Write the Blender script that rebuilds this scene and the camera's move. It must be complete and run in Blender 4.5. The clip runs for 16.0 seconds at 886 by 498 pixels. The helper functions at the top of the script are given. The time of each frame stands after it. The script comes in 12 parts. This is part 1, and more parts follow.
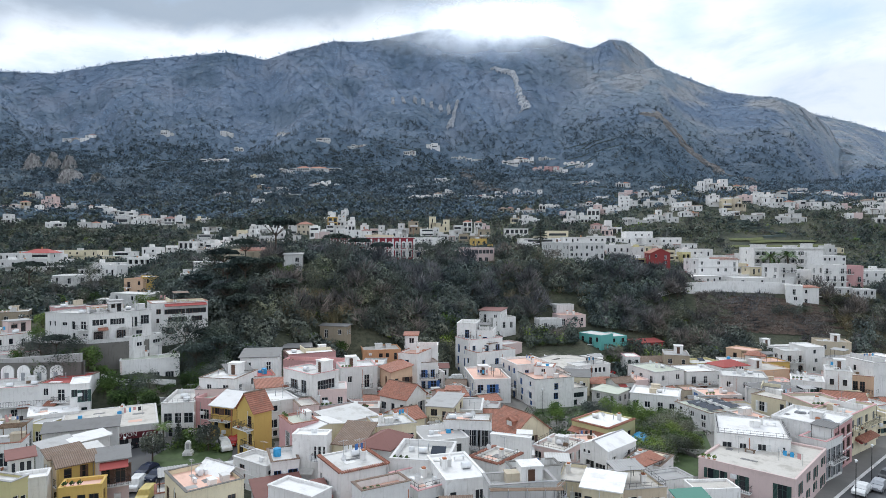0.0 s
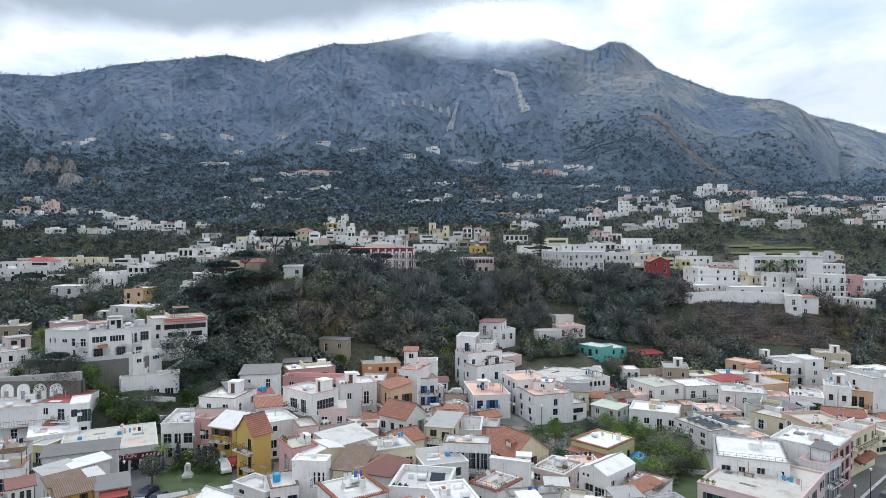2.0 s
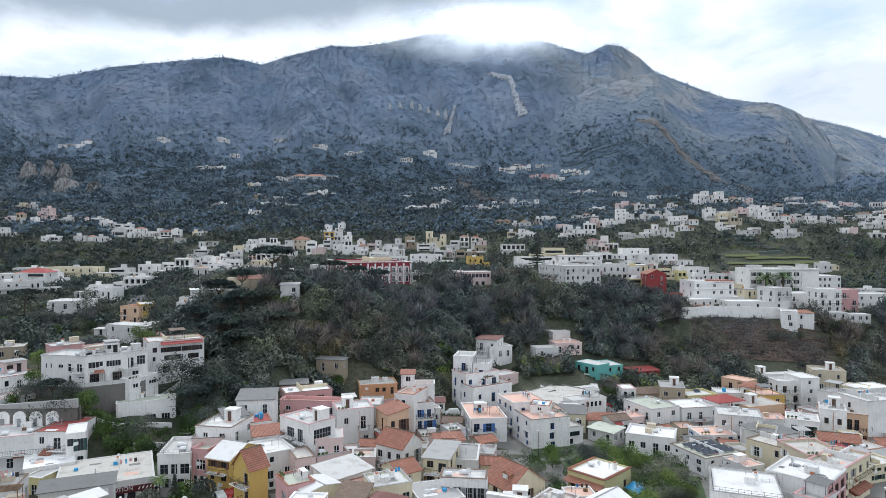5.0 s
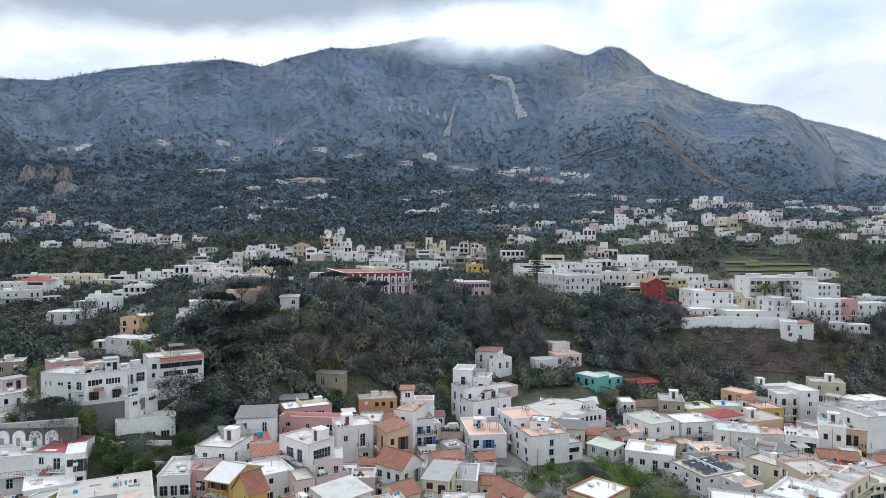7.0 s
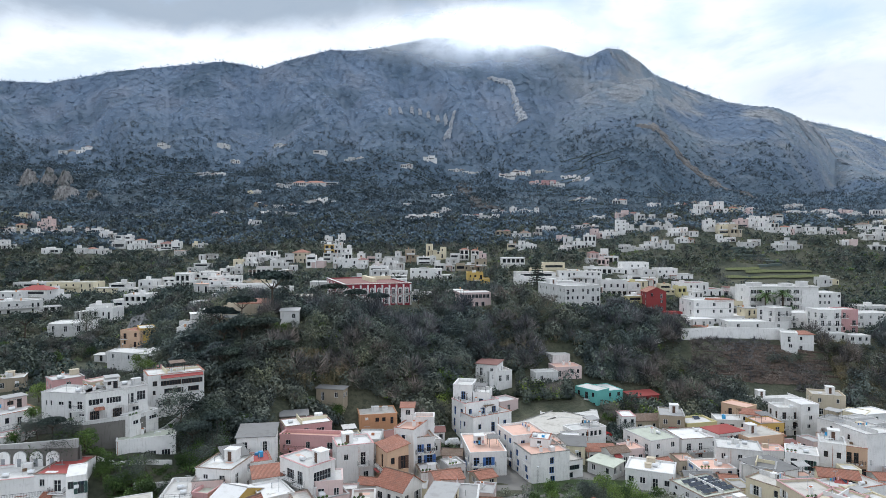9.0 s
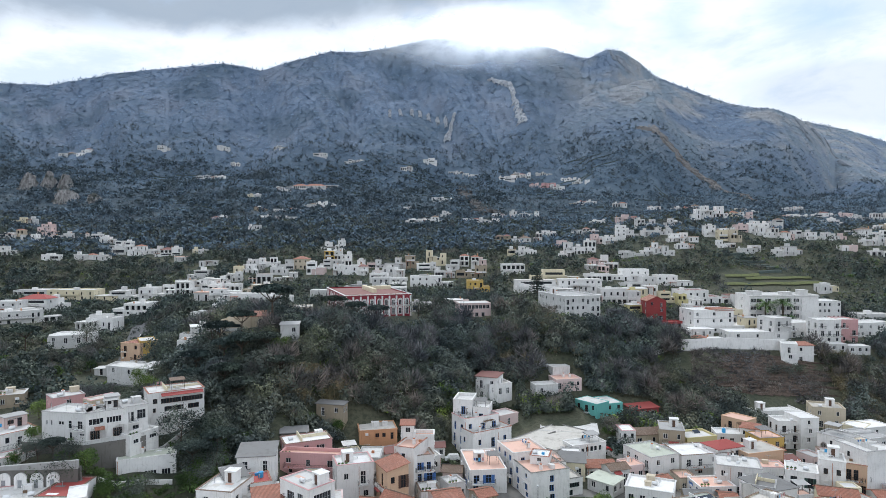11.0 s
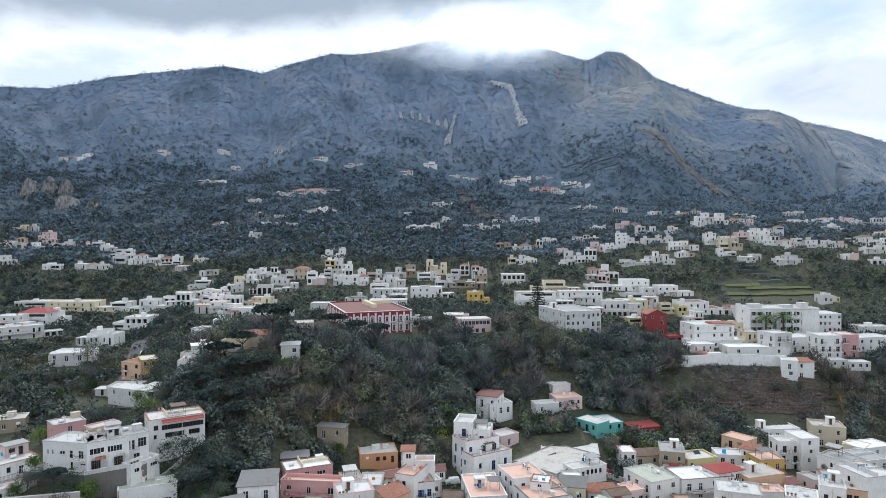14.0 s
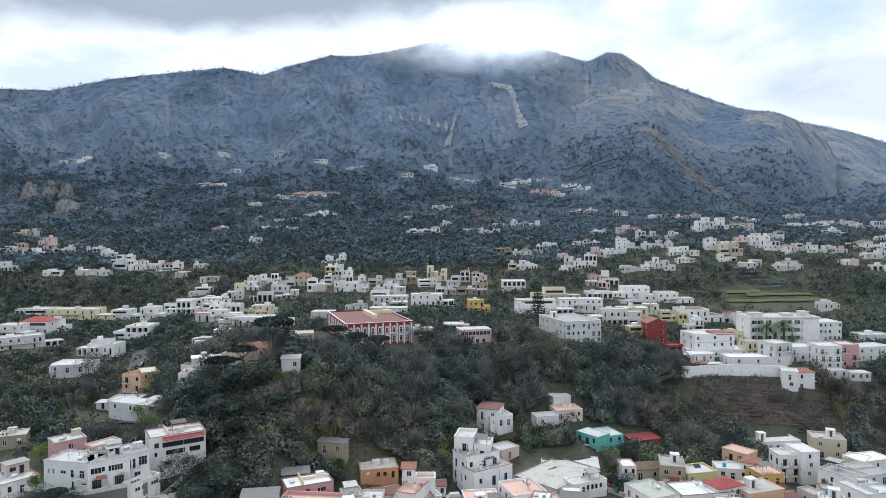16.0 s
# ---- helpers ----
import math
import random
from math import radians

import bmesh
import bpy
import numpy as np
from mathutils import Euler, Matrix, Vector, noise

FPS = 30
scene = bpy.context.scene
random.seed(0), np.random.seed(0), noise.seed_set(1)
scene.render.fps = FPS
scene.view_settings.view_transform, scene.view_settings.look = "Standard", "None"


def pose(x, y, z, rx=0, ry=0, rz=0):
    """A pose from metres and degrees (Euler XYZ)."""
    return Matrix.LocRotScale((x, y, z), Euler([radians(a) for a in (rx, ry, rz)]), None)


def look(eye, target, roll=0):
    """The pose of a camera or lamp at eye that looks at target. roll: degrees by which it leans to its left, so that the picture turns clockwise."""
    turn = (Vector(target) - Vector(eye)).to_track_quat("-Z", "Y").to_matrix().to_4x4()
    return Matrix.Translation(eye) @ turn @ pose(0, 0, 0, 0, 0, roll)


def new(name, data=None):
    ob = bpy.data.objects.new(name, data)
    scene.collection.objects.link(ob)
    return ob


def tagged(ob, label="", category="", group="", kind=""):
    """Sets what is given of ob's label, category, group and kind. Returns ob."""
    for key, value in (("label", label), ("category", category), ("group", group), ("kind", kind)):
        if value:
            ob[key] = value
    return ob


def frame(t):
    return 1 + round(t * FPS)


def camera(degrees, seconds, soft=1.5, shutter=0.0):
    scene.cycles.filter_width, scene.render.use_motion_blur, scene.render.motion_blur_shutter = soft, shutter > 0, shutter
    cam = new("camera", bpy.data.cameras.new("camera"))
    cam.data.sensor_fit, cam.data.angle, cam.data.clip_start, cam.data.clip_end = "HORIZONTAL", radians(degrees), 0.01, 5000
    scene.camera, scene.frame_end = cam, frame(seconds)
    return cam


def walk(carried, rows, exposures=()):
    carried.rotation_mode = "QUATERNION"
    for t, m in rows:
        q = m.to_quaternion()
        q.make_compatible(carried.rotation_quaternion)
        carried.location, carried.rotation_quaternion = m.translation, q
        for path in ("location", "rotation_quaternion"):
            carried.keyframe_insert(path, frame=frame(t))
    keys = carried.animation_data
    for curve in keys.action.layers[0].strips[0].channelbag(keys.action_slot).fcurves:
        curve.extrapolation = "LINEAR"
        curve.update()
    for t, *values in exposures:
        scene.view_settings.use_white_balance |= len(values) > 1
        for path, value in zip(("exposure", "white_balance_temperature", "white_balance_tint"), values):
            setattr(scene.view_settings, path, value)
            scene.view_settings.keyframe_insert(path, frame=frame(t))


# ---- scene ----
cam = camera(69.9, 16.0, soft=0.75)
METRES, EYE, TILT, LEAN, TURN = 33.0, 36.0, -0.95, 0.0, 0.0
ROWS = [
    (0.0, 0.0, 0.0, 0.0, 0.0, 0.0, -0.0),
    (0.5, 0.0008, -0.0007, 0.0275, 0.02, -0.01, 0.01),
    (1.0, 0.0021, -0.0018, 0.0553, 0.02, 0.01, 0.02),
    (1.5, 0.0031, -0.0028, 0.0829, 0.01, 0.03, 0.02),
    (2.0, 0.0039, -0.004, 0.1106, -0.0, 0.03, 0.03),
    (2.5, 0.0045, -0.0051, 0.1388, -0.04, 0.05, 0.0),
    (3.0, 0.0042, -0.0063, 0.1667, -0.08, 0.05, -0.01),
    (3.5, 0.0038, -0.0071, 0.1948, -0.13, 0.03, -0.02),
    (4.0, 0.0034, -0.0071, 0.2236, -0.2, 0.02, -0.03),
    (6.5, 0.0051, -0.0088, 0.3703, -0.3, -0.02, -0.02),
    (7.0, 0.0056, -0.0096, 0.4, -0.3, -0.0, -0.01),
    (7.5, 0.0063, -0.0104, 0.4312, -0.29, -0.0, -0.01),
    (8.0, 0.007, -0.0113, 0.4632, -0.28, -0.01, 0.0),
    (8.5, 0.0076, -0.0121, 0.4959, -0.27, -0.01, 0.02),
    (9.0, 0.0087, -0.0127, 0.5287, -0.25, -0.02, 0.04),
    (11.5, 0.0121, -0.0145, 0.6962, -0.23, -0.1, 0.11),
    (12.0, 0.0127, -0.0148, 0.7299, -0.22, -0.12, 0.12),
    (12.5, 0.0135, -0.0149, 0.7633, -0.21, -0.15, 0.15),
    (13.0, 0.0141, -0.0151, 0.7976, -0.19, -0.16, 0.17),
    (13.5, 0.015, -0.0152, 0.8311, -0.19, -0.18, 0.18),
    (14.0, 0.0154, -0.0154, 0.8646, -0.18, -0.19, 0.2),
    (14.5, 0.0162, -0.0159, 0.8982, -0.18, -0.22, 0.23),
    (15.0, 0.0163, -0.0165, 0.932, -0.17, -0.24, 0.25),
    (15.5, 0.0166, -0.0163, 0.9656, -0.16, -0.26, 0.26),
    (16.0, 0.0169, -0.0166, 0.9995, -0.15, -0.27, 0.27),
]
EXPOSURES = [(0.0, 0.17, 5850, 8), (16.0, 0.17, 5850, 8)]
walk(cam, [(t, pose(0, 0, EYE, TILT, LEAN, TURN) @ pose(METRES * x, METRES * y, METRES * z, 90 + pitch, roll, yaw)) for t, x, y, z, yaw, pitch, roll in ROWS], EXPOSURES)

# ---- brightness of the light ----
CLOUD_WHITE, CLOUD_GREY, CLOUD_BANK = (0.99, 0.99, 1.0), (0.74, 0.80, 0.87), (0.36, 0.41, 0.47)
SKY_POWER, SUN_POWER = 1.0, 1.4

# ---- sky, sun ----
world = bpy.data.worlds.new("sky")
scene.world = world
world.use_nodes = True
wt = world.node_tree
wt.nodes.clear()


def wn(kind, **values):
    n = wt.nodes.new(kind)
    for k, v in values.items():
        if k in n.inputs:
            n.inputs[k].default_value = v
    return n


def wmath(op, a, b=0.0, c=None):
    n = wt.nodes.new("ShaderNodeMath")
    n.operation = op
    for i, v in enumerate((a, b, c)):
        if v is None:
            continue
        if isinstance(v, (int, float)):
            n.inputs[i].default_value = v
        else:
            wt.links.new(v, n.inputs[i])
    return n.outputs[0]


def wmix(fac, a, b):
    n = wt.nodes.new("ShaderNodeMixRGB")
    for i, v in enumerate((fac, a, b)):
        if isinstance(v, (int, float)):
            n.inputs[i].default_value = v
        elif isinstance(v, tuple):
            n.inputs[i].default_value = (*v, 1)
        else:
            wt.links.new(v, n.inputs[i])
    return n.outputs[0]


SUN_EL, SUN_AZ = radians(46), radians(-14)
sky = wt.nodes.new("ShaderNodeTexSky")
sky.sky_type, sky.sun_disc = "NISHITA", False
sky.sun_elevation, sky.sun_rotation = SUN_EL, SUN_AZ
sky_blue = wt.nodes.new("ShaderNodeVectorMath")
sky_blue.operation = "SCALE"
sky_blue.inputs["Scale"].default_value = 0.13
wt.links.new(sky.outputs[0], sky_blue.inputs[0])
coord = wt.nodes.new("ShaderNodeTexCoord")
way = coord.outputs["Generated"]


def wnoise(sx, sy, sz, scale, detail, rough=0.55, off=0.0, warp=0.0):
    m = wt.nodes.new("ShaderNodeMapping")
    m.inputs["Scale"].default_value = (sx, sy, sz)
    m.inputs["Location"].default_value = (off, off * 0.7, off * 0.3)
    wt.links.new(way, m.inputs[0])
    n = wt.nodes.new("ShaderNodeTexNoise")
    n.inputs["Scale"].default_value = scale
    n.inputs["Detail"].default_value = detail
    n.inputs["Roughness"].default_value = rough
    n.inputs["Distortion"].default_value = warp
    wt.links.new(m.outputs[0], n.inputs["Vector"])
    return n.outputs["Fac"]


def wramp(v, lo, hi):
    n = wt.nodes.new("ShaderNodeMapRange")
    n.interpolation_type = "SMOOTHSTEP"
    n.inputs["From Min"].default_value, n.inputs["From Max"].default_value = lo, hi
    wt.links.new(v, n.inputs["Value"])
    return n.outputs[0]


def blob(x, z, sx, sz):
    """How near a way through the sky is to the bearing x and the steepness z (both over one ahead)."""
    sep = wt.nodes.new("ShaderNodeSeparateXYZ")
    wt.links.new(way, sep.inputs[0])
    ahead = wmath("MAXIMUM", sep.outputs["Y"], 0.05)
    a = wmath("DIVIDE", wmath("SUBTRACT", wmath("DIVIDE", sep.outputs["X"], ahead), x), sx)
    b = wmath("DIVIDE", wmath("SUBTRACT", wmath("DIVIDE", sep.outputs["Z"], ahead), z), sz)
    r = wmath("ADD", wmath("MULTIPLY", a, a), wmath("MULTIPLY", b, b))
    return wmath("SUBTRACT", 1.0, wmath("SQRT", r))


billow = wnoise(1, 1, 2.2, 3.6, 7, 0.58, 0.3, 0.4)
fine = wnoise(1, 1, 2.0, 11, 6, 0.6, 1.7, 0.3)
wisp = wmath("ADD", wmath("MULTIPLY", billow, 0.7), wmath("MULTIPLY", fine, 0.3))
cloud = wmix(wramp(wisp, 0.42, 0.56), CLOUD_GREY, CLOUD_WHITE)
# the flat grey cloud bank and the paler one beside it
for x, z, sx, sz, dark in ((-0.36, 0.40, 0.46, 0.085, 0.9), (-0.80, 0.36, 0.14, 0.08, 0.5), (0.70, 0.23, 0.26, 0.06, 0.3), (0.05, 0.40, 0.16, 0.04, 0.5)):
    edge = wmath("ADD", blob(x, z, sx, sz), wmath("MULTIPLY", wmath("SUBTRACT", wisp, 0.5), 1.5))
    cloud = wmix(wmath("MULTIPLY", wramp(edge, -0.05, 0.4), dark), cloud, CLOUD_BANK)
# gaps of blue
gap = wramp(wisp, 0.56, 0.68)
gap = wmath("MULTIPLY", gap, 0.35)
for x, z, sx, sz in ((0.575, 0.355, 0.085, 0.05), (0.375, 0.33, 0.05, 0.05), (0.14, 0.375, 0.10, 0.035)):
    edge = wmath("ADD", blob(x, z, sx, sz), wmath("MULTIPLY", wmath("SUBTRACT", fine, 0.5), 3.0))
    gap = wmath("MAXIMUM", gap, wmath("MULTIPLY", wramp(edge, -0.2, 1.1), 0.42))
blue = wmix(0.55, sky_blue.outputs[0], (0.42, 0.62, 0.85))
colour = wmix(gap, cloud, blue)
back = wt.nodes.new("ShaderNodeBackground")
back.inputs["Strength"].default_value = SKY_POWER
wt.links.new(colour, back.inputs["Color"])
out = wt.nodes.new("ShaderNodeOutputWorld")
wt.links.new(back.outputs[0], out.inputs["Surface"])

sun = new("sun", bpy.data.lights.new("sun", "SUN"))
sun.data.energy, sun.data.angle, sun.data.color = SUN_POWER, radians(12), (1.0, 0.95, 0.87)
sun.matrix_world = look((math.sin(SUN_AZ) * math.cos(SUN_EL) * 500, math.cos(SUN_AZ) * math.cos(SUN_EL) * 500, math.sin(SUN_EL) * 500), (0, 0, 0))

# ---- materials ----
def nodes_of(name, rough=0.8, metal=0.0):
    m = bpy.data.materials.new(name)
    m.use_nodes = True
    t = m.node_tree
    b = t.nodes["Principled BSDF"]
    b.inputs["Roughness"].default_value, b.inputs["Metallic"].default_value = rough, metal
    return m, t, b


def tex(t, scale, detail=4, rough=0.55, coord="Object", stretch=(1, 1, 1), kind="noise"):
    c = t.nodes.new("ShaderNodeTexCoord")
    mp = t.nodes.new("ShaderNodeMapping")
    mp.inputs["Scale"].default_value = stretch
    t.links.new(c.outputs[coord], mp.inputs[0])
    if kind == "noise":
        n = t.nodes.new("ShaderNodeTexNoise")
        n.inputs["Detail"].default_value, n.inputs["Roughness"].default_value = detail, rough
        o = n.outputs["Fac"]
    else:
        n = t.nodes.new("ShaderNodeTexVoronoi")
        o = n.outputs["Distance"]
    n.inputs["Scale"].default_value = scale
    t.links.new(mp.outputs[0], n.inputs["Vector"])
    return o


def ramp(t, v, stops):
    r = t.nodes.new("ShaderNodeValToRGB")
    e = r.color_ramp.elements
    while len(e) < len(stops):
        e.new(0.5)
    for k, (p, c) in zip(e, stops):
        k.position, k.color = p, (*c, 1)
    t.links.new(v, r.inputs[0])
    return r.outputs[0]


def mixed(t, fac, a, b, mode="MIX"):
    n = t.nodes.new("ShaderNodeMixRGB")
    n.blend_type = mode
    for i, v in enumerate((fac, a, b)):
        if isinstance(v, (int, float)):
            n.inputs[i].default_value = v
        elif isinstance(v, tuple):
            n.inputs[i].default_value = (*v, 1)
        else:
            t.links.new(v, n.inputs[i])
    return n.outputs[0]


def bump(t, b, v, strength, distance=0.02):
    n = t.nodes.new("ShaderNodeBump")
    n.inputs["Strength"].default_value, n.inputs["Distance"].default_value = strength, distance
    t.links.new(v, n.inputs["Height"])
    t.links.new(n.outputs[0], b.inputs["Normal"])


def shade(c, k):
    return tuple(min(1.0, v * k) for v in c)


def plaster(name, c, dirt=0.5, rough=0.85):
    """Painted plaster with large faded areas, rain streaks and fine grain."""
    m, t, b = nodes_of(name, rough)
    info = t.nodes.new("ShaderNodeObjectInfo")
    tone = ramp(t, info.outputs["Random"], ((0.0, shade(c, 0.9)), (1.0, shade(c, 1.05))))
    big = tex(t, 0.35, 5, 0.6)
    streak = tex(t, 1.0, 6, 0.7, stretch=(3.2, 3.2, 0.25))
    patch = tex(t, 1.1, 7, 0.72)
    grain = tex(t, 9.0, 4)
    col = mixed(t, ramp_f(t, big, 0.45, 0.75, 0.7 * dirt), tone, shade(c, 0.72))
    col = mixed(t, ramp_f(t, streak, 0.52, 0.70, 0.8 * dirt), col, tuple(0.55 * v * k for v, k in zip(c, (1.0, 0.98, 0.92))))
    col = mixed(t, ramp_f(t, patch, 0.54, 0.66, 0.55 * dirt), col, tuple(v * k for v, k in zip(c, (0.66, 0.64, 0.62))))
    col = mixed(t, ramp_f(t, grain, 0.4, 0.7, 0.2), col, shade(c, 0.75))
    t.links.new(col, b.inputs["Base Color"])
    bump(t, b, grain, 0.3, 0.015)
    return m


def ramp_f(t, v, lo, hi, top=1.0):
    n = t.nodes.new("ShaderNodeMapRange")
    n.interpolation_type = "SMOOTHSTEP"
    n.inputs["From Min"].default_value, n.inputs["From Max"].default_value, n.inputs["To Max"].default_value = lo, hi, top
    t.links.new(v, n.inputs["Value"])
    return n.outputs[0]


def screed(name, c, stain=0.6):
    """A flat roof: worn coating with puddle stains and patches."""
    m, t, b = nodes_of(name, 0.8)
    big, mid, fine_ = tex(t, 0.5, 6, 0.65), tex(t, 2.2, 5, 0.6), tex(t, 14, 3)
    info = t.nodes.new("ShaderNodeObjectInfo")
    tone = ramp(t, info.outputs["Random"], ((0.0, shade(c, 0.88)), (1.0, shade(c, 1.06))))
    col = mixed(t, ramp_f(t, big, 0.48, 0.68, 0.7 * stain), tone, tuple(v * k for v, k in zip(c, (0.6, 0.58, 0.54))))
    col = mixed(t, ramp_f(t, mid, 0.5, 0.7, 0.4 * stain), col, tuple(v * k for v, k in zip(c, (0.74, 0.72, 0.68))))
    col = mixed(t, ramp_f(t, fine_, 0.4, 0.7, 0.15), col, shade(c, 0.7))
    t.links.new(col, b.inputs["Base Color"])
    bump(t, b, mid, 0.2, 0.02)
    return m


def tiled(name, c):
    """Clay roof tiles: rows of rounded channels in mixed fired tones."""
    m, t, b = nodes_of(name, 0.75)
    uv = t.nodes.new("ShaderNodeTexCoord")
    wave = t.nodes.new("ShaderNodeTexWave")
    wave.inputs["Scale"].default_value = 1.3
    wave.inputs["Distortion"].default_value = 0.4
    t.links.new(uv.outputs["Object"], wave.inputs["Vector"])
    cell = tex(t, 2.6, kind="voronoi")
    big = tex(t, 0.6, 5, 0.6)
    col = mixed(t, ramp_f(t, cell, 0.1, 0.7, 0.5), c, shade(c, 0.62))
    col = mixed(t, ramp_f(t, big, 0.48, 0.7, 0.6), col, (0.20, 0.16, 0.13))
    col = mixed(t, ramp_f(t, tex(t, 0.9, 6, 0.7), 0.45, 0.62, 0.65), col, tuple(v * k for v, k in zip(c, (1.25, 1.45, 1.6))))
    col = mixed(t, ramp_f(t, wave.outputs["Fac"], 0.0, 0.5, 0.6), shade(c, 0.4), col)
    t.links.new(col, b.inputs["Base Color"])
    bump(t, b, wave.outputs["Fac"], 0.6, 0.06)
    return m


def plain(name, c, rough=0.5, metal=0.0, var=0.2):
    m, t, b = nodes_of(name, rough, metal)
    n = tex(t, 1.5, 5, 0.6)
    t.links.new(mixed(t, ramp_f(t, n, 0.4, 0.7, 1.0), c, shade(c, 1 - var)), b.inputs["Base Color"])
    return m


WALL = {
    "white": plaster("white_plaster", (0.82, 0.80, 0.775), 0.8),
    "pale": plaster("pale_grey_plaster", (0.66, 0.645, 0.625), 0.95),
    "cream": plaster("cream_plaster", (0.72, 0.64, 0.46), 0.6),
    "beige": plaster("beige_plaster", (0.58, 0.50, 0.38), 0.7),
    "yellow": plaster("yellow_ochre_plaster", (0.60, 0.41, 0.12), 0.4),
    "lemon": plaster("lemon_plaster", (0.64, 0.57, 0.30), 0.4),
    "pink": plaster("pink_plaster", (0.60, 0.35, 0.34), 0.5),
    "rose": plaster("pale_rose_plaster", (0.70, 0.55, 0.52), 0.5),
    "orange": plaster("orange_plaster", (0.56, 0.30, 0.16), 0.6),
    "peach": plaster("peach_plaster", (0.68, 0.47, 0.32), 0.5),
    "crimson": plaster("crimson_plaster", (0.28, 0.035, 0.05), 0.4),
    "red": plaster("dark_red_plaster", (0.30, 0.05, 0.05), 0.4),
    "teal": plaster("turquoise_plaster", (0.16, 0.46, 0.42), 0.4),
    "tan": plaster("tan_tuff_plaster", (0.36, 0.30, 0.22), 0.8),
    "grey": plaster("grey_render", (0.38, 0.37, 0.36), 0.8),
    "stone": plaster("dark_stone_wall", (0.17, 0.16, 0.145), 0.9),
}
ROOF = {
    "white": screed("white_roof_coating", (0.82, 0.80, 0.78), 0.62),
    "grey": screed("grey_roof_screed", (0.42, 0.41, 0.40), 0.7),
    "pale": screed("pale_roof_screed", (0.64, 0.625, 0.60), 0.9),
    "pink": screed("salmon_roof_coating", (0.74, 0.48, 0.38), 0.4),
    "green": screed("pale_green_roof_coating", (0.52, 0.54, 0.45), 0.7),
    "dark": screed("dark_roof_felt", (0.20, 0.195, 0.19), 0.6),
    "sand": screed("sand_roof_screed", (0.56, 0.525, 0.475), 0.95),
    "tile": tiled("clay_roof_tiles", (0.50, 0.20, 0.125)),
    "oldtile": tiled("weathered_brown_roof_tiles", (0.30, 0.20, 0.14)),
    "greensheet": screed("green_roof_sheet", (0.12, 0.28, 0.22), 0.3),
    "redsheet": screed("red_roof_sheet", (0.36, 0.075, 0.065), 0.3),
    "maroon": screed("maroon_roof_coating", (0.22, 0.10, 0.085), 0.4),
}


def glazing():
    m, t, b = nodes_of("window_glass", 0.06)
    b.inputs["Base Color"].default_value = (0.02, 0.024, 0.03, 1)
    b.inputs["Specular IOR Level"].default_value = 0.5
    return m


GLASS = glazing()
DARK = plain("dark_interior", (0.03, 0.03, 0.032), 0.9)
FRAME_WHITE = plain("white_painted_wood", (0.75, 0.75, 0.73), 0.5)
FRAME_BROWN = plain("brown_painted_wood", (0.10, 0.05, 0.03), 0.5)
FRAME_GREEN = plain("dark_green_painted_wood", (0.02, 0.06, 0.05), 0.5)
FRAME_BLUE = plain("blue_painted_wood", (0.06, 0.16, 0.42), 0.5)
FRAME_GREY = plain("grey_painted_wood", (0.30, 0.31, 0.32), 0.5)
JOIN = {"white": FRAME_WHITE, "brown": FRAME_BROWN, "green": FRAME_GREEN, "blue": FRAME_BLUE, "grey": FRAME_GREY}
METAL = plain("galvanised_metal", (0.45, 0.46, 0.47), 0.4, 0.8)
IRON = plain("black_iron", (0.03, 0.03, 0.032), 0.5, 0.3)
CLAY = plain("terracotta", (0.45, 0.18, 0.09), 0.8)
BARK = plain("tree_bark", (0.10, 0.075, 0.055), 0.9, 0, 0.5)
WOOD = plain("weathered_timber", (0.20, 0.13, 0.08), 0.8, 0, 0.4)
CANVAS_BLUE = plain("blue_tarpaulin", (0.05, 0.33, 0.62), 0.5)
PANEL = plain("solar_panel_glass", (0.02, 0.03, 0.05), 0.15)
STEEL = plain("white_enamel", (0.78, 0.78, 0.78), 0.35)


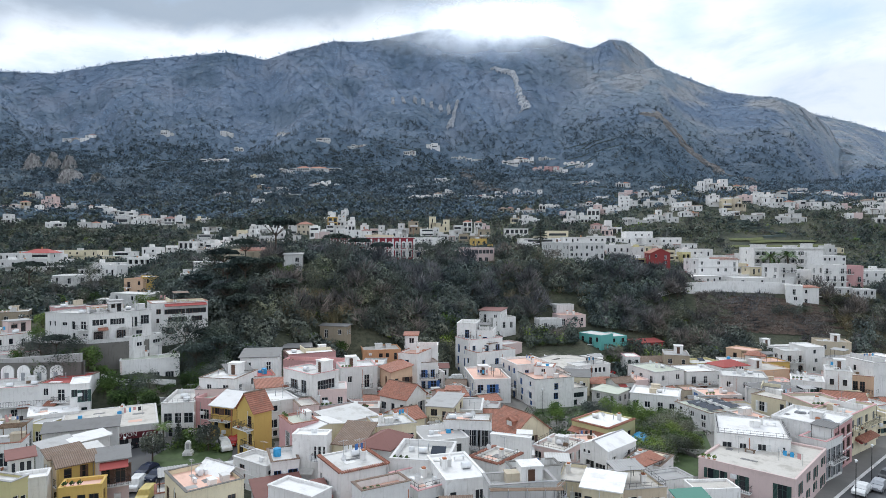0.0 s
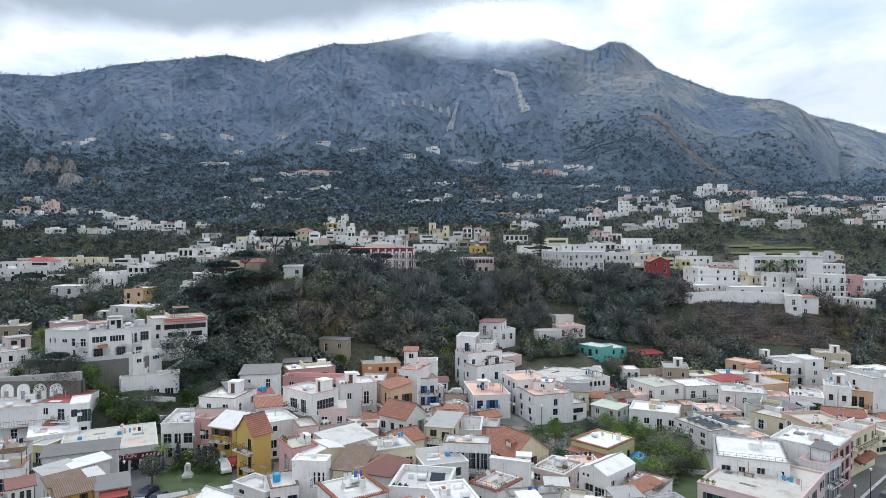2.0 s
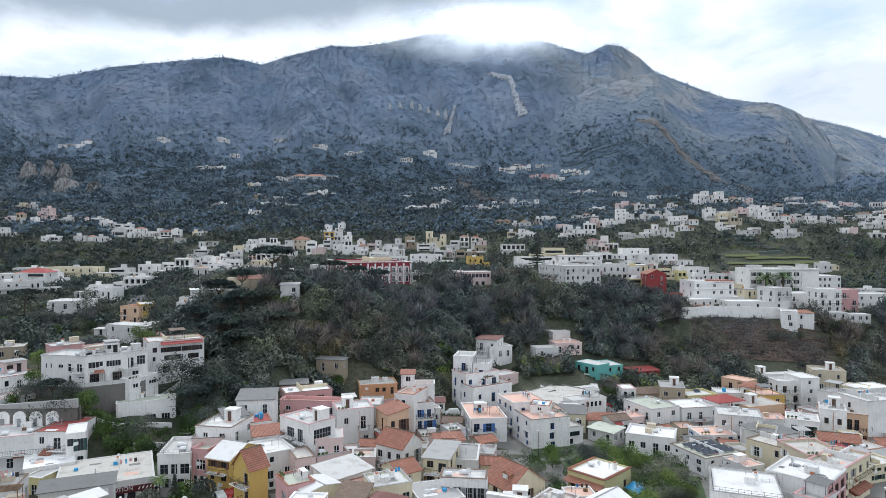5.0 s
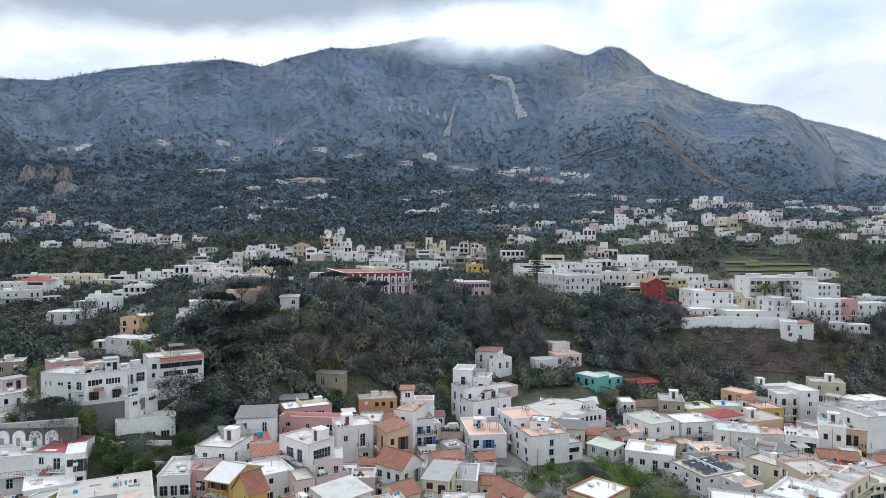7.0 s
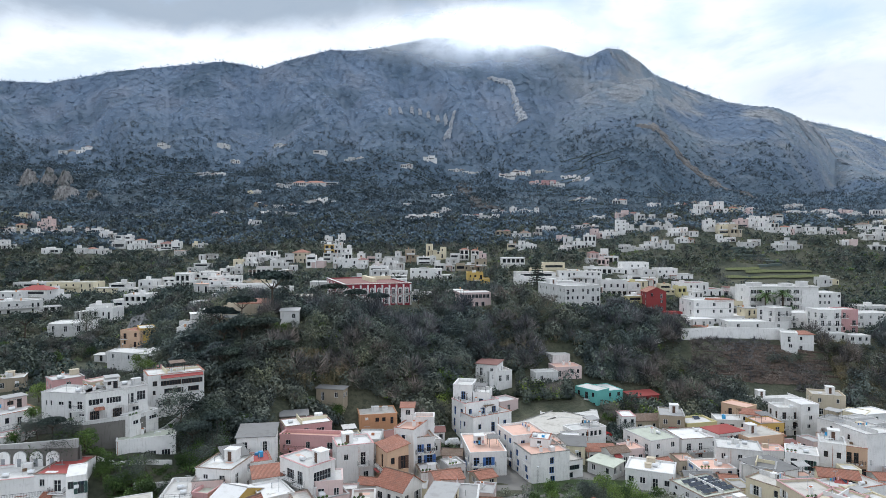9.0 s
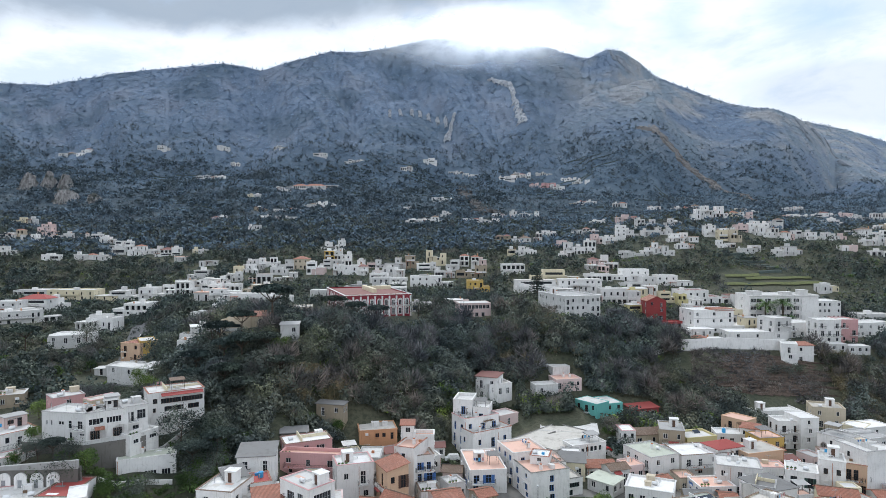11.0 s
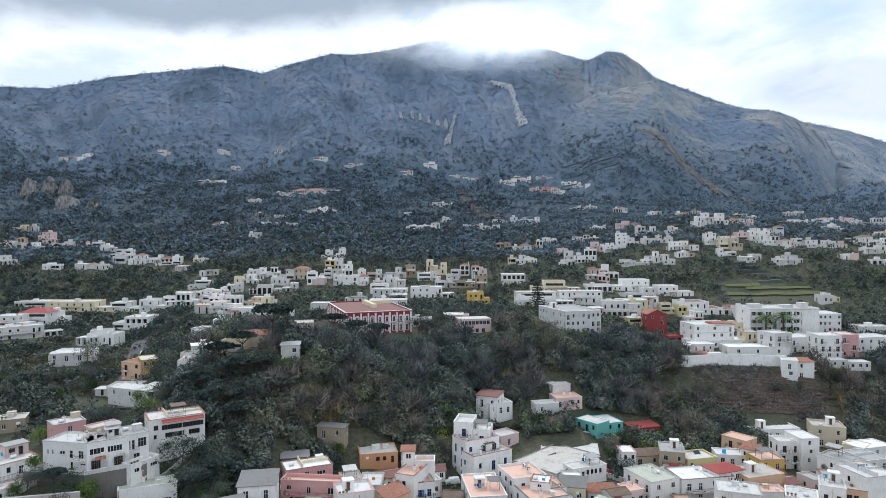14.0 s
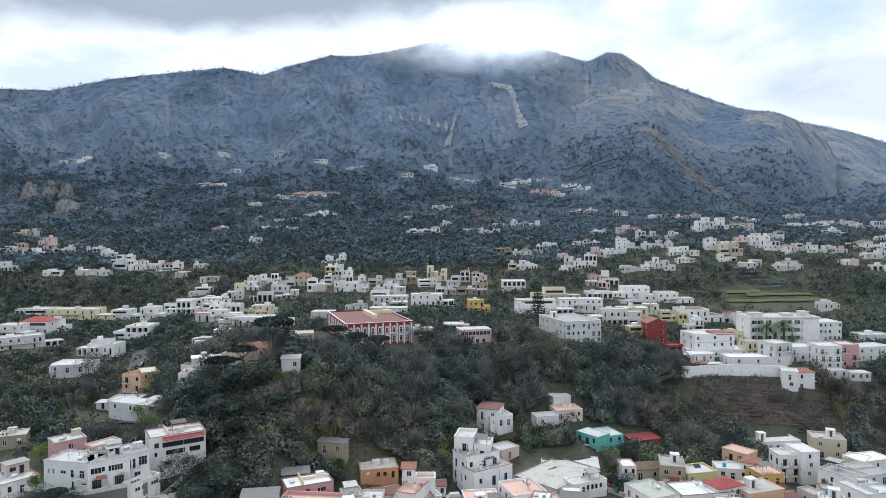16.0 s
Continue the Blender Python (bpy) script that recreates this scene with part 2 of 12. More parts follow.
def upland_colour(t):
    """The mountain's winter woods: stands of bare trees and evergreens, coloured with blue distance haze, cloud shade
    in the west and sunlight in the east.
    """
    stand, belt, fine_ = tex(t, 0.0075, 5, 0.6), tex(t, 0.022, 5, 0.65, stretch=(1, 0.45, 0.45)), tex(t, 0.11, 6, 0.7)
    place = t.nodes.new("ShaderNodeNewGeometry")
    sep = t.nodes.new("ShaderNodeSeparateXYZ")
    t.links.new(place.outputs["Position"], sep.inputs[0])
    # Distance haze is put into these blue-grey wood colours.
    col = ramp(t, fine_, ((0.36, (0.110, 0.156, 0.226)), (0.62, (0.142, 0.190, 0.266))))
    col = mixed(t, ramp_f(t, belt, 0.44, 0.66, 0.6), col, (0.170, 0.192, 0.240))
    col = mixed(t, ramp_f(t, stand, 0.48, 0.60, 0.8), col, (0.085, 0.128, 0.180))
    # Western slopes are coloured darker, standing in for cloud shade.
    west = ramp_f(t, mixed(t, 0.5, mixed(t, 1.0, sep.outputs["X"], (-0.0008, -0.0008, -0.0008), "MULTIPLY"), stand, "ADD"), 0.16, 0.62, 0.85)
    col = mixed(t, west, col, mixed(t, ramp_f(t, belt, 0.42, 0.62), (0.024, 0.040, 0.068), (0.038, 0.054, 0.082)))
    # Eastern slopes are coloured paler, with a patch of sunlight put into the colour.
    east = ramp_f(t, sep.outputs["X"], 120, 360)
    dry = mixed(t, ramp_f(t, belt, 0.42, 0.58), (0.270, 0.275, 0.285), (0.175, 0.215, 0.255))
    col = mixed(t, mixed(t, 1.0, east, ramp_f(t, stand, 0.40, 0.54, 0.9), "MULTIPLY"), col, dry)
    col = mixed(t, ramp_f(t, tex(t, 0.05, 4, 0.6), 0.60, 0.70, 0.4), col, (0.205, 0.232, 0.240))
    # Darker and more even towards the mountain's foot, blending into the slope woods.
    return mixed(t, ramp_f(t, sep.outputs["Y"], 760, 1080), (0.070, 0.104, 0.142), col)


def earth():
    m, t, b = nodes_of("scrubby_ground", 0.95)
    big, mid, fine_ = tex(t, 0.012, 6, 0.6), tex(t, 0.07, 6, 0.65), tex(t, 0.9, 5, 0.65)
    col = ramp(t, mid, ((0.34, (0.034, 0.042, 0.026)), (0.5, (0.075, 0.080, 0.048)), (0.66, (0.135, 0.118, 0.085))))
    col = mixed(t, ramp_f(t, mid, 0.5, 0.66, 0.4), col, (0.055, 0.075, 0.030))
    col = mixed(t, ramp_f(t, fine_, 0.4, 0.65, 0.6), col, (0.022, 0.026, 0.016))
    # the bare winter woods of the upper slopes, with haze put into their blue-grey
    place = t.nodes.new("ShaderNodeNewGeometry")
    sep = t.nodes.new("ShaderNodeSeparateXYZ")
    t.links.new(place.outputs["Position"], sep.inputs[0])
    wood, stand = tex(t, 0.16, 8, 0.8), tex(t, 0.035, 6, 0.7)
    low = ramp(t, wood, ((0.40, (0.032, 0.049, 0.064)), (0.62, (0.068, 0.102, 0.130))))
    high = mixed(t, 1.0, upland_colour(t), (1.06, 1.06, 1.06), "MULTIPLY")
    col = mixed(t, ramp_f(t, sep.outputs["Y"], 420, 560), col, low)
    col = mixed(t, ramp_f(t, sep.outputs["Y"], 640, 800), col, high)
    t.links.new(col, b.inputs["Base Color"])
    bump(t, b, wood, 0.35, 1.5)
    return m


def foliage(name, dark, light, rough=0.7, vary=1.0):
    """Leaves in mixed tones: leaf by leaf, tree by tree and stand by stand."""
    m, t, b = nodes_of(name, rough)
    geo = t.nodes.new("ShaderNodeNewGeometry")
    info = t.nodes.new("ShaderNodeObjectInfo")
    col = ramp(t, geo.outputs["Random Per Island"], ((0.0, dark), (0.6, light), (1.0, shade(light, 1.2))))
    tone = ramp(t, info.outputs["Random"], ((0.0, (0.72, 0.76, 0.7)), (1.0, (1.18, 1.12, 1.15))))
    col = mixed(t, 1.0, col, tone, "MULTIPLY")

    def world_noise(scale, detail):
        n = t.nodes.new("ShaderNodeTexNoise")
        n.inputs["Scale"].default_value, n.inputs["Detail"].default_value = scale, detail
        t.links.new(geo.outputs["Position"], n.inputs["Vector"])
        return n.outputs["Fac"]

    per_tree = ramp(t, world_noise(0.17, 1), ((0.36, (0.50, 0.54, 0.58)), (0.5, (0.95, 0.97, 0.95)), (0.64, (1.42, 1.38, 1.30))))
    col = mixed(t, vary, col, per_tree, "MULTIPLY")
    stand = ramp(t, world_noise(0.035, 2), ((0.38, (0.80, 0.90, 0.98)), (0.62, (1.08, 1.04, 0.95))))
    t.links.new(mixed(t, vary, col, stand, "MULTIPLY"), b.inputs["Base Color"])
    b.inputs["Specular IOR Level"].default_value = 0.25
    return m


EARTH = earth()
# Oak, pine and olive greens are shifted slightly blue to include haze.
LEAF = {
    "oak": foliage("dark_evergreen_leaves", (0.040, 0.054, 0.050), (0.116, 0.134, 0.114)),
    "pine": foliage("pine_needles", (0.022, 0.034, 0.033), (0.064, 0.084, 0.074)),
    "olive": foliage("grey_green_leaves", (0.085, 0.098, 0.077), (0.200, 0.212, 0.165)),
    "bright": foliage("fresh_green_leaves", (0.055, 0.095, 0.022), (0.17, 0.235, 0.06)),
    "twig": foliage("bare_twigs", (0.088, 0.084, 0.086), (0.185, 0.172, 0.170)),
    "weed": foliage("rough_grass_blades", (0.055, 0.075, 0.035), (0.140, 0.160, 0.085)),
    "reed": foliage("dry_cane", (0.11, 0.098, 0.066), (0.23, 0.20, 0.135)),
    "citrus": foliage("citrus_leaves", (0.028, 0.06, 0.016), (0.10, 0.155, 0.045)),
}

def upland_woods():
    m, t, b = nodes_of("hazy_winter_woods", 0.9)
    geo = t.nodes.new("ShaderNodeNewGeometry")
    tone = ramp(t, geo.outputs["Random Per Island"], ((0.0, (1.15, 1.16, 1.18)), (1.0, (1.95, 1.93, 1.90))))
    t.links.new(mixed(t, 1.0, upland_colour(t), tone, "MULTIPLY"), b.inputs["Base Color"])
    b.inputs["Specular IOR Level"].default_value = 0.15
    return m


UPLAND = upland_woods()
# The slope woods' colours carry a blue tint for distance haze.
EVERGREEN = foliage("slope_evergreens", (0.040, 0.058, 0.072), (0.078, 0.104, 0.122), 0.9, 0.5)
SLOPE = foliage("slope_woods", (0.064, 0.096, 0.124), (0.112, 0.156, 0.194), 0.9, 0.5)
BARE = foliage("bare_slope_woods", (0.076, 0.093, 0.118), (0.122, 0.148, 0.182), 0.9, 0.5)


def paving(name, c, scale=1.0):
    m, t, b = nodes_of(name, 0.85)
    big, mid, fine_ = tex(t, 0.09 * scale, 6, 0.6), tex(t, 0.6 * scale, 5, 0.6), tex(t, 20, 3)
    col = mixed(t, ramp_f(t, big, 0.42, 0.62, 0.6), c, shade(c, 0.6))
    col = mixed(t, ramp_f(t, mid, 0.5, 0.7, 0.4), col, shade(c, 0.72))
    col = mixed(t, ramp_f(t, fine_, 0.45, 0.6, 0.2), col, shade(c, 0.7))
    t.links.new(col, b.inputs["Base Color"])
    return m


ASPHALT = paving("asphalt", (0.11, 0.11, 0.112))
COURT = paving("worn_yard_paving", (0.20, 0.19, 0.175))
GRASS = paving("lawn", (0.058, 0.092, 0.026), 6)
ROCK = paving("pale_tuff_rock", (0.44, 0.455, 0.485), 2)
CRAG = paving("dark_crag_rock", (0.27, 0.295, 0.335), 2)


def streaked(name, c):
    """Eroded tuff with dark runs of water and weed."""
    m, t, b = nodes_of(name, 0.95)
    run, big = tex(t, 0.5, 6, 0.65, stretch=(1, 1, 0.12)), tex(t, 0.12, 5, 0.6)
    col = mixed(t, ramp_f(t, run, 0.42, 0.62, 0.9), c, shade(c, 0.4))
    col = mixed(t, ramp_f(t, big, 0.5, 0.64, 0.8), col, (0.05, 0.06, 0.05))
    t.links.new(col, b.inputs["Base Color"])
    bump(t, b, run, 0.6, 0.4)
    return m


CLIFF = streaked("fluted_tuff", (0.33, 0.315, 0.305))

# ---- the lie of the land ----
# height over distance along eleven bearings (x over y), then the slope up to the crest
BEARINGS = (-0.70, -0.60, -0.50, -0.42, -0.30, -0.15, 0.0, 0.08, 0.20, 0.40, 0.65)
AWAY = (40, 110, 127, 131, 145, 160, 175, 195, 215, 236, 260, 300, 345, 420, 500, 600, 700, 820)
FALL = {
    -0.70: (0, 1, 3, 7.2, 9.0, 12.5, 14, 17, 19, 20, 22, 24, 25, 44, 62, 84, 114, 146),
    -0.60: (0, 0.5, 4, 8.6, 11.0, 13.0, 14, 15.5, 17, 18.5, 20.5, 22, 24, 42, 60, 78, 108, 143),
    -0.50: (0, 0, 2, 3.5, 9.5, 13, 13.5, 14, 15.5, 17, 19, 21, 23, 40, 57, 73, 104, 140),
    -0.42: (0, 0, 0.5, 2.5, 6, 12, 14, 18, 21, 23, 24, 25, 27, 42, 58, 75, 103, 138),
    -0.30: (0, 0, 0, 0, 4, 10, 18, 27.5, 28, 28, 28, 28.5, 31, 45, 60, 78, 102, 136),
    -0.15: (0, -0.5, -1.2, -1.5, -2, -1, 6, 23.5, 27.5, 28, 28, 29, 30.5, 44, 59, 77, 99, 130),
    0.0: (0, -1, -2.2, -2.5, -3, -3, -1, 10, 20, 27, 28, 29, 30, 44, 58, 76, 98, 124),
    0.08: (0, -1, -2.2, -2.5, -3, -3, -2.5, 1, 9, 24, 28, 29, 31, 44, 58, 76, 98, 124),
    0.20: (-1, -2.5, -2.9, -3, -3.5, -3, -2, 2, 8, 23, 27, 29, 34, 46, 57, 74, 100, 124),
    0.40: (-1, -2.5, -3.2, -3.5, -4, -4.5, -5, -5, 3, 16, 18, 20, 28, 52, 75, 78, 96, 118),
    0.65: (-1, -2, -2.7, -3, -4, -5, -5.5, -6, 1, 14, 17, 19, 28, 52, 63, 72, 84, 104),
}
CREST_BEARING = (-1.2, -0.95, -0.70, -0.61, -0.512, -0.468, -0.343, -0.307, -0.280, -0.236, -0.173, -0.129, -0.075, -0.021, 0.014, 0.077, 0.121, 0.140, 0.193, 0.229, 0.250, 0.265, 0.285, 0.311, 0.338, 0.416, 0.488, 0.568, 0.640, 0.72, 0.95, 1.3)
CREST_STEEP = (0.17, 0.21, 0.239, 0.236, 0.2535, 0.258, 0.270, 0.265, 0.258, 0.272, 0.288, 0.287, 0.295, 0.307, 0.309, 0.305, 0.307, 0.304, 0.287, 0.276, 0.286, 0.292, 0.289, 0.273, 0.249, 0.220, 0.195, 0.180, 0.165, 0.142, 0.10, 0.07)
CREST_AWAY = {-1.2: 1130, -0.7: 1130, -0.35: 1180, -0.05: 1265, 0.14: 1280, 0.27: 1255, 0.42: 1370, 0.7: 1520, 1.3: 1600}
TOP = 69.0


def smooth_table(xs, ys, x):
    """A smooth curve through the pairs."""
    xs, ys = np.asarray(xs, float), np.asarray(ys, float)
    m = np.gradient(ys, xs)
    x = np.clip(x, xs[0], xs[-1])
    i = np.clip(np.searchsorted(xs, x) - 1, 0, len(xs) - 2)
    h = xs[i + 1] - xs[i]
    s = (x - xs[i]) / h
    a, b = ys[i], ys[i + 1]
    return (2 * s**3 - 3 * s**2 + 1) * a + (s**3 - 2 * s**2 + s) * h * m[i] + (3 * s**2 - 2 * s**3) * b + (s**3 - s**2) * h * m[i + 1]


def ripple(x, y, size, seed=0.0):
    """Rolling sum of slanted waves, about -1 to 1."""
    s = np.zeros_like(np.asarray(x, float) + 0.0)
    for k in range(6):
        a = seed + 2.399 * k
        f = (1 + 0.37 * k) / size
        s = s + np.sin((x * math.cos(a) + y * math.sin(a)) * f * 6.283 + 1.7 * k + 1.3 * np.sin((x * math.sin(a) - y * math.cos(a)) * f * 2.9 + seed)) / (1 + 0.5 * k)
    return s / 2.6


def gullies(x, y, u):
    """Rounded wooded ribs with sharp gullies between them, running down the mountain."""
    w = u + 0.016 * np.sin(y / 80 + 9 * u) + 0.03 * np.sin(y / 230 + 1)
    rib = 40 * np.abs(np.sin(w * 11 + 0.5)) + 20 * np.abs(np.sin(w * 25 + 1.3)) + 7 * np.abs(np.sin(w * 58 + 0.4 + y / 160)) + 2.5 * np.abs(np.sin(w * 131 + y / 60))
    return rib - 44


def lie(x, y):
    x, y = np.asarray(x, float), np.asarray(y, float)
    far = np.maximum(y, 40.0)
    u = np.clip(x / far, -1.25, 1.25)
    cols = [smooth_table(AWAY, FALL[b], far) for b in BEARINGS]
    uu = np.clip(u, BEARINGS[0], BEARINGS[-1])
    z = np.zeros_like(u)
    for i in range(len(BEARINGS) - 1):
        a, b = BEARINGS[i], BEARINGS[i + 1]
        s = np.clip((uu - a) / (b - a), 0, 1)
        w = s * s * (3 - 2 * s)
        inside = (uu >= a) & ((uu < b) | (i == len(BEARINGS) - 2))
        z = np.where(inside, cols[i] * (1 - w) + cols[i + 1] * w, z)
    crest_y = np.interp(u, list(CREST_AWAY), list(CREST_AWAY.values()))
    crest_z = TOP + crest_y * np.interp(u, CREST_BEARING, CREST_STEEP) - 6
    s = np.clip((far - 820) / (crest_y - 820), 0, 1)
    rise = 0.62 * s + 0.38 * s**1.8
    swell = np.sin(np.pi * np.clip((far - 800) / (crest_y - 800), 0, 1))
    spur = gullies(x, far, u) * swell + ripple(x, y, 95, 2.7) * 3.0 * np.clip((far - 430) / 120, 0, 1) * np.clip((crest_y - far) / 60, 0, 1)
    # one long spur running down below the peak, with a deep gully beside it
    along = np.clip((1180 - far) / 500, 0, 1)
    off = x - (322 - 20 * along + 14 * np.sin(far / 70)) + 30 * (1 - along)
    spur = spur + (30 * np.exp(-((off / 55) ** 2)) - 38 * np.exp(-(((off - 115) / 65) ** 2))) * np.sin(np.pi * np.clip((far - 800) / 420, 0, 1))
    up = z + (crest_z - z) * rise + spur
    down = crest_z - (far - crest_y) * 0.42
    z = np.where(far <= 820, z + spur, np.where(far < crest_y, up, np.maximum(down, 40)))
    # a nearer spur running down to the right
    spur_z = TOP + 1150 * np.interp(u, (0.22, 0.34, 0.45, 0.55, 0.60, 0.64, 0.70, 1.0), (0.20, 0.246, 0.204, 0.178, 0.150, 0.105, 0.04, -0.1)) + ripple(x, y, 90, 5.0) * 3
    z = np.maximum(z, spur_z - np.abs(far - 1150 - 40 * np.sin(u * 20)) * 0.55)
    z = z + ripple(x, y, 31, 1.0) * 0.5 * np.clip((far - 180) / 60, 0, 1)
    return z


def ground(x, y):
    return float(lie(x, y))


def sheet(name, xs, ys, lift, material):
    """A draped patch over the rows ys; xs gives the left and right end at each."""
    v, f = [], []
    n = 10
    for (a, b), y in zip(xs, ys):
        for i in range(n + 1):
            x = a + (b - a) * i / n
            v.append((x, y, ground(x, y) + lift))
    for j in range(len(ys) - 1):
        for i in range(n):
            k = j * (n + 1) + i
            f.append((k, k + 1, k + n + 2, k + n + 1))
    me = bpy.data.meshes.new(name)
    me.from_pydata(v, [], f)
    me.materials.append(material)
    for p in me.polygons:
        p.use_smooth = True
    return new(name, me)


def land():
    ys = np.concatenate([np.array([-2500, -900, -300, -100, -20, 20, 40.0]), np.linspace(48, 330, 190), np.linspace(333, 820, 170), np.linspace(824, 1520, 150), np.linspace(1540, 2600, 20)])
    us = np.concatenate([np.linspace(-2.2, -0.82, 16), np.linspace(-0.8, 0.8, 210), np.linspace(0.82, 2.2, 16)])
    yy, uu = np.meshgrid(ys, us, indexing="ij")
    xx = uu * np.maximum(yy, 60.0) + np.sign(uu) * np.where(np.abs(uu) > 0.8, (np.abs(uu) - 0.8) * 600, 0)
    zz = lie(xx, yy)
    n, m = yy.shape
    k = np.arange(n * m).reshape(n, m)
    quads = np.stack([k[:-1, :-1], k[:-1, 1:], k[1:, 1:], k[1:, :-1]], -1).reshape(-1, 4)
    me = bpy.data.meshes.new("ground")
    me.from_pydata(np.stack([xx, yy, zz], -1).reshape(-1, 3), [], quads)
    me.polygons.foreach_set("use_smooth", np.ones(len(me.polygons), bool))
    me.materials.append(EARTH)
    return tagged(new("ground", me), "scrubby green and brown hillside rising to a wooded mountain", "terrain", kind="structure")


land()

# ---- building kit ----
def mesh_of(name, verts, faces, material, smooth=False):
    me = bpy.data.meshes.new(name)
    me.from_pydata(verts, [], faces)
    if isinstance(material, (list, tuple)):
        for k in material:
            me.materials.append(k)
    else:
        me.materials.append(material)
    if smooth:
        me.polygons.foreach_set("use_smooth", np.ones(len(me.polygons), bool))
    return me


def part(name, me, parent, label="", m=None):
    ob = new(name, me)
    ob.parent = parent
    if m is not None:
        ob.matrix_local = m
    if label:
        ob["label"] = label
    return ob


def base(name, x, y, z, yaw=0.0):
    e = new(name)
    e.empty_display_size = 0.5
    e.matrix_world = pose(x, y, z, 0, 0, yaw)
    return e


class Solid:
    """Collects boxes, prisms and tubes into one mesh."""

    def __init__(self):
        self.v, self.f = [], []

    def add(self, v, f):
        k = len(self.v)
        self.v += [tuple(p) for p in v]
        self.f += [tuple(i + k for i in q) for q in f]
        return self

    def box(self, x0, y0, z0, x1, y1, z1):
        return self.add([(x0, y0, z0), (x1, y0, z0), (x1, y1, z0), (x0, y1, z0), (x0, y0, z1), (x1, y0, z1), (x1, y1, z1), (x0, y1, z1)],
                        [(3, 2, 1, 0), (4, 5, 6, 7), (0, 1, 5, 4), (1, 2, 6, 5), (2, 3, 7, 6), (3, 0, 4, 7)])

    def tube(self, a, b, r0, r1=None, n=8, caps=True):
        r1 = r0 if r1 is None else r1
        a, b = Vector(a), Vector(b)
        d = (b - a).normalized()
        s = d.orthogonal().normalized()
        t = d.cross(s)
        k = len(self.v)
        for c, r in ((a, r0), (b, r1)):
            for i in range(n):
                w = 2 * math.pi * i / n
                self.v.append(tuple(c + s * (r * math.cos(w)) + t * (r * math.sin(w))))
        for i in range(n):
            j = (i + 1) % n
            self.f.append((k + i, k + j, k + n + j, k + n + i))
        if caps:
            self.f.append(tuple(k + i for i in reversed(range(n))))
            self.f.append(tuple(k + n + i for i in range(n)))
        return self

    def prism(self, outline, z0, z1):
        n = len(outline)
        v = [(x, y, z0) for x, y in outline] + [(x, y, z1) for x, y in outline]
        f = [tuple(reversed(range(n))), tuple(range(n, 2 * n))] + [(i, (i + 1) % n, n + (i + 1) % n, n + i) for i in range(n)]
        return self.add(v, f)

    def mesh(self, name, material, smooth=False):
        return mesh_of(name, self.v, self.f, material, smooth)


def facade(s, w, h, holes, place, deep=0.22, z0=0.0):
    """One wall face, w wide and h high, with real recesses at holes (x0, z0, x1, z1); place maps (x, depth, z) into the house."""
    xs = sorted({0.0, w, *(q for a in holes for q in (a[0], a[2]))})
    zs = sorted({z0, h, *(q for a in holes for q in (a[1], a[3]))})
    for i in range(len(xs) - 1):
        for j in range(len(zs) - 1):
            x0, x1, a, b = xs[i], xs[i + 1], zs[j], zs[j + 1]
            if x1 - x0 < 1e-4 or b - a < 1e-4:
                continue
            cx, cz = (x0 + x1) / 2, (a + b) / 2
            if any(q[0] < cx < q[2] and q[1] < cz < q[3] for q in holes):
                continue
            s.add([place(x0, 0, a), place(x1, 0, a), place(x1, 0, b), place(x0, 0, b)], [(0, 1, 2, 3)])
    for x0, a, x1, b in holes:
        o = [place(x0, 0, a), place(x1, 0, a), place(x1, 0, b), place(x0, 0, b)]
        i = [place(x0, deep, a), place(x1, deep, a), place(x1, deep, b), place(x0, deep, b)]
        s.add(o + i, [(1, 0, 4, 5), (2, 1, 5, 6), (3, 2, 6, 7), (0, 3, 7, 4), (4, 7, 6, 5)])


WINDOWS, CACHE = {}, {}


def welded(name, s, materials, index=None):
    """One connected mesh from faces that share corners."""
    me = mesh_of(name, s.v, s.f, materials)
    if index:
        me.polygons.foreach_set("material_index", index)
    bm = bmesh.new()
    bm.from_mesh(me)
    bmesh.ops.remove_doubles(bm, verts=bm.verts, dist=0.0005)
    bm.to_mesh(me)
    bm.free()
    return me


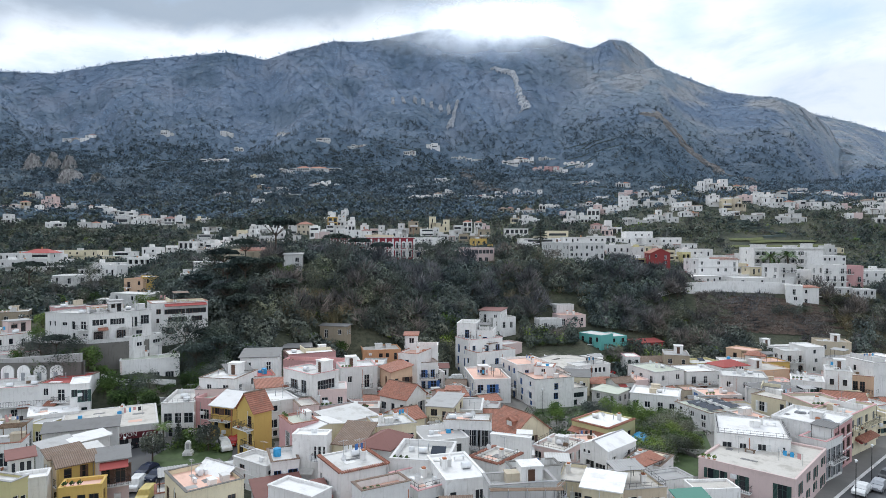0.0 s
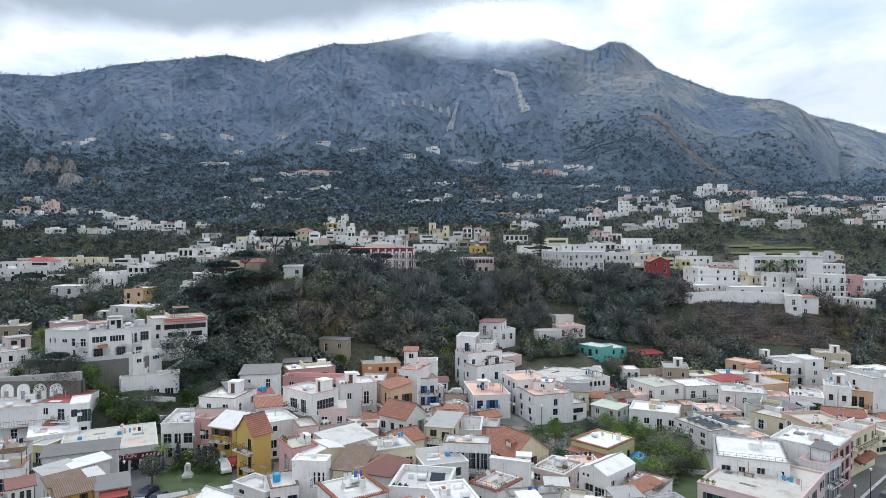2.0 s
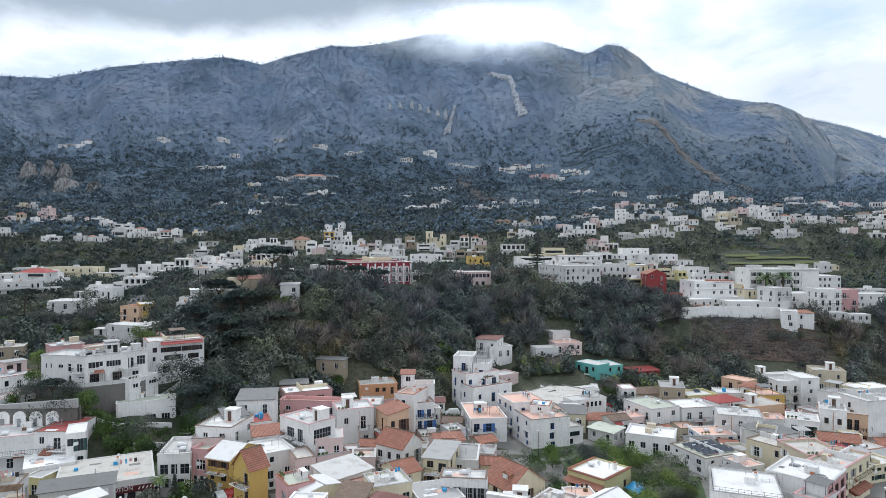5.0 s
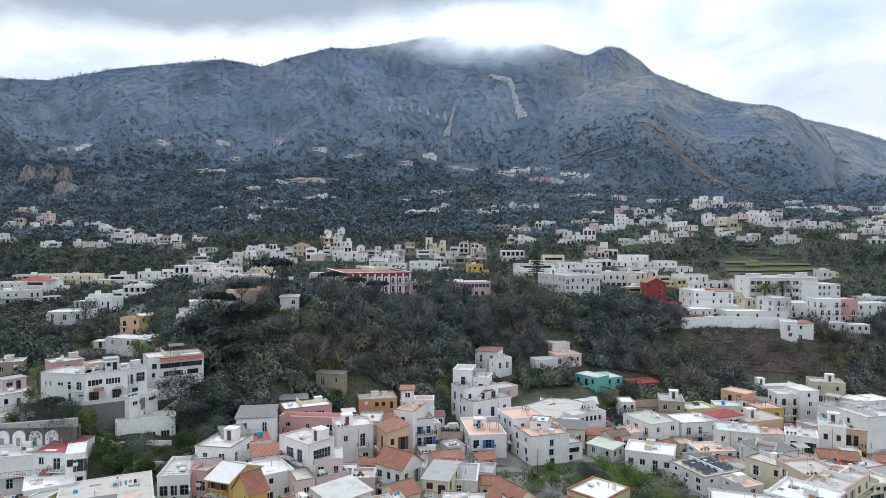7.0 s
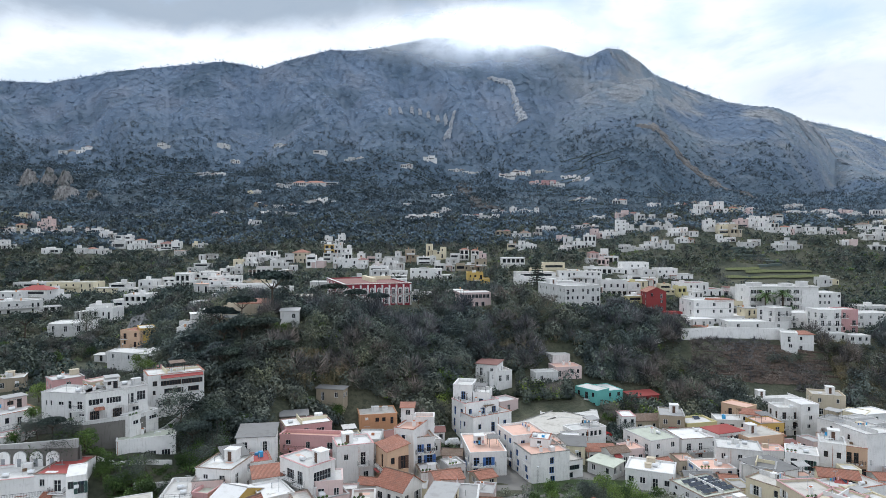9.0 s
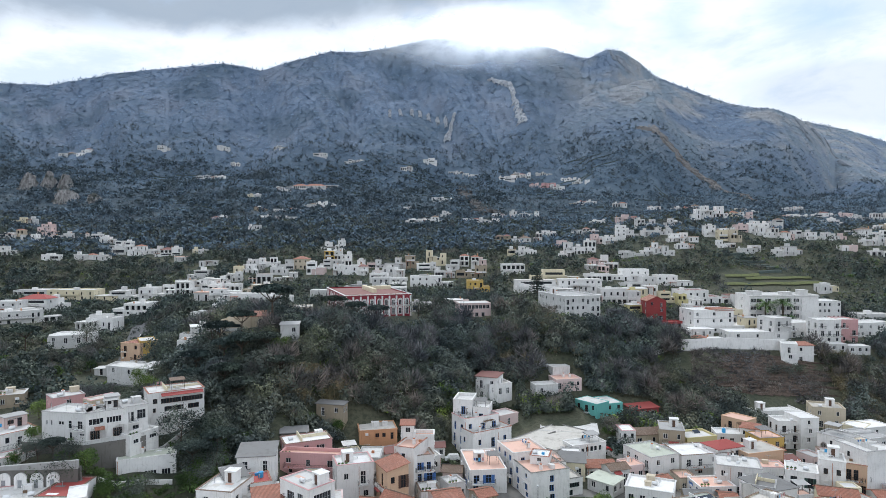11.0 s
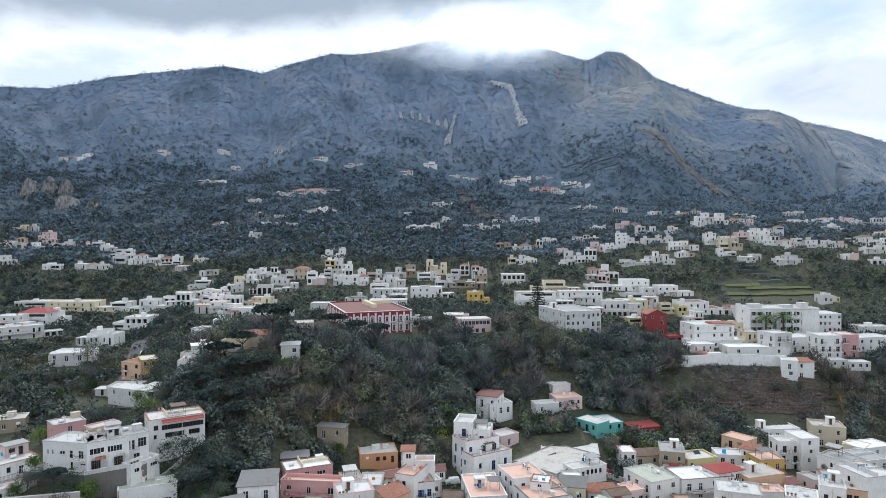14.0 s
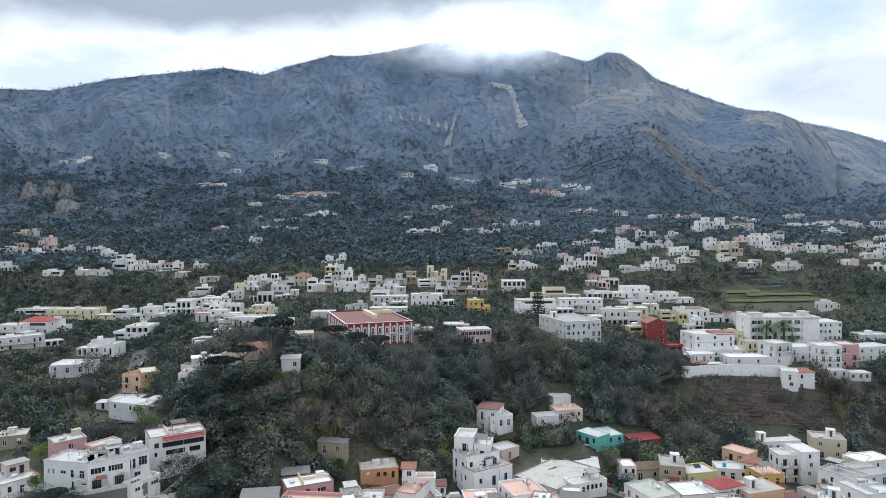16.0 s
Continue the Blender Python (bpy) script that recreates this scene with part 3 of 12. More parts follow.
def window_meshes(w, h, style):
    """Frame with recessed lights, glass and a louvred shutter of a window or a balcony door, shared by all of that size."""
    key = (round(w, 1), round(h, 1), style)
    if key in WINDOWS:
        return WINDOWS[key]
    w, h = key[0], key[1]
    t, d = 0.07, 0.06
    n = max(1, round(w / 0.65))
    rows = [(t, h - t)] if h <= 1.7 else [(t, h * 0.62), (h * 0.62 + 0.05, h - t)]
    lights = []
    for i in range(n):
        for z0, z1 in rows:
            lights.append((t + (w - t) * i / n if i else t, z0, (w - t) * (i + 1) / n if i < n - 1 else w - t, z1))
    s, both = Solid(), Solid()
    facade(both, w, h, lights, lambda x, y, z: (x, y, z), d)
    index = []
    for f in both.f:
        index.append(1 if all(abs(both.v[i][1] - d) < 1e-6 for i in f) else 0)
    for f, k in zip(both.f, index):
        if not k:
            s.add([both.v[i] for i in f], [(0, 1, 2, 3)])
    frame_me = welded("window_frame", s, JOIN[style])
    pane_me = Solid().box(t, d - 0.02, t, w - t, d - 0.01, h - t).mesh("pane", GLASS)
    both_me = welded("window", both, [JOIN[style], GLASS], index)
    k = w / 2
    n = max(2, int(h / 0.16))
    zs = [0.0] + [h * (i + f) / n for i in range(n) for f in (0.15, 0.85)] + [h]
    outs = [0.0] + [o for i in range(n) for o in (0.0, -0.03)] + [0.0]
    e = 2 * len(zs)
    sh = Solid().add([(x, o, z) for z, o in zip(zs, outs) for x in (0, k)] + [(0, 0.04, 0), (k, 0.04, 0), (0, 0.04, h), (k, 0.04, h)],
                     [(2 * i, 2 * i + 1, 2 * i + 3, 2 * i + 2) for i in range(len(zs) - 1)] + [(e + 1, e, e + 2, e + 3), tuple(range(0, e, 2)) + (e + 2, e), tuple(range(e - 1, 0, -2)) + (e + 1, e + 3), (0, e, e + 1, 1), (e - 2, e - 1, e + 3, e + 2)])
    WINDOWS[key] = (frame_me, pane_me, sh.mesh("shutter", JOIN[style]), both_me)
    return WINDOWS[key]


def surround_mesh(w, h, arched):
    """A raised white window surround."""
    key = ("surround", round(w, 1), round(h, 1), arched)
    if key not in CACHE:
        s = Solid()
        t = 0.26
        s.box(-t, -0.1, -0.2, 0, 0, h + t).box(w, -0.1, -0.2, w + t, 0, h + t).box(0, -0.1, h, w, 0, h + t).box(0, -0.12, -0.2, w, 0, 0)
        if arched:
            for i in range(6):
                a0, a1 = math.pi * i / 6, math.pi * (i + 1) / 6
                p = [(w / 2 + (w / 2 + q) * math.cos(a), h + t - 0.02 + (w / 2 + q) * 0.55 * math.sin(a)) for q in (-0.15, 0.2) for a in (a0, a1)]
                s.add([(x, -0.1, z) for x, z in p] + [(x, 0, z) for x, z in p], [(0, 2, 3, 1), (4, 5, 7, 6), (2, 6, 7, 3), (0, 1, 5, 4)])
        CACHE[key] = s.mesh("surround", WALL["white"])
    return CACHE[key]


def turn_of(side, w, d):
    """The pose of a wall's own frame (x along it, y into the house) for front, right, back and left."""
    return {"f": pose(0, 0, 0), "r": pose(w, 0, 0, 0, 0, 90), "b": pose(w, d, 0, 0, 0, 180), "l": pose(0, d, 0, 0, 0, -90)}[side]


def arch(x0, z0, x1, z1, n=10):
    """An arched opening as upright strips."""
    r = (x1 - x0) / 2
    c = (x0 + x1) / 2
    out = []
    for i in range(n):
        a, b = x0 + (x1 - x0) * i / n, x0 + (x1 - x0) * (i + 1) / n
        m = min(1.0, abs((a + b) / 2 - c) / r)
        out.append((a, z0, b, z1 - r * 0.9 * (1 - math.sqrt(1 - m * m))))
    return out


def opening_plan(length, floors, n, fh, rng, kind, foot):
    """Windows and balcony doors of one wall: (x, z, w, h, style of opening)."""
    out = []
    for fl in range(floors):
        for i in range(n):
            cx = length * (i + 0.5) / n + rng.uniform(-0.08, 0.08) * length / n
            if rng.random() < 0.10:
                continue
            door = (fl == 0 and rng.random() < 0.35) or (fl > 0 and rng.random() < kind)
            w = rng.choice((0.9, 1.0, 1.2)) if not door else rng.choice((1.0, 1.2, 1.4))
            h = fh * 0.68 if door else min(1.4, fh * 0.48)
            z = fl * fh + (0.06 if door else fh * 0.33)
            if fl == 0:
                z += foot
            w = min(w, length / n * 0.7)
            if w > 0.4:
                out.append((cx - w / 2, z, w, h, "door" if door else "window"))
    return out


HOUSES = [0]


def house(x, y, z, w, d, h, yaw, wall="white", roof="white", form="flat", floors=2, front=3, right=2, left=2, join="white",
          label="", parapet=0.5, balcony=0.25, shutters=0.3, sink=2.5, ridge=1.6, fill=(), detail=2, name="house", eaves=0.35, arches=(), group="", door=0.45, wf=None, wr=None, wl=None, side_wall="", trim="", band="", awn=()):
    """A house whose front wall's left corner stands at (x, y); front, right and left are the windows along each wall of a storey."""
    if detail == 1 and wf is None:
        return hill_house(x, y, z, w, d, h, yaw, wall, roof, form if form == "flat" else "hip", floors, front, label, sink)
    HOUSES[0] += 1
    rng = random.Random(HOUSES[0] * 7919)
    top = tagged(base(name, x, y, z, yaw), label, "outbuilding" if name == "outbuilding" else "house", group)
    low = -sink
    fh = h / max(1, floors)
    s = Solid()
    openings = []
    for side, n, length in (("f", front, w), ("r", right, d), ("l", left, d), ("b", 0, w)):
        m = turn_of(side, w, d)
        plan = opening_plan(length, floors, n, fh, rng, door, 0.05) if n else []
        given = {"f": wf, "r": wr, "l": wl, "b": None}[side]
        if given is not None:
            plan = [(length * q[0], h * q[2], length * (q[1] - q[0]), h * (q[3] - q[2]), "window") for q in given]
        if side_wall and side == "r":
            s_main, s = s, Solid()
        holes = [(max(0.1, a), b, min(length - 0.1, a + ww), min(h - 0.15, b + hh)) for a, b, ww, hh, _ in plan]
        if side == "f":
            for a in arches:
                holes = [q for q in holes if q[2] < a[0] - 0.1 or q[0] > a[2] + 0.1 or q[3] < a[1] or q[1] > a[3]]
            for a in arches:
                holes += arch(*a)
        facade(s, length, h, holes, lambda a, b, c, m=m: tuple(m @ Vector((a, b, c))), 0.24 if detail > 1 else 0.16, low)
        arched = {q for a in arches for q in arch(*a)} if side == "f" else set()
        for q in holes:
            if q in arched:
                continue
            openings.append((side, m, q))
        if side_wall and side == "r":
            part("street_front", s.mesh("street_front", WALL[side_wall]), top, "")
            s = s_main
    if detail > 1 and name != "outbuilding":
        for side, m, q in openings:
            if q[1] > 0.4:
                t0 = Solid().box(q[0] - 0.12, -0.14, q[1] - 0.1, q[2] + 0.12, 0.02, q[1])
                s.add([tuple(m @ Vector(c)) for c in t0.v], t0.f)
        if floors > 1 and rng.random() < 0.45:
            for k in range(1, floors):
                s.box(-0.06, -0.07, k * fh - 0.2, w + 0.06, 0.0, k * fh - 0.08)
        top_z = h + (parapet if form == "flat" else -0.25)
        if form == "flat" and parapet > 0.05 and not band:
            for a0, b0, a1, b1 in ((-0.08, -0.08, w + 0.08, 0), (-0.08, d, w + 0.08, d + 0.08), (-0.08, 0, 0, d), (w, 0, w + 0.08, d)):
                s.box(a0, b0, top_z - 0.16, a1, b1, top_z + 0.03)
    if form == "flat":
        p = parapet
        k = 0.22
        if p > 0.05:
            for a0, b0, a1, b1 in ((0, 0, w, k), (0, d - k, w, d), (0, k, k, d - k), (w - k, k, w, d - k)):
                s.add([(a0, b0, h), (a1, b0, h), (a1, b1, h), (a0, b1, h), (a0, b0, h + p), (a1, b0, h + p), (a1, b1, h + p), (a0, b1, h + p)],
                      [(4, 5, 6, 7), (0, 1, 5, 4), (1, 2, 6, 5), (2, 3, 7, 6), (3, 0, 4, 7)])
        else:
            k = 0.0
        part("wall", s.mesh("wall", WALL[wall]), top)
        if p > 0.05:
            part("roof", Solid().box(k, k, h - 0.12, w - k, d - k, h + 0.06).mesh("roof", ROOF[roof]), top)
        else:
            o = 0.25
            part("roof", Solid().box(-o, -o, h, w + o, d + o, h + 0.18).mesh("roof", ROOF[roof]), top)
    else:
        e = eaves
        r = Solid()
        t = 0.14
        if form == "gable":          # the ridge runs along x
            zz = h - ridge * e / (d / 2)
            for y0, y1, za, zb in ((-e, d / 2, zz, h + ridge), (d + e, d / 2, zz, h + ridge)):
                r.add([(-e, y0, za), (w + e, y0, za), (w + e, y1, zb), (-e, y1, zb), (-e, y0, za + t), (w + e, y0, za + t), (w + e, y1, zb + t), (-e, y1, zb + t)],
                      [(3, 2, 1, 0), (4, 5, 6, 7), (0, 1, 5, 4), (1, 2, 6, 5), (2, 3, 7, 6), (3, 0, 4, 7)])
            s.add([(w, 0, h), (w, d, h), (w, d / 2, h + ridge)], [(0, 1, 2)])
            s.add([(0, d, h), (0, 0, h), (0, d / 2, h + ridge)], [(0, 1, 2)])
        elif form == "gablefront":   # the ridge runs along y
            zz = h - ridge * e / (w / 2)
            for x0, x1, za, zb in ((-e, w / 2, zz, h + ridge), (w + e, w / 2, zz, h + ridge)):
                r.add([(x0, -e, za), (x1, -e, zb), (x1, d + e, zb), (x0, d + e, za), (x0, -e, za + t), (x1, -e, zb + t), (x1, d + e, zb + t), (x0, d + e, za + t)],
                      [(3, 2, 1, 0), (4, 5, 6, 7), (0, 1, 5, 4), (1, 2, 6, 5), (2, 3, 7, 6), (3, 0, 4, 7)])
            s.add([(0, 0, h), (w, 0, h), (w / 2, 0, h + ridge)], [(0, 1, 2)])
            s.add([(w, d, h), (0, d, h), (w / 2, d, h + ridge)], [(0, 1, 2)])
        elif form == "shed":         # higher at the back
            r.add([(-e, -e, h), (w + e, -e, h), (w + e, d + e, h + ridge), (-e, d + e, h + ridge), (-e, -e, h + t), (w + e, -e, h + t), (w + e, d + e, h + ridge + t), (-e, d + e, h + ridge + t)],
                  [(3, 2, 1, 0), (4, 5, 6, 7), (0, 1, 5, 4), (1, 2, 6, 5), (2, 3, 7, 6), (3, 0, 4, 7)])
            s.add([(w, 0, h), (w, d, h), (w, d, h + ridge)], [(0, 1, 2)])
            s.add([(0, d, h), (0, 0, h), (0, d, h + ridge)], [(0, 1, 2)])
            s.add([(w, d, h), (0, d, h), (0, d, h + ridge), (w, d, h + ridge)], [(0, 1, 2, 3)])
        else:                        # hipped
            i = min(w, d) / 2 * 0.98
            c = [(-e, -e), (w + e, -e), (w + e, d + e), (-e, d + e)]
            top_in = [(i, i), (w - i, i), (w - i, d - i), (i, d - i)]
            r.add([(a, b, h - 0.05) for a, b in c] + [(a, b, h + 0.1) for a, b in c] + [(a, b, h + ridge) for a, b in top_in],
                  [(3, 2, 1, 0), (0, 1, 5, 4), (1, 2, 6, 5), (2, 3, 7, 6), (3, 0, 4, 7), (4, 5, 9, 8), (5, 6, 10, 9), (6, 7, 11, 10), (7, 4, 8, 11), (8, 9, 10, 11)])
        part("wall", s.mesh("wall", WALL[wall]), top)
        part("roof", r.mesh("roof", ROOF[roof]), top)
    for side, m, (x0, z0, x1, z1) in openings:
        ww, hh = x1 - x0, z1 - z0
        fr, pa, sh, both = window_meshes(ww, hh, join)
        near = detail > 1 and y < 97
        sc = Matrix.Diagonal((ww / round(ww, 1), 1, hh / round(hh, 1), 1)) if round(ww, 1) and round(hh, 1) else Matrix()
        tall = hh > 1.75
        ob = part("balcony_door" if tall and z0 > 1 else ("door" if tall else "window"), fr if near else both, top, "", m @ pose(x0, 0.10, z0) @ sc)
        if near:
            part("pane", pa, ob)
        if trim:
            part("surround", surround_mesh(ww, hh, trim == "arched"), ob, "white raised window surround", pose(0, -0.1, 0))
        if detail > 1 and y < 150:
            if rng.random() < shutters and ww < 1.5 and x0 > ww / 2 + 0.1 and side != "b":
                for q in (-ww / 2 - 0.01, ww + 0.01):
                    part("shutter", sh, ob, "", pose(q, -0.15, 0))
        if tall and z0 > 1 and rng.random() < balcony and side in "fr":
            b = part("balcony", SLAB(ww + 1.4), top, "", m @ pose(x0 - 0.7, -1.0, z0 - 0.17))
            part("railing", RAILING(ww + 1.4), b, "thin iron railing", pose(0, 0, 0.15))
    for a0, b0, a1, b1 in arches:
        ww_, hh_ = (a1 - a0) * 0.5, (b1 - b0) * 0.72
        part("arched_door", window_meshes(ww_, hh_, "brown")[3], top, "", pose(a0 + (a1 - a0) * 0.12, 0.13, b0 + 0.02))
    if band:
        part("cornice", cornice_mesh(w, d).mesh("cornice", ROOF[band] if band in ROOF else WALL[band]), top, "", pose(0, 0, h + (parapet if form == "flat" else 0)))
    for x0, x1, zz, deep, cloth in awn:
        drop = deep * 0.42
        sl = Solid().add([(0, 0.02, 0), (w * (x1 - x0), 0.02, 0), (w * (x1 - x0), -deep, -drop), (0, -deep, -drop), (0, 0.02, 0.09), (w * (x1 - x0), 0.02, 0.09), (w * (x1 - x0), -deep, 0.09 - drop), (0, -deep, 0.09 - drop)], [(0, 1, 2, 3), (7, 6, 5, 4), (3, 2, 6, 7), (0, 3, 7, 4), (2, 1, 5, 6)])
        part("porch_roof" if cloth == "tile" else "awning", sl.mesh("awning", ROOF[cloth]), top, "sloping %s over the front" % ("tiled porch roof" if cloth == "tile" else "red awning"), pose(w * x0, 0, h * zz))
    if detail > 1 and y < 185 and form == "flat" and parapet > 0.1 and not band and rng.random() < 0.75:
        rim = Solid()
        zc = h + parapet + 0.03
        for a0, b0, a1, b1 in ((-0.12, -0.12, w + 0.12, 0.26), (-0.12, d - 0.26, w + 0.12, d + 0.12), (-0.12, 0.26, 0.26, d - 0.26), (w - 0.26, 0.26, w + 0.12, d - 0.26)):
            rim.box(a0, b0, zc, a1, b1, zc + 0.07)
        part("coping", rim.mesh("coping", rng.choice((ROOF["tile"], ROOF["oldtile"], WALL["grey"], WALL["grey"], WALL["pale"], WALL["pale"], WALL["stone"], WALL["pink"]))), top)
    if form in ("gable", "gablefront") and y < 185:
        cap = Solid().tube((-0.3, d / 2, h + ridge + 0.12), (w + 0.3, d / 2, h + ridge + 0.12), 0.13, n=6) if form == "gable" else Solid().tube((w / 2, -0.3, h + ridge + 0.12), (w / 2, d + 0.3, h + ridge + 0.12), 0.13, n=6)
        part("ridge_cap", cap.mesh("ridge_cap", ROOF["oldtile" if roof in ("tile", "oldtile") else "grey"]), top)
    if detail > 1 and y < 185 and w > 3.2 and h > 4.5 and name != "outbuilding" and wf is None and not arches and not awn:
        if rng.random() < 0.35:
            q, ww_ = rng.uniform(0.1, 0.4) * w, rng.uniform(0.35, 0.6) * w
            zz = fh * rng.choice((0.85, 0.92))
            n_ = max(4, int(ww_ / 0.3))
            pent = Solid()
            for yy, up in ((0.0, 0.6), (-1.5, 0.0), (-1.5, -0.1), (0.0, 0.48)):
                pent.v += [(q + ww_ * i / n_, yy, zz + up + 0.06 * (i % 2) * (up >= 0.0) * (up != 0.48)) for i in range(n_ + 1)]
            for k in range(3):
                pent.f += [(k * (n_ + 1) + i, (k + 1) * (n_ + 1) + i, (k + 1) * (n_ + 1) + i + 1, k * (n_ + 1) + i + 1) for i in range(n_)]
            part("pent_roof", pent.mesh("pent_roof", ROOF[rng.choice(("tile", "tile", "oldtile", "redsheet"))]), top, "small sloping roof over the doors")
        if rng.random() < 0.55 and floors > 1:
            zz = fh * (floors - 1) - 0.1
            bal = part("balcony", Solid().box(w * 0.08, -1.15, zz - 0.16, w * 0.92, -0.02, zz).mesh("balcony", WALL[rng.choice(("white", "pale", wall))]), top)
            L_ = w * 0.84
            part("railing", rail_mesh(L_, 1.1), bal, "thin iron railing", pose(w * 0.08, -1.15, zz))
            for i in range(rng.randint(0, 3)):
                p_ = part("plant_pot", POT(), bal, "", pose(w * 0.08 + L_ * rng.uniform(0.08, 0.92), -0.9, zz))
    extra = []
    if detail > 1 and form == "flat" and w > 3.4 and d > 3 and y < 185 and not fill and rng.random() < 0.3:
        roof_item(top, "canopy", w, d, h, rng)
    if detail > 1 and form == "flat" and w > 4 and d > 4 and y < 175:
        extra = [rng.choice(("dish", "aerial", "tank", "aircon", "chimney", "box", "pots", "washing", "bench", "vent", "box", "crate")) for _ in range(rng.randint(2, 4) + (y < 110))]
        if y < 130 and rng.random() < 0.55:
            extra.append("patch")
        if y < 115 and rng.random() < 0.28:
            part("roof_railing", ROOF_RAIL(w, d, parapet), top, "thin iron railing along the roof's edge", pose(0, 0, h + parapet))
        if w > 6.5 and d > 5 and not fill:
            extra.append(rng.choice(("loft", "stair", "divide", "divide")))
    for what in list(fill) + extra:
        roof_item(top, what, w, d, h, rng)
    if detail > 1 and y < 175:
        for k in range(rng.randint(0, 1)):
            px = rng.choice((0.25, w - 0.25, w * rng.uniform(0.3, 0.7)))
            part("drainpipe", Solid().tube((px, -0.07, 0), (px, -0.07, h - 0.1), 0.05, n=6).mesh("drainpipe", rng.choice((METAL, FRAME_WHITE, CLAY))), top)
        if rng.random() < 0.6:
            part("air_conditioner", AIRCON(), top, "", pose(rng.uniform(0.8, max(1.0, w - 1)), -0.2, h * rng.uniform(0.3, 0.7)))
        if rng.random() < 0.25 and w > 4:
            q = rng.uniform(0.5, w - 2.6)
            part("awning", Solid().add([(0, 0, 0.5), (2, 0, 0.5), (2, -1.1, 0), (0, -1.1, 0), (0, 0, 0.56), (2, 0, 0.56), (2, -1.1, 0.05), (0, -1.1, 0.05)], [(0, 1, 2, 3), (7, 6, 5, 4), (3, 2, 6, 7), (0, 3, 7, 4), (2, 1, 5, 6)]).mesh("awning", rng.choice((ROOF["tile"], ROOF["redsheet"], ROOF["pale"], ROOF["green"]))), top, "", pose(q, 0, min(h - 0.7, fh * 0.8)))
    return top


def AIRCON():
    if "ac" not in CACHE:
        CACHE["ac"] = Solid().box(-0.4, -0.16, 0, 0.4, 0.16, 0.6).tube((0, -0.17, 0.3), (0, -0.2, 0.3), 0.22, n=12).mesh("air_conditioner", STEEL)
    return CACHE["ac"]


def cornice_mesh(w, d):
    """A row of half-round tiles along the front and the sides of a roof."""
    s = Solid()
    for a, b in (((0, 0), (w, 0)), ((w, 0), (w, d)), ((0, 0), (0, d))):
        n = max(2, int(math.dist(a, b) / 0.28))
        for i in range(n):
            p = Vector((a[0] + (b[0] - a[0]) * (i + 0.5) / n, a[1] + (b[1] - a[1]) * (i + 0.5) / n, 0.03))
            q = Vector((0, -1, -0.12)) if a[1] == b[1] else Vector((1 if a[0] > 0 else -1, 0, -0.12))
            s.tube(tuple(p - q * 0.3), tuple(p + q * 0.25), 0.11, 0.12, n=5)
    return s



def ROOF_RAIL(w, d, parapet):
    s = Solid()
    for a, b in (((0.1, 0.1), (w - 0.1, 0.1)), ((0.1, 0.1), (0.1, d * 0.8)), ((w - 0.1, 0.1), (w - 0.1, d * 0.8))):
        n = max(2, int(math.dist(a, b) / 0.9))
        for z in (0.35, 0.75):
            s.tube((*a, z), (*b, z), 0.022, n=4)
        for i in range(n + 1):
            p = (a[0] + (b[0] - a[0]) * i / n, a[1] + (b[1] - a[1]) * i / n)
            s.tube((*p, 0), (*p, 0.75), 0.022, n=4, caps=False)
    return s.mesh("roof_railing", IRON)


def SLAB(w):
    w = round(w * 2) / 2
    if ("slab", w) not in CACHE:
        CACHE["slab", w] = Solid().box(0, 0, 0, w, 1.0, 0.15).mesh("balcony", WALL["white"])
    return CACHE["slab", w]


def rail_mesh(w, deep):
    s = Solid()
    h = 0.95
    for a, b in (((0.03, 0.03), (w - 0.03, 0.03)), ((0.03, 0.03), (0.03, deep)), ((w - 0.03, 0.03), (w - 0.03, deep))):
        n = max(2, int(math.dist(a, b) / 0.25))
        s.tube((*a, h), (*b, h), 0.03, n=4)
        s.tube((*a, 0.08), (*b, 0.08), 0.02, n=4)
        for i in range(n + 1):
            p = (a[0] + (b[0] - a[0]) * i / n, a[1] + (b[1] - a[1]) * i / n)
            s.tube((*p, 0), (*p, h), 0.018, n=4, caps=False)
    return s.mesh("railing", IRON)


def RAILING(w):
    w = round(w * 2) / 2
    if ("rail", w) not in CACHE:
        CACHE["rail", w] = rail_mesh(w, 1.0)
    return CACHE["rail", w]


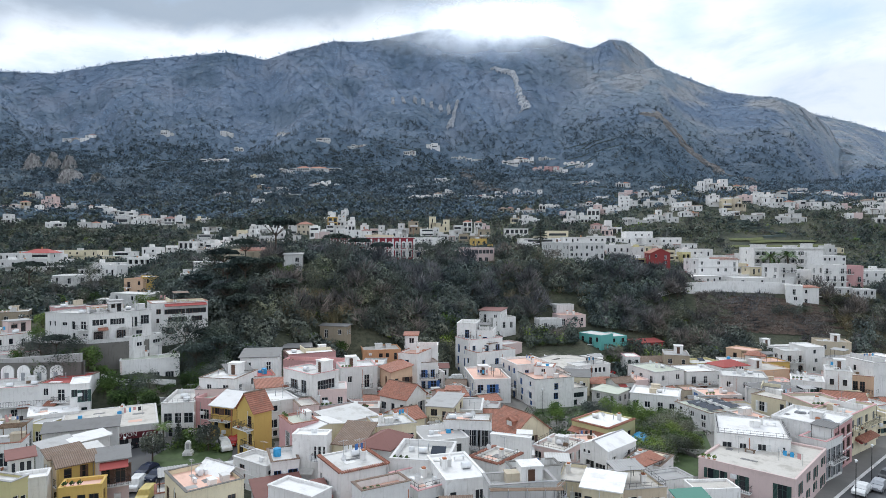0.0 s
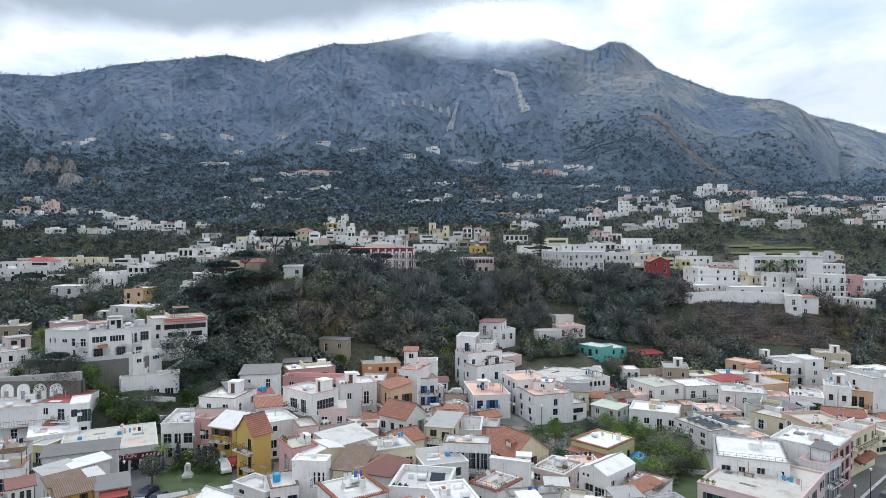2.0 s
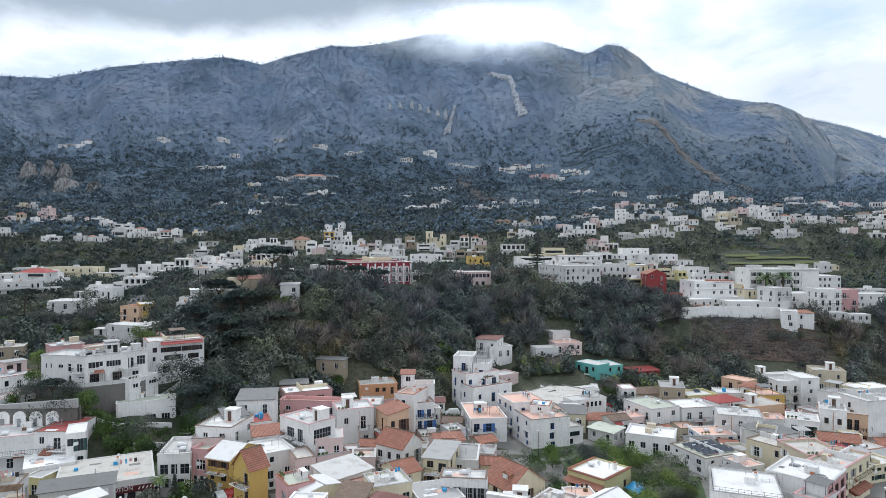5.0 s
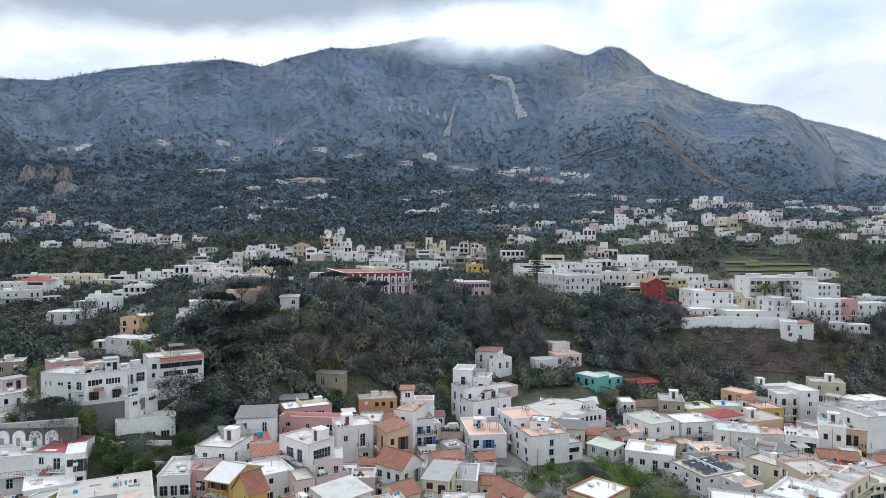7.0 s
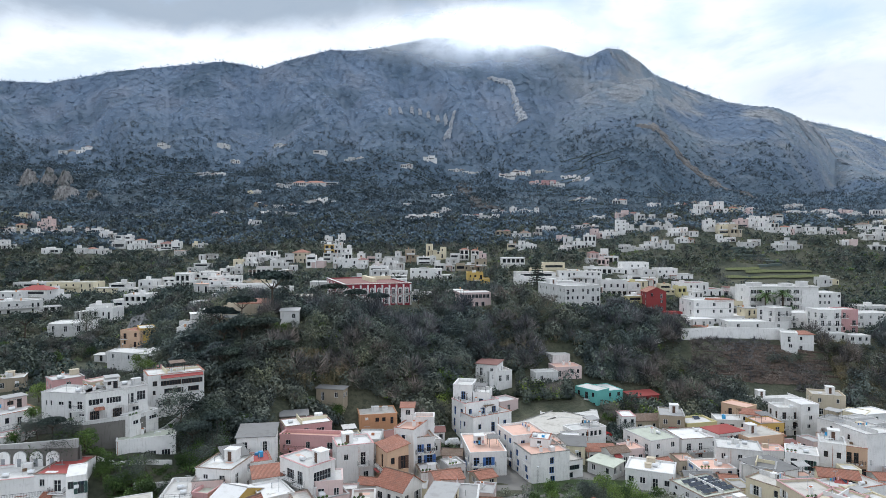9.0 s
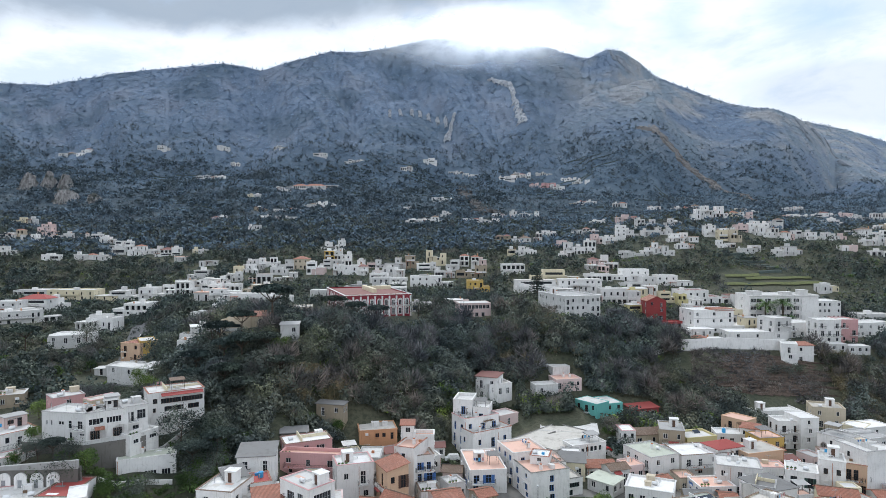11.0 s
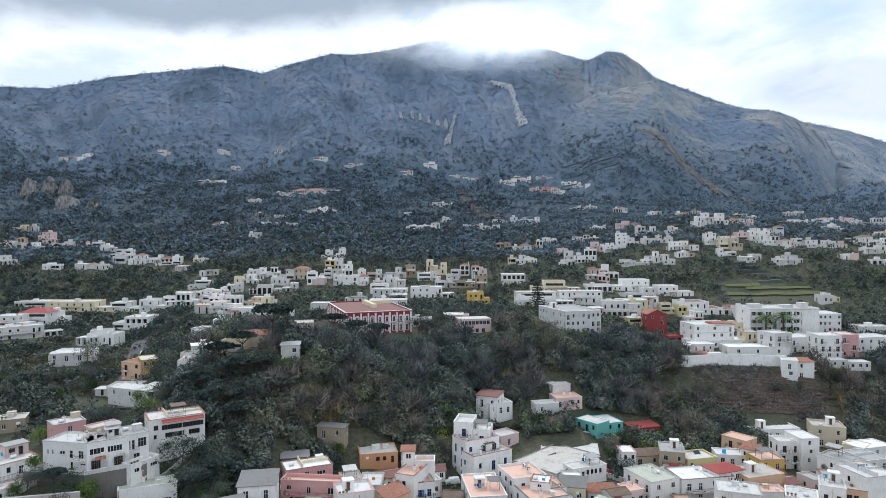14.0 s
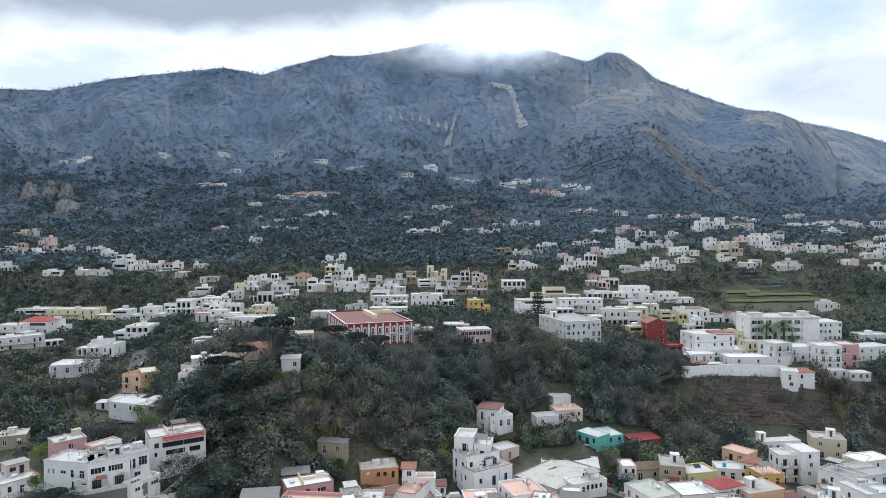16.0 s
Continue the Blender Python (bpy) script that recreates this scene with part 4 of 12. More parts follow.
def roof_item(top, what, w, d, h, rng):
    """What stands on a flat roof and belongs to the house."""
    x, y = rng.uniform(0.15, 0.75) * w, rng.uniform(0.3, 0.75) * d
    m = pose(x, y, h + 0.06)
    if what == "chimney":
        c = part("chimney", Solid().box(-0.3, -0.3, 0, 0.3, 0.3, 1.1).box(-0.38, -0.38, 1.1, 0.38, 0.38, 1.2).mesh("chimney", WALL["white"]), top, "", m)
        part("cap", Solid().box(-0.22, -0.22, 1.2, 0.22, 0.22, 1.4).mesh("cap", CLAY), c)
    elif what == "tank":
        s = Solid().tube((-0.6, 0, 0.45), (0.6, 0, 0.45), 0.38, n=14)
        t = part("water_tank", s.mesh("water_tank", STEEL, False), top, "white water tank lying on its side", m)
        part("tank_stand", Solid().box(-0.45, -0.3, 0, 0.45, 0.3, 0.1).mesh("tank_stand", METAL), t)
    elif what == "bluetank":
        part("water_tank", Solid().tube((0, 0, 0), (0, 0, 1.1), 0.55, n=14).tube((0, 0, 1.1), (0, 0, 1.25), 0.5, 0.2, n=14).mesh("water_tank", CANVAS_BLUE), top, "round blue water tank", m)
    elif what == "stair":
        q = 2.4
        a = part("stair_house", Solid().box(0, 0, 0, q, 2.2, 2.2).box(-0.12, -0.12, 2.2, q + 0.12, 2.32, 2.32).mesh("stair_house", WALL["white"]), top, "small white stair house on the roof", pose(min(x, w - 2.7), min(y, d - 2.5), h + 0.06))
        part("door", Solid().box(0.7, -0.03, 0.02, 1.5, 0.0, 1.95).mesh("door", FRAME_BROWN), a)
    elif what == "dish":
        s = Solid().tube((0, 0, 0), (0, 0, 1.0), 0.03, n=5)
        for i in range(12):
            a0, a1 = i * math.pi / 6, (i + 1) * math.pi / 6
            s.add([(0, 0.12, 1.1), (0.42 * math.cos(a0), 0, 1.1 + 0.42 * math.sin(a0)), (0.42 * math.cos(a1), 0, 1.1 + 0.42 * math.sin(a1))], [(0, 2, 1), (0, 1, 2)])
        part("satellite_dish", s.mesh("satellite_dish", STEEL), top, "", m @ pose(0, 0, 0, 0, 0, rng.uniform(-40, 40)))
    elif what == "aerial":
        s = Solid().tube((0, 0, 0), (0, 0, 2.6), 0.03, n=5).tube((-0.7, 0, 2.5), (0.7, 0, 2.5), 0.015, n=4)
        for i in range(7):
            s.tube((-0.6 + 0.2 * i, -0.3, 2.5), (-0.6 + 0.2 * i, 0.3, 2.5), 0.012, n=4)
        part("aerial", s.mesh("aerial", METAL), top, "", m)
    elif what == "solar":
        t = part("solar_panel", Solid().add([(0, 0, 0.1), (2, 0, 0.1), (2, 1.2, 0.75), (0, 1.2, 0.75), (0, 0, 0.16), (2, 0, 0.16), (2, 1.2, 0.81), (0, 1.2, 0.81)], [(3, 2, 1, 0), (4, 5, 6, 7), (0, 1, 5, 4), (1, 2, 6, 5), (2, 3, 7, 6), (3, 0, 4, 7)]).mesh("solar_panel", PANEL), top, "dark glass solar panel", m)
        part("panel_frame", Solid().box(0.1, 1.1, 0, 0.16, 1.16, 0.74).box(1.84, 1.1, 0, 1.9, 1.16, 0.74).box(0, 0, 0, 2, 0.06, 0.1).mesh("panel_frame", METAL), t)
    elif what == "aircon":
        part("air_conditioner", AIRCON(), top, "", m)
    elif what == "box":
        q = rng.uniform(0.6, 1.5)
        part("roof_hut", Solid().box(0, 0, 0, q * 1.4, q, q * 0.9).box(-0.08, -0.08, q * 0.9, q * 1.4 + 0.08, q + 0.08, q * 0.9 + 0.1).mesh("roof_hut", WALL[rng.choice(("white", "pale", "beige"))]), top, "", pose(min(x, w - 1.5 * q), min(y, d - 1.2 * q), h + 0.05))
    elif what == "crate":
        part("crate", Solid().box(0, 0, 0, 0.7, 0.5, 0.45).box(0.03, 0.03, 0.45, 0.67, 0.47, 0.5).mesh("crate", rng.choice((WOOD, CANVAS_BLUE, CLAY, STEEL))), top, "", m)
    elif what == "vent":
        part("vent_pipe", Solid().tube((0, 0, 0), (0, 0, 0.9), 0.08, n=7).tube((0, 0, 0.9), (0, 0, 1.05), 0.14, 0.05, n=7).mesh("vent_pipe", METAL), top, "", m)
    elif what == "patch":
        for i in range(rng.randint(2, 3)):
            a, b, u, v = rng.uniform(0.4, max(0.5, w - 3)), rng.uniform(0.4, max(0.5, d - 2)), rng.uniform(0.8, 2.4), rng.uniform(0.5, 1.5)
            part("roof_patch", Solid().box(a, b, 0, min(w - 0.3, a + u), min(d - 0.3, b + v), 0.02 + 0.01 * i).mesh("roof_patch", ROOF[rng.choice(("grey", "dark", "white", "sand", "pink"))]), top, "", pose(0, 0, h + 0.05))
    elif what == "divide":
        q = rng.uniform(0.3, 0.7)
        s = Solid().box(w * q, 0.25, 0, w * q + 0.2, d - 0.25, rng.uniform(0.5, 1.3)).box(w * q + 0.2, d * 0.55, 0, w - 0.25, d * 0.55 + 0.2, rng.uniform(0.4, 1.0))
        part("terrace_wall", s.mesh("terrace_wall", WALL[rng.choice(("white", "pale", "cream"))]), top, "", pose(0, 0, h + 0.05))
    elif what == "loft":
        a, b = rng.uniform(0.35, 0.5) * w, rng.uniform(0.35, 0.5) * d
        x0, y0 = rng.choice((0.3, w - a - 0.3)), d - b - 0.3
        s = Solid()
        holes = [(a * 0.12, 0.9, a * 0.40, 1.8), (a * 0.55, 0.05, a * 0.55 + 0.9, 2.0)]
        facade(s, a, 2.5, holes, lambda i, j, k: (i, j, k), 0.2)
        s.box(0, 0.25, 0, a, b, 2.5)
        o = part("roof_room", s.mesh("roof_room", WALL[rng.choice(("white", "white", "pale", "rose"))]), top, "small room built on the roof", pose(x0, y0, h + 0.05))
        part("room_roof", Solid().box(-0.2, -0.3, 2.5, a + 0.2, b + 0.1, 2.65).mesh("room_roof", ROOF[rng.choice(("pale", "white", "tile", "grey"))]), o)
        part("window", window_meshes(a * 0.28, 0.9, "brown")[3], o, "", pose(a * 0.12, 0.1, 0.9))
        part("door", window_meshes(0.9, 1.9, "brown")[3], o, "", pose(a * 0.55, 0.1, 0.05))
    elif what == "canopy":
        a, b = min(w - 0.8, rng.uniform(2.2, 3.8)), min(d - 0.8, rng.uniform(1.8, 3.0))
        x0, y0, tall = rng.uniform(0.3, max(0.31, w - a - 0.3)), rng.uniform(0.3, max(0.31, d - b - 0.3)), rng.uniform(1.9, 2.3)
        o = part("roof_canopy", Solid().box(-0.15, -0.15, tall, a + 0.15, b + 0.15, tall + 0.03).mesh("roof_canopy", IRON), top, "open canopy with a sheet roof on thin posts", pose(x0, y0, h + 0.06))
        sh = Solid()
        n = max(6, int(a / 0.16))
        for j, yy in enumerate((-0.25, b + 0.25)):
            sh.v += [(-0.25 + (a + 0.5) * i / n, yy, tall + 0.06 + 0.05 * (i % 2) + 0.28 * j) for i in range(n + 1)]
        sh.f += [(i, i + 1, n + 2 + i, n + 1 + i) for i in range(n)]
        part("sheet", sh.mesh("sheet", ROOF[rng.choice(("grey", "grey", "pale", "oldtile", "dark", "dark"))]), o)
        for i, j in ((0, 0), (a, 0), (0, b), (a, b)):
            part("post", CACHE.setdefault(("canopy_post", round(tall, 1)), Solid().tube((0, 0, 0), (0, 0, round(tall, 1) + 0.05), 0.045, n=5).mesh("post", IRON)), o, "", pose(i, j, 0))
    elif what == "skylight":
        part("roof_light", Solid().box(0, 0, 0, 1.6, 1.0, 0.22).box(0.1, 0.1, 0.22, 1.5, 0.9, 0.3).mesh("roof_light", FRAME_GREY), top, "low grey roof light", m)
    elif what == "dormer":
        s = Solid().box(0, 0, 0, 1.8, 2.4, 1.0)
        s.add([(-0.15, -0.15, 1.0), (1.95, -0.15, 1.0), (0.9, -0.15, 1.6), (-0.15, 2.6, 1.0), (1.95, 2.6, 1.0), (0.9, 2.6, 1.6)], [(0, 1, 2), (5, 4, 3), (0, 2, 5, 3), (2, 1, 4, 5), (1, 0, 3, 4)])
        o = part("dormer", s.mesh("dormer", ROOF["tile"]), top, "small tiled dormer with a white window", pose(w * 0.52, d * 0.16, h + 0.9))
        part("dormer_window", Solid().box(0.25, -0.06, 0.15, 1.55, -0.01, 0.95).mesh("dormer_window", FRAME_WHITE), o)
    elif what == "bench":
        part("bench", Solid().box(0, 0, 0.4, 1.5, 0.45, 0.46).box(0.1, 0.05, 0, 0.2, 0.4, 0.4).box(1.3, 0.05, 0, 1.4, 0.4, 0.4).mesh("bench", rng.choice((WOOD, STEEL))), top, "", m)
    elif what == "washing":
        L = min(3.2, w * 0.5)
        o = part("washing_line", Solid().tube((0, 0, 0), (0, 0, 1.7), 0.03, n=5).tube((L, 0, 0), (L, 0, 1.7), 0.03, n=5).tube((0, 0, 1.65), (L, 0, 1.65), 0.012, n=4).mesh("washing_line", METAL), top, "", pose(0.3 + rng.uniform(0, max(0.1, w - L - 0.6)), y, h + 0.05))
        u = 0.15
        while u < L - 0.5:
            ww_, hh_ = rng.uniform(0.3, 0.6), rng.uniform(0.5, 0.95)
            g = [(u + ww_ * i / 4, 0.05 * math.sin(i * 1.7 + u), 1.64 - hh_ * j) for j in (0, 1) for i in range(5)]
            part("laundry", mesh_of("laundry", g, [(i, i + 1, i + 6, i + 5) for i in range(4)], rng.choice((FRAME_WHITE, CANVAS_BLUE, WALL["pink"], IRON, FRAME_BLUE))), o)
            u += ww_ + rng.uniform(0.1, 0.5)
    elif what == "pergola":
        s = Solid()
        for a, b in ((0, 0), (3, 0), (0, 2.4), (3, 2.4)):
            s.box(a, b, 0, a + 0.1, b + 0.1, 2.2)
        for i in range(7):
            s.box(-0.2, 0.4 * i, 2.2, 3.3, 0.4 * i + 0.1, 2.32)
        part("pergola", s.mesh("pergola", WOOD), top, "timber pergola over the roof terrace", pose(min(x, w - 3.3), min(y, d - 2.7), h + 0.06))
    elif what == "pots":
        for i in range(3):
            p = part("plant_pot", POT(), top, "", pose(0.5 + i * 0.8, 0.5, h + 0.06))
            part("plant", TUFT(), p, "green potted plant", pose(0, 0, 0.3))


def POT():
    if "pot" not in CACHE:
        CACHE["pot"] = Solid().tube((0, 0, 0), (0, 0, 0.35), 0.15, 0.22, n=10).mesh("plant_pot", CLAY)
    return CACHE["pot"]


def TUFT():
    if "tuft" not in CACHE:
        rng = random.Random(5)
        s = Solid()
        for i in range(40):
            a, e, r = rng.uniform(0, 6.3), rng.uniform(-0.2, 1.4), rng.uniform(0.1, 0.4)
            c = Vector((r * math.cos(a) * math.cos(e), r * math.sin(a) * math.cos(e), 0.25 + r * math.sin(e)))
            q = Vector((rng.uniform(-1, 1), rng.uniform(-1, 1), rng.uniform(-1, 1))).normalized() * 0.14
            p = q.orthogonal().normalized() * 0.07
            s.add([c - q, c + p, c + q, c - p], [(0, 1, 2, 3)])
        CACHE["tuft"] = s.mesh("plant", LEAF["citrus"])
    return CACHE["tuft"]


PLAIN_WORDS = {"pale": "pale grey", "rose": "pale rose", "yellow": "ochre"}


FAR = {}


def ring(s, x0, y0, x1, y1, z, h, k=0.2):
    """A parapet round a flat roof."""
    for a, b, c, d in ((x0, y0, x1, y0 + k), (x0, y1 - k, x1, y1), (x0, y0 + k, x0 + k, y1 - k), (x1 - k, y0 + k, x1, y1 - k)):
        s.box(a, b, z, c, d, z + h)


def hill_shape(w, d, h, wall, roof, form, floors, front, rng, sink):
    """The pieces of a hillside house: stepped blocks with recessed openings, loggias, balconies, porches and roof rooms, as (part, material, shape)."""
    out = []
    body, lights, top = Solid(), [], Solid()
    floors = max(1, floors)
    fh = h / floors
    blocks = [(0.0, 0.0, w, d, h, floors)]
    if form == "flat" and floors > 1 and w > 4.5 and rng.random() < 0.6:
        cut = w * rng.uniform(0.45, 0.72)
        low = (fh * (floors - 1), floors - 1)
        blocks = [(0.0, 0.0, cut, d, h, floors), (cut, 0.0, w, d, *low)] if rng.random() < 0.5 else [(0.0, 0.0, w - cut, d, *low), (w - cut, 0.0, w, d, h, floors)]
    if rng.random() < 0.45 and w > 4:
        q, lean = w * rng.uniform(0.3, 0.55), min(fh * rng.uniform(0.75, 0.95), 3.0)
        blocks.append((w, rng.uniform(-1.5, 1.0), w + q, d * 0.7, lean, 1) if rng.random() < 0.5 else (-q, rng.uniform(-1.5, 1.0), 0.0, d * 0.7, lean, 1))
    for k, (x0, y0, x1, y1, bh, fl) in enumerate(blocks):
        bw, bd = x1 - x0, y1 - y0
        for side, length in (("f", bw), ("r", bd), ("l", bd), ("b", bw)):
            m = pose(x0, y0, 0) @ turn_of(side, bw, bd)
            put = lambda a, b, c, m=m: tuple(m @ Vector((a, b, c)))
            n = 0 if side == "b" else max(1, round(bw / w * front)) if side == "f" else (1 if length > 3.5 else 0)
            for f in range(fl):
                z0 = f * fh
                holes, deep = [], 0.22
                style = rng.random()
                if side == "f" and style < 0.22 and bw > 4:
                    n2, deep = max(2, int(bw / 2.4)), 1.4
                    holes = [(bw * (i + 0.14) / n2, z0 + 0.15, bw * (i + 0.86) / n2, z0 + fh * 0.80) for i in range(n2)]
                elif side == "f" and style < 0.34 and bw > 4:
                    holes = [(bw * 0.1, z0 + fh * 0.38, bw * 0.9, z0 + fh * 0.78)]
                else:
                    for i in range(n):
                        if rng.random() < 0.15:
                            continue
                        c, tall = length * (i + rng.uniform(0.35, 0.65)) / n, rng.random() < 0.4
                        ww = rng.choice((0.7, 0.8, 0.9, 1.0)) / 2
                        holes.append((max(0.2, c - ww), z0 + (0.1 if tall else fh * 0.36), min(length - 0.2, c + ww), z0 + fh * 0.74))
                if f == 0 and sink:
                    body.add([put(0, 0, -sink), put(length, 0, -sink), put(length, 0, 0), put(0, 0, 0)], [(0, 1, 2, 3)])
                facade(body, length, z0 + fh if f < fl - 1 else bh, holes, put, deep, z0)
                for a, b, c, e in holes:
                    lights.append((m, a, b, c, e, deep))
                if side == "f" and f > 0 and rng.random() < 0.45:
                    a = bw * rng.uniform(0.0, 0.35)
                    c = bw * rng.uniform(0.65, 1.0)
                    ledge = Solid().box(x0 + a, y0 - 1.1, z0 - 0.12, x0 + c, y0, z0 + 0.06)
                    if rng.random() < 0.5:
                        ledge.box(x0 + a, y0 - 1.1, z0 + 0.06, x0 + c, y0 - 1.0, z0 + 0.85)
                        out.append(("balcony", "wall_" + rng.choice(("white", "pale", wall)), ledge))
                    else:
                        out.append(("balcony", "wall_pale", ledge))
                        rail = Solid().box(x0 + a, y0 - 1.08, z0 + 0.85, x0 + c, y0 - 1.03, z0 + 0.9)
                        for i in range(int((c - a) / 0.5) + 1):
                            rail.box(x0 + a + 0.5 * i, y0 - 1.07, z0 + 0.06, x0 + a + 0.5 * i + 0.05, y0 - 1.03, z0 + 0.85)
                        out.append(("railing", "iron", rail))
        if k == 0 and form != "flat":
            i = min(w, d) * 0.46
            rise = min(w, d) * 0.22
            top.add([(-0.4, -0.4, h), (w + 0.4, -0.4, h), (w + 0.4, d + 0.4, h), (-0.4, d + 0.4, h), (i, i, h + rise), (w - i, i, h + rise), (w - i, d - i, h + rise), (i, d - i, h + rise)], [(0, 1, 5, 4), (1, 2, 6, 5), (2, 3, 7, 6), (3, 0, 4, 7), (4, 5, 6, 7), (3, 2, 1, 0)])
        elif rng.random() < 0.45:
            top.box(x0 - 0.25, y0 - 0.3, bh, x1 + 0.25, y1 + 0.1, bh + 0.16)
        else:
            top.box(x0 + 0.2, y0 + 0.2, bh - 0.1, x1 - 0.2, y1 - 0.2, bh + 0.05)
            ring(body, x0, y0, x1, y1, bh, rng.uniform(0.3, 0.8))
        if rng.random() < 0.3:
            body.box(x0 - 0.08, y0 - 0.1, bh - 0.45, x1 + 0.08, y0, bh - 0.3)
    out.append(("wall", "wall_" + wall, body))
    out.append(("roof", "roof_" + roof, top))
    if rng.random() < 0.35:
        a, q = w * rng.uniform(0.0, 0.4), rng.uniform(2.5, 4.5)
        b = min(w, a + q)
        cover = Solid().box(a, -2.2, fh * 0.86, b, 0.0, fh * 0.86 + 0.14)
        for i in (a + 0.1, b - 0.3):
            cover.box(i, -2.1, -sink * 0.5, i + 0.2, -1.9, fh * 0.86)
        out.append(("porch", rng.choice(("wall_white", "wall_pale", "roof_tile", "roof_oldtile")), cover))
    tall = next(q for q in blocks if q[4] == max(r[4] for r in blocks))
    if form == "flat" and rng.random() < 0.5 and tall[2] - tall[0] > 4 and d > 4:
        a, q = tall[0] + (tall[2] - tall[0]) * rng.uniform(0.05, 0.5), rng.uniform(1.8, 2.8)
        hut_ = Solid().box(a, d * 0.4, h, a + q, d * 0.4 + 2.2, h + rng.uniform(1.2, 2.2))
        out.append(("roof_room", "wall_" + rng.choice((wall, "pale", "white")), hut_))
    if rng.random() < 0.6:
        a, b = rng.uniform(tall[0] + 0.4, tall[2] - 0.8), d * rng.uniform(0.3, 0.7)
        up = h + min(w, d) * 0.2 if form != "flat" else h
        out.append(("chimney", "wall_" + rng.choice(("white", "tan", "orange")), Solid().box(a, b, h - 0.1, a + 0.5, b + 0.5, up + 0.9).box(a - 0.08, b - 0.08, up + 0.9, a + 0.58, b + 0.58, up + 1.02)))
    return out, lights


def stuff_of(key):
    return GLASS if key == "glass" else IRON if key == "iron" else ROOF[key[5:]] if key.startswith("roof_") else WALL[key[5:]]


def hill_house(x, y, z, w, d, h, yaw, wall, roof, form, floors, front, label, sink=5.0):
    """A hillside house; those too far off to be told apart go into the one mesh of the far town."""
    rng = random.Random(int(abs(x) * 31 + y * 17 + w * 7))
    full = h
    if y > 560:
        h *= rng.uniform(0.6, 0.9)
    h = min(h, 0.8 * w + 1.5)
    floors = max(1, min(floors, round(h / 2.9)))
    z, sink = z + (full - h) * (0.0 if y > 560 else 0.8), sink + full - h
    if y > 380 and wall == "white":
        wall = rng.choice(("white", "white", "white", "white", "pale"))
    pieces, lights = hill_shape(w, d, h, wall, roof, form, floors, front, rng, sink)
    if y > 430:
        m = pose(x, y, z, 0, 0, yaw)
        g = FAR.setdefault("glass", Solid())
        for k, a, b, c, e, deep in lights:
            g.add([tuple(m @ (k @ Vector(p))) for p in ((a, deep - 0.04, b), (c, deep - 0.04, b), (c, deep - 0.04, e), (a, deep - 0.04, e))], [(0, 1, 2, 3)])
        for _, key, s in pieces:
            FAR.setdefault(key, Solid()).add([tuple(m @ Vector(p)) for p in s.v], s.f)
        SPOTS.append((x, y, w, d))
        return None
    top = tagged(base("house", x, y, z, yaw), label, "house", "hillside houses")
    for name, key, s in pieces:
        part(name, s.mesh(name, stuff_of(key)), top)
    if y > 262:
        g = Solid()
        for k, a, b, c, e, deep in lights:
            g.add([tuple(k @ Vector(p)) for p in ((a, deep - 0.04, b), (c, deep - 0.04, b), (c, deep - 0.04, e), (a, deep - 0.04, e))], [(0, 1, 2, 3)])
        part("window_glass", g.mesh("window_glass", GLASS), top)
        return top
    join = rng.choice(("white", "grey", "white", "green", "blue", "brown"))
    for k, a, b, c, e, deep in lights:
        ww, hh = c - a, e - b
        fit = Matrix.Diagonal((ww / round(ww, 1), 1, hh / round(hh, 1), 1))
        part("window", window_meshes(ww, hh, join)[3], top, "", k @ pose(a, deep - 0.07, b) @ fit)
    return top


SPOTS = []


def far_town():
    v, f, mats, idx = [], [], [], []
    for key, s in FAR.items():
        mats.append(stuff_of(key))
        k = len(v)
        v += s.v
        f += [tuple(i + k for i in q) for q in s.f]
        idx += [len(mats) - 1] * len(s.f)
    me = mesh_of("far_houses", v, f, mats)
    me.polygons.foreach_set("material_index", idx)
    tagged(new("far_houses", me), "scattered white and pale houses far up the hillside", "houses", kind="stuff")


def villa(x, y, z, w, d, h, yaw, wall, roof, form, floors, front, sides):
    """A far hillside house."""
    label = "%s %s house with a %s roof among the trees" % (("small", "small", "two-storey", "tall", "tall")[min(4, floors)], PLAIN_WORDS.get(wall, wall), "flat" if form == "flat" else "pitched")
    return hill_house(x, y, z, w, d, h, yaw, wall, roof, form, floors, front, label)


def hut(x, y, z, w, d, h, yaw, wall, roof, form):
    """A low outbuilding in the packed town."""
    label = "small %s outbuilding with a %s roof between houses" % (PLAIN_WORDS.get(wall, wall), {"flat": "flat", "shed": "sloping", "gable": "pitched"}[form])
    return house(x, y, z, w, d, h, yaw, wall, roof, form, 1, 2, 1, 1, label=label, parapet=0.4, ridge=0.8, group="outbuildings", name="outbuilding")

# ---- houses ----
house(-87.0, 118.0, 1.5, 14.9, 9.0, 5.7, 18, wall="white", roof="pale", floors=2, front=4, left=1, label="white two-storey house with a flat terrace roof", fill=('tank',), parapet=0.5)
house(-77.7, 121.0, 1.5, 6.3, 10.3, 6.6, 0, wall="white", roof="redsheet", floors=2, front=2, label="white house part under a flat red roof", right=1, left=0, parapet=0.12)
house(-70.3, 119.0, 1.5, 3.2, 7.0, 6.8, 26, wall="white", roof="white", floors=2, front=2, label="white annex with two small dark windows", right=1, left=0, join="green", parapet=0.2)
house(-63.3, 103.3, -0.3, 15.2, 14.6, 4.1, 26, wall="pale", roof="sand", floors=1, front=0, right=0, left=0, label="long low shop building with a pale flat roof", fill=('vent', 'dish'), parapet=0.15)
house(-73.8, 112.0, -0.3, 8.0, 8.0, 4.4, 31, wall="white", roof="white", floors=1, front=1, right=0, left=2, label="low white building with a bright flat roof", fill=('dish',), parapet=0.25)
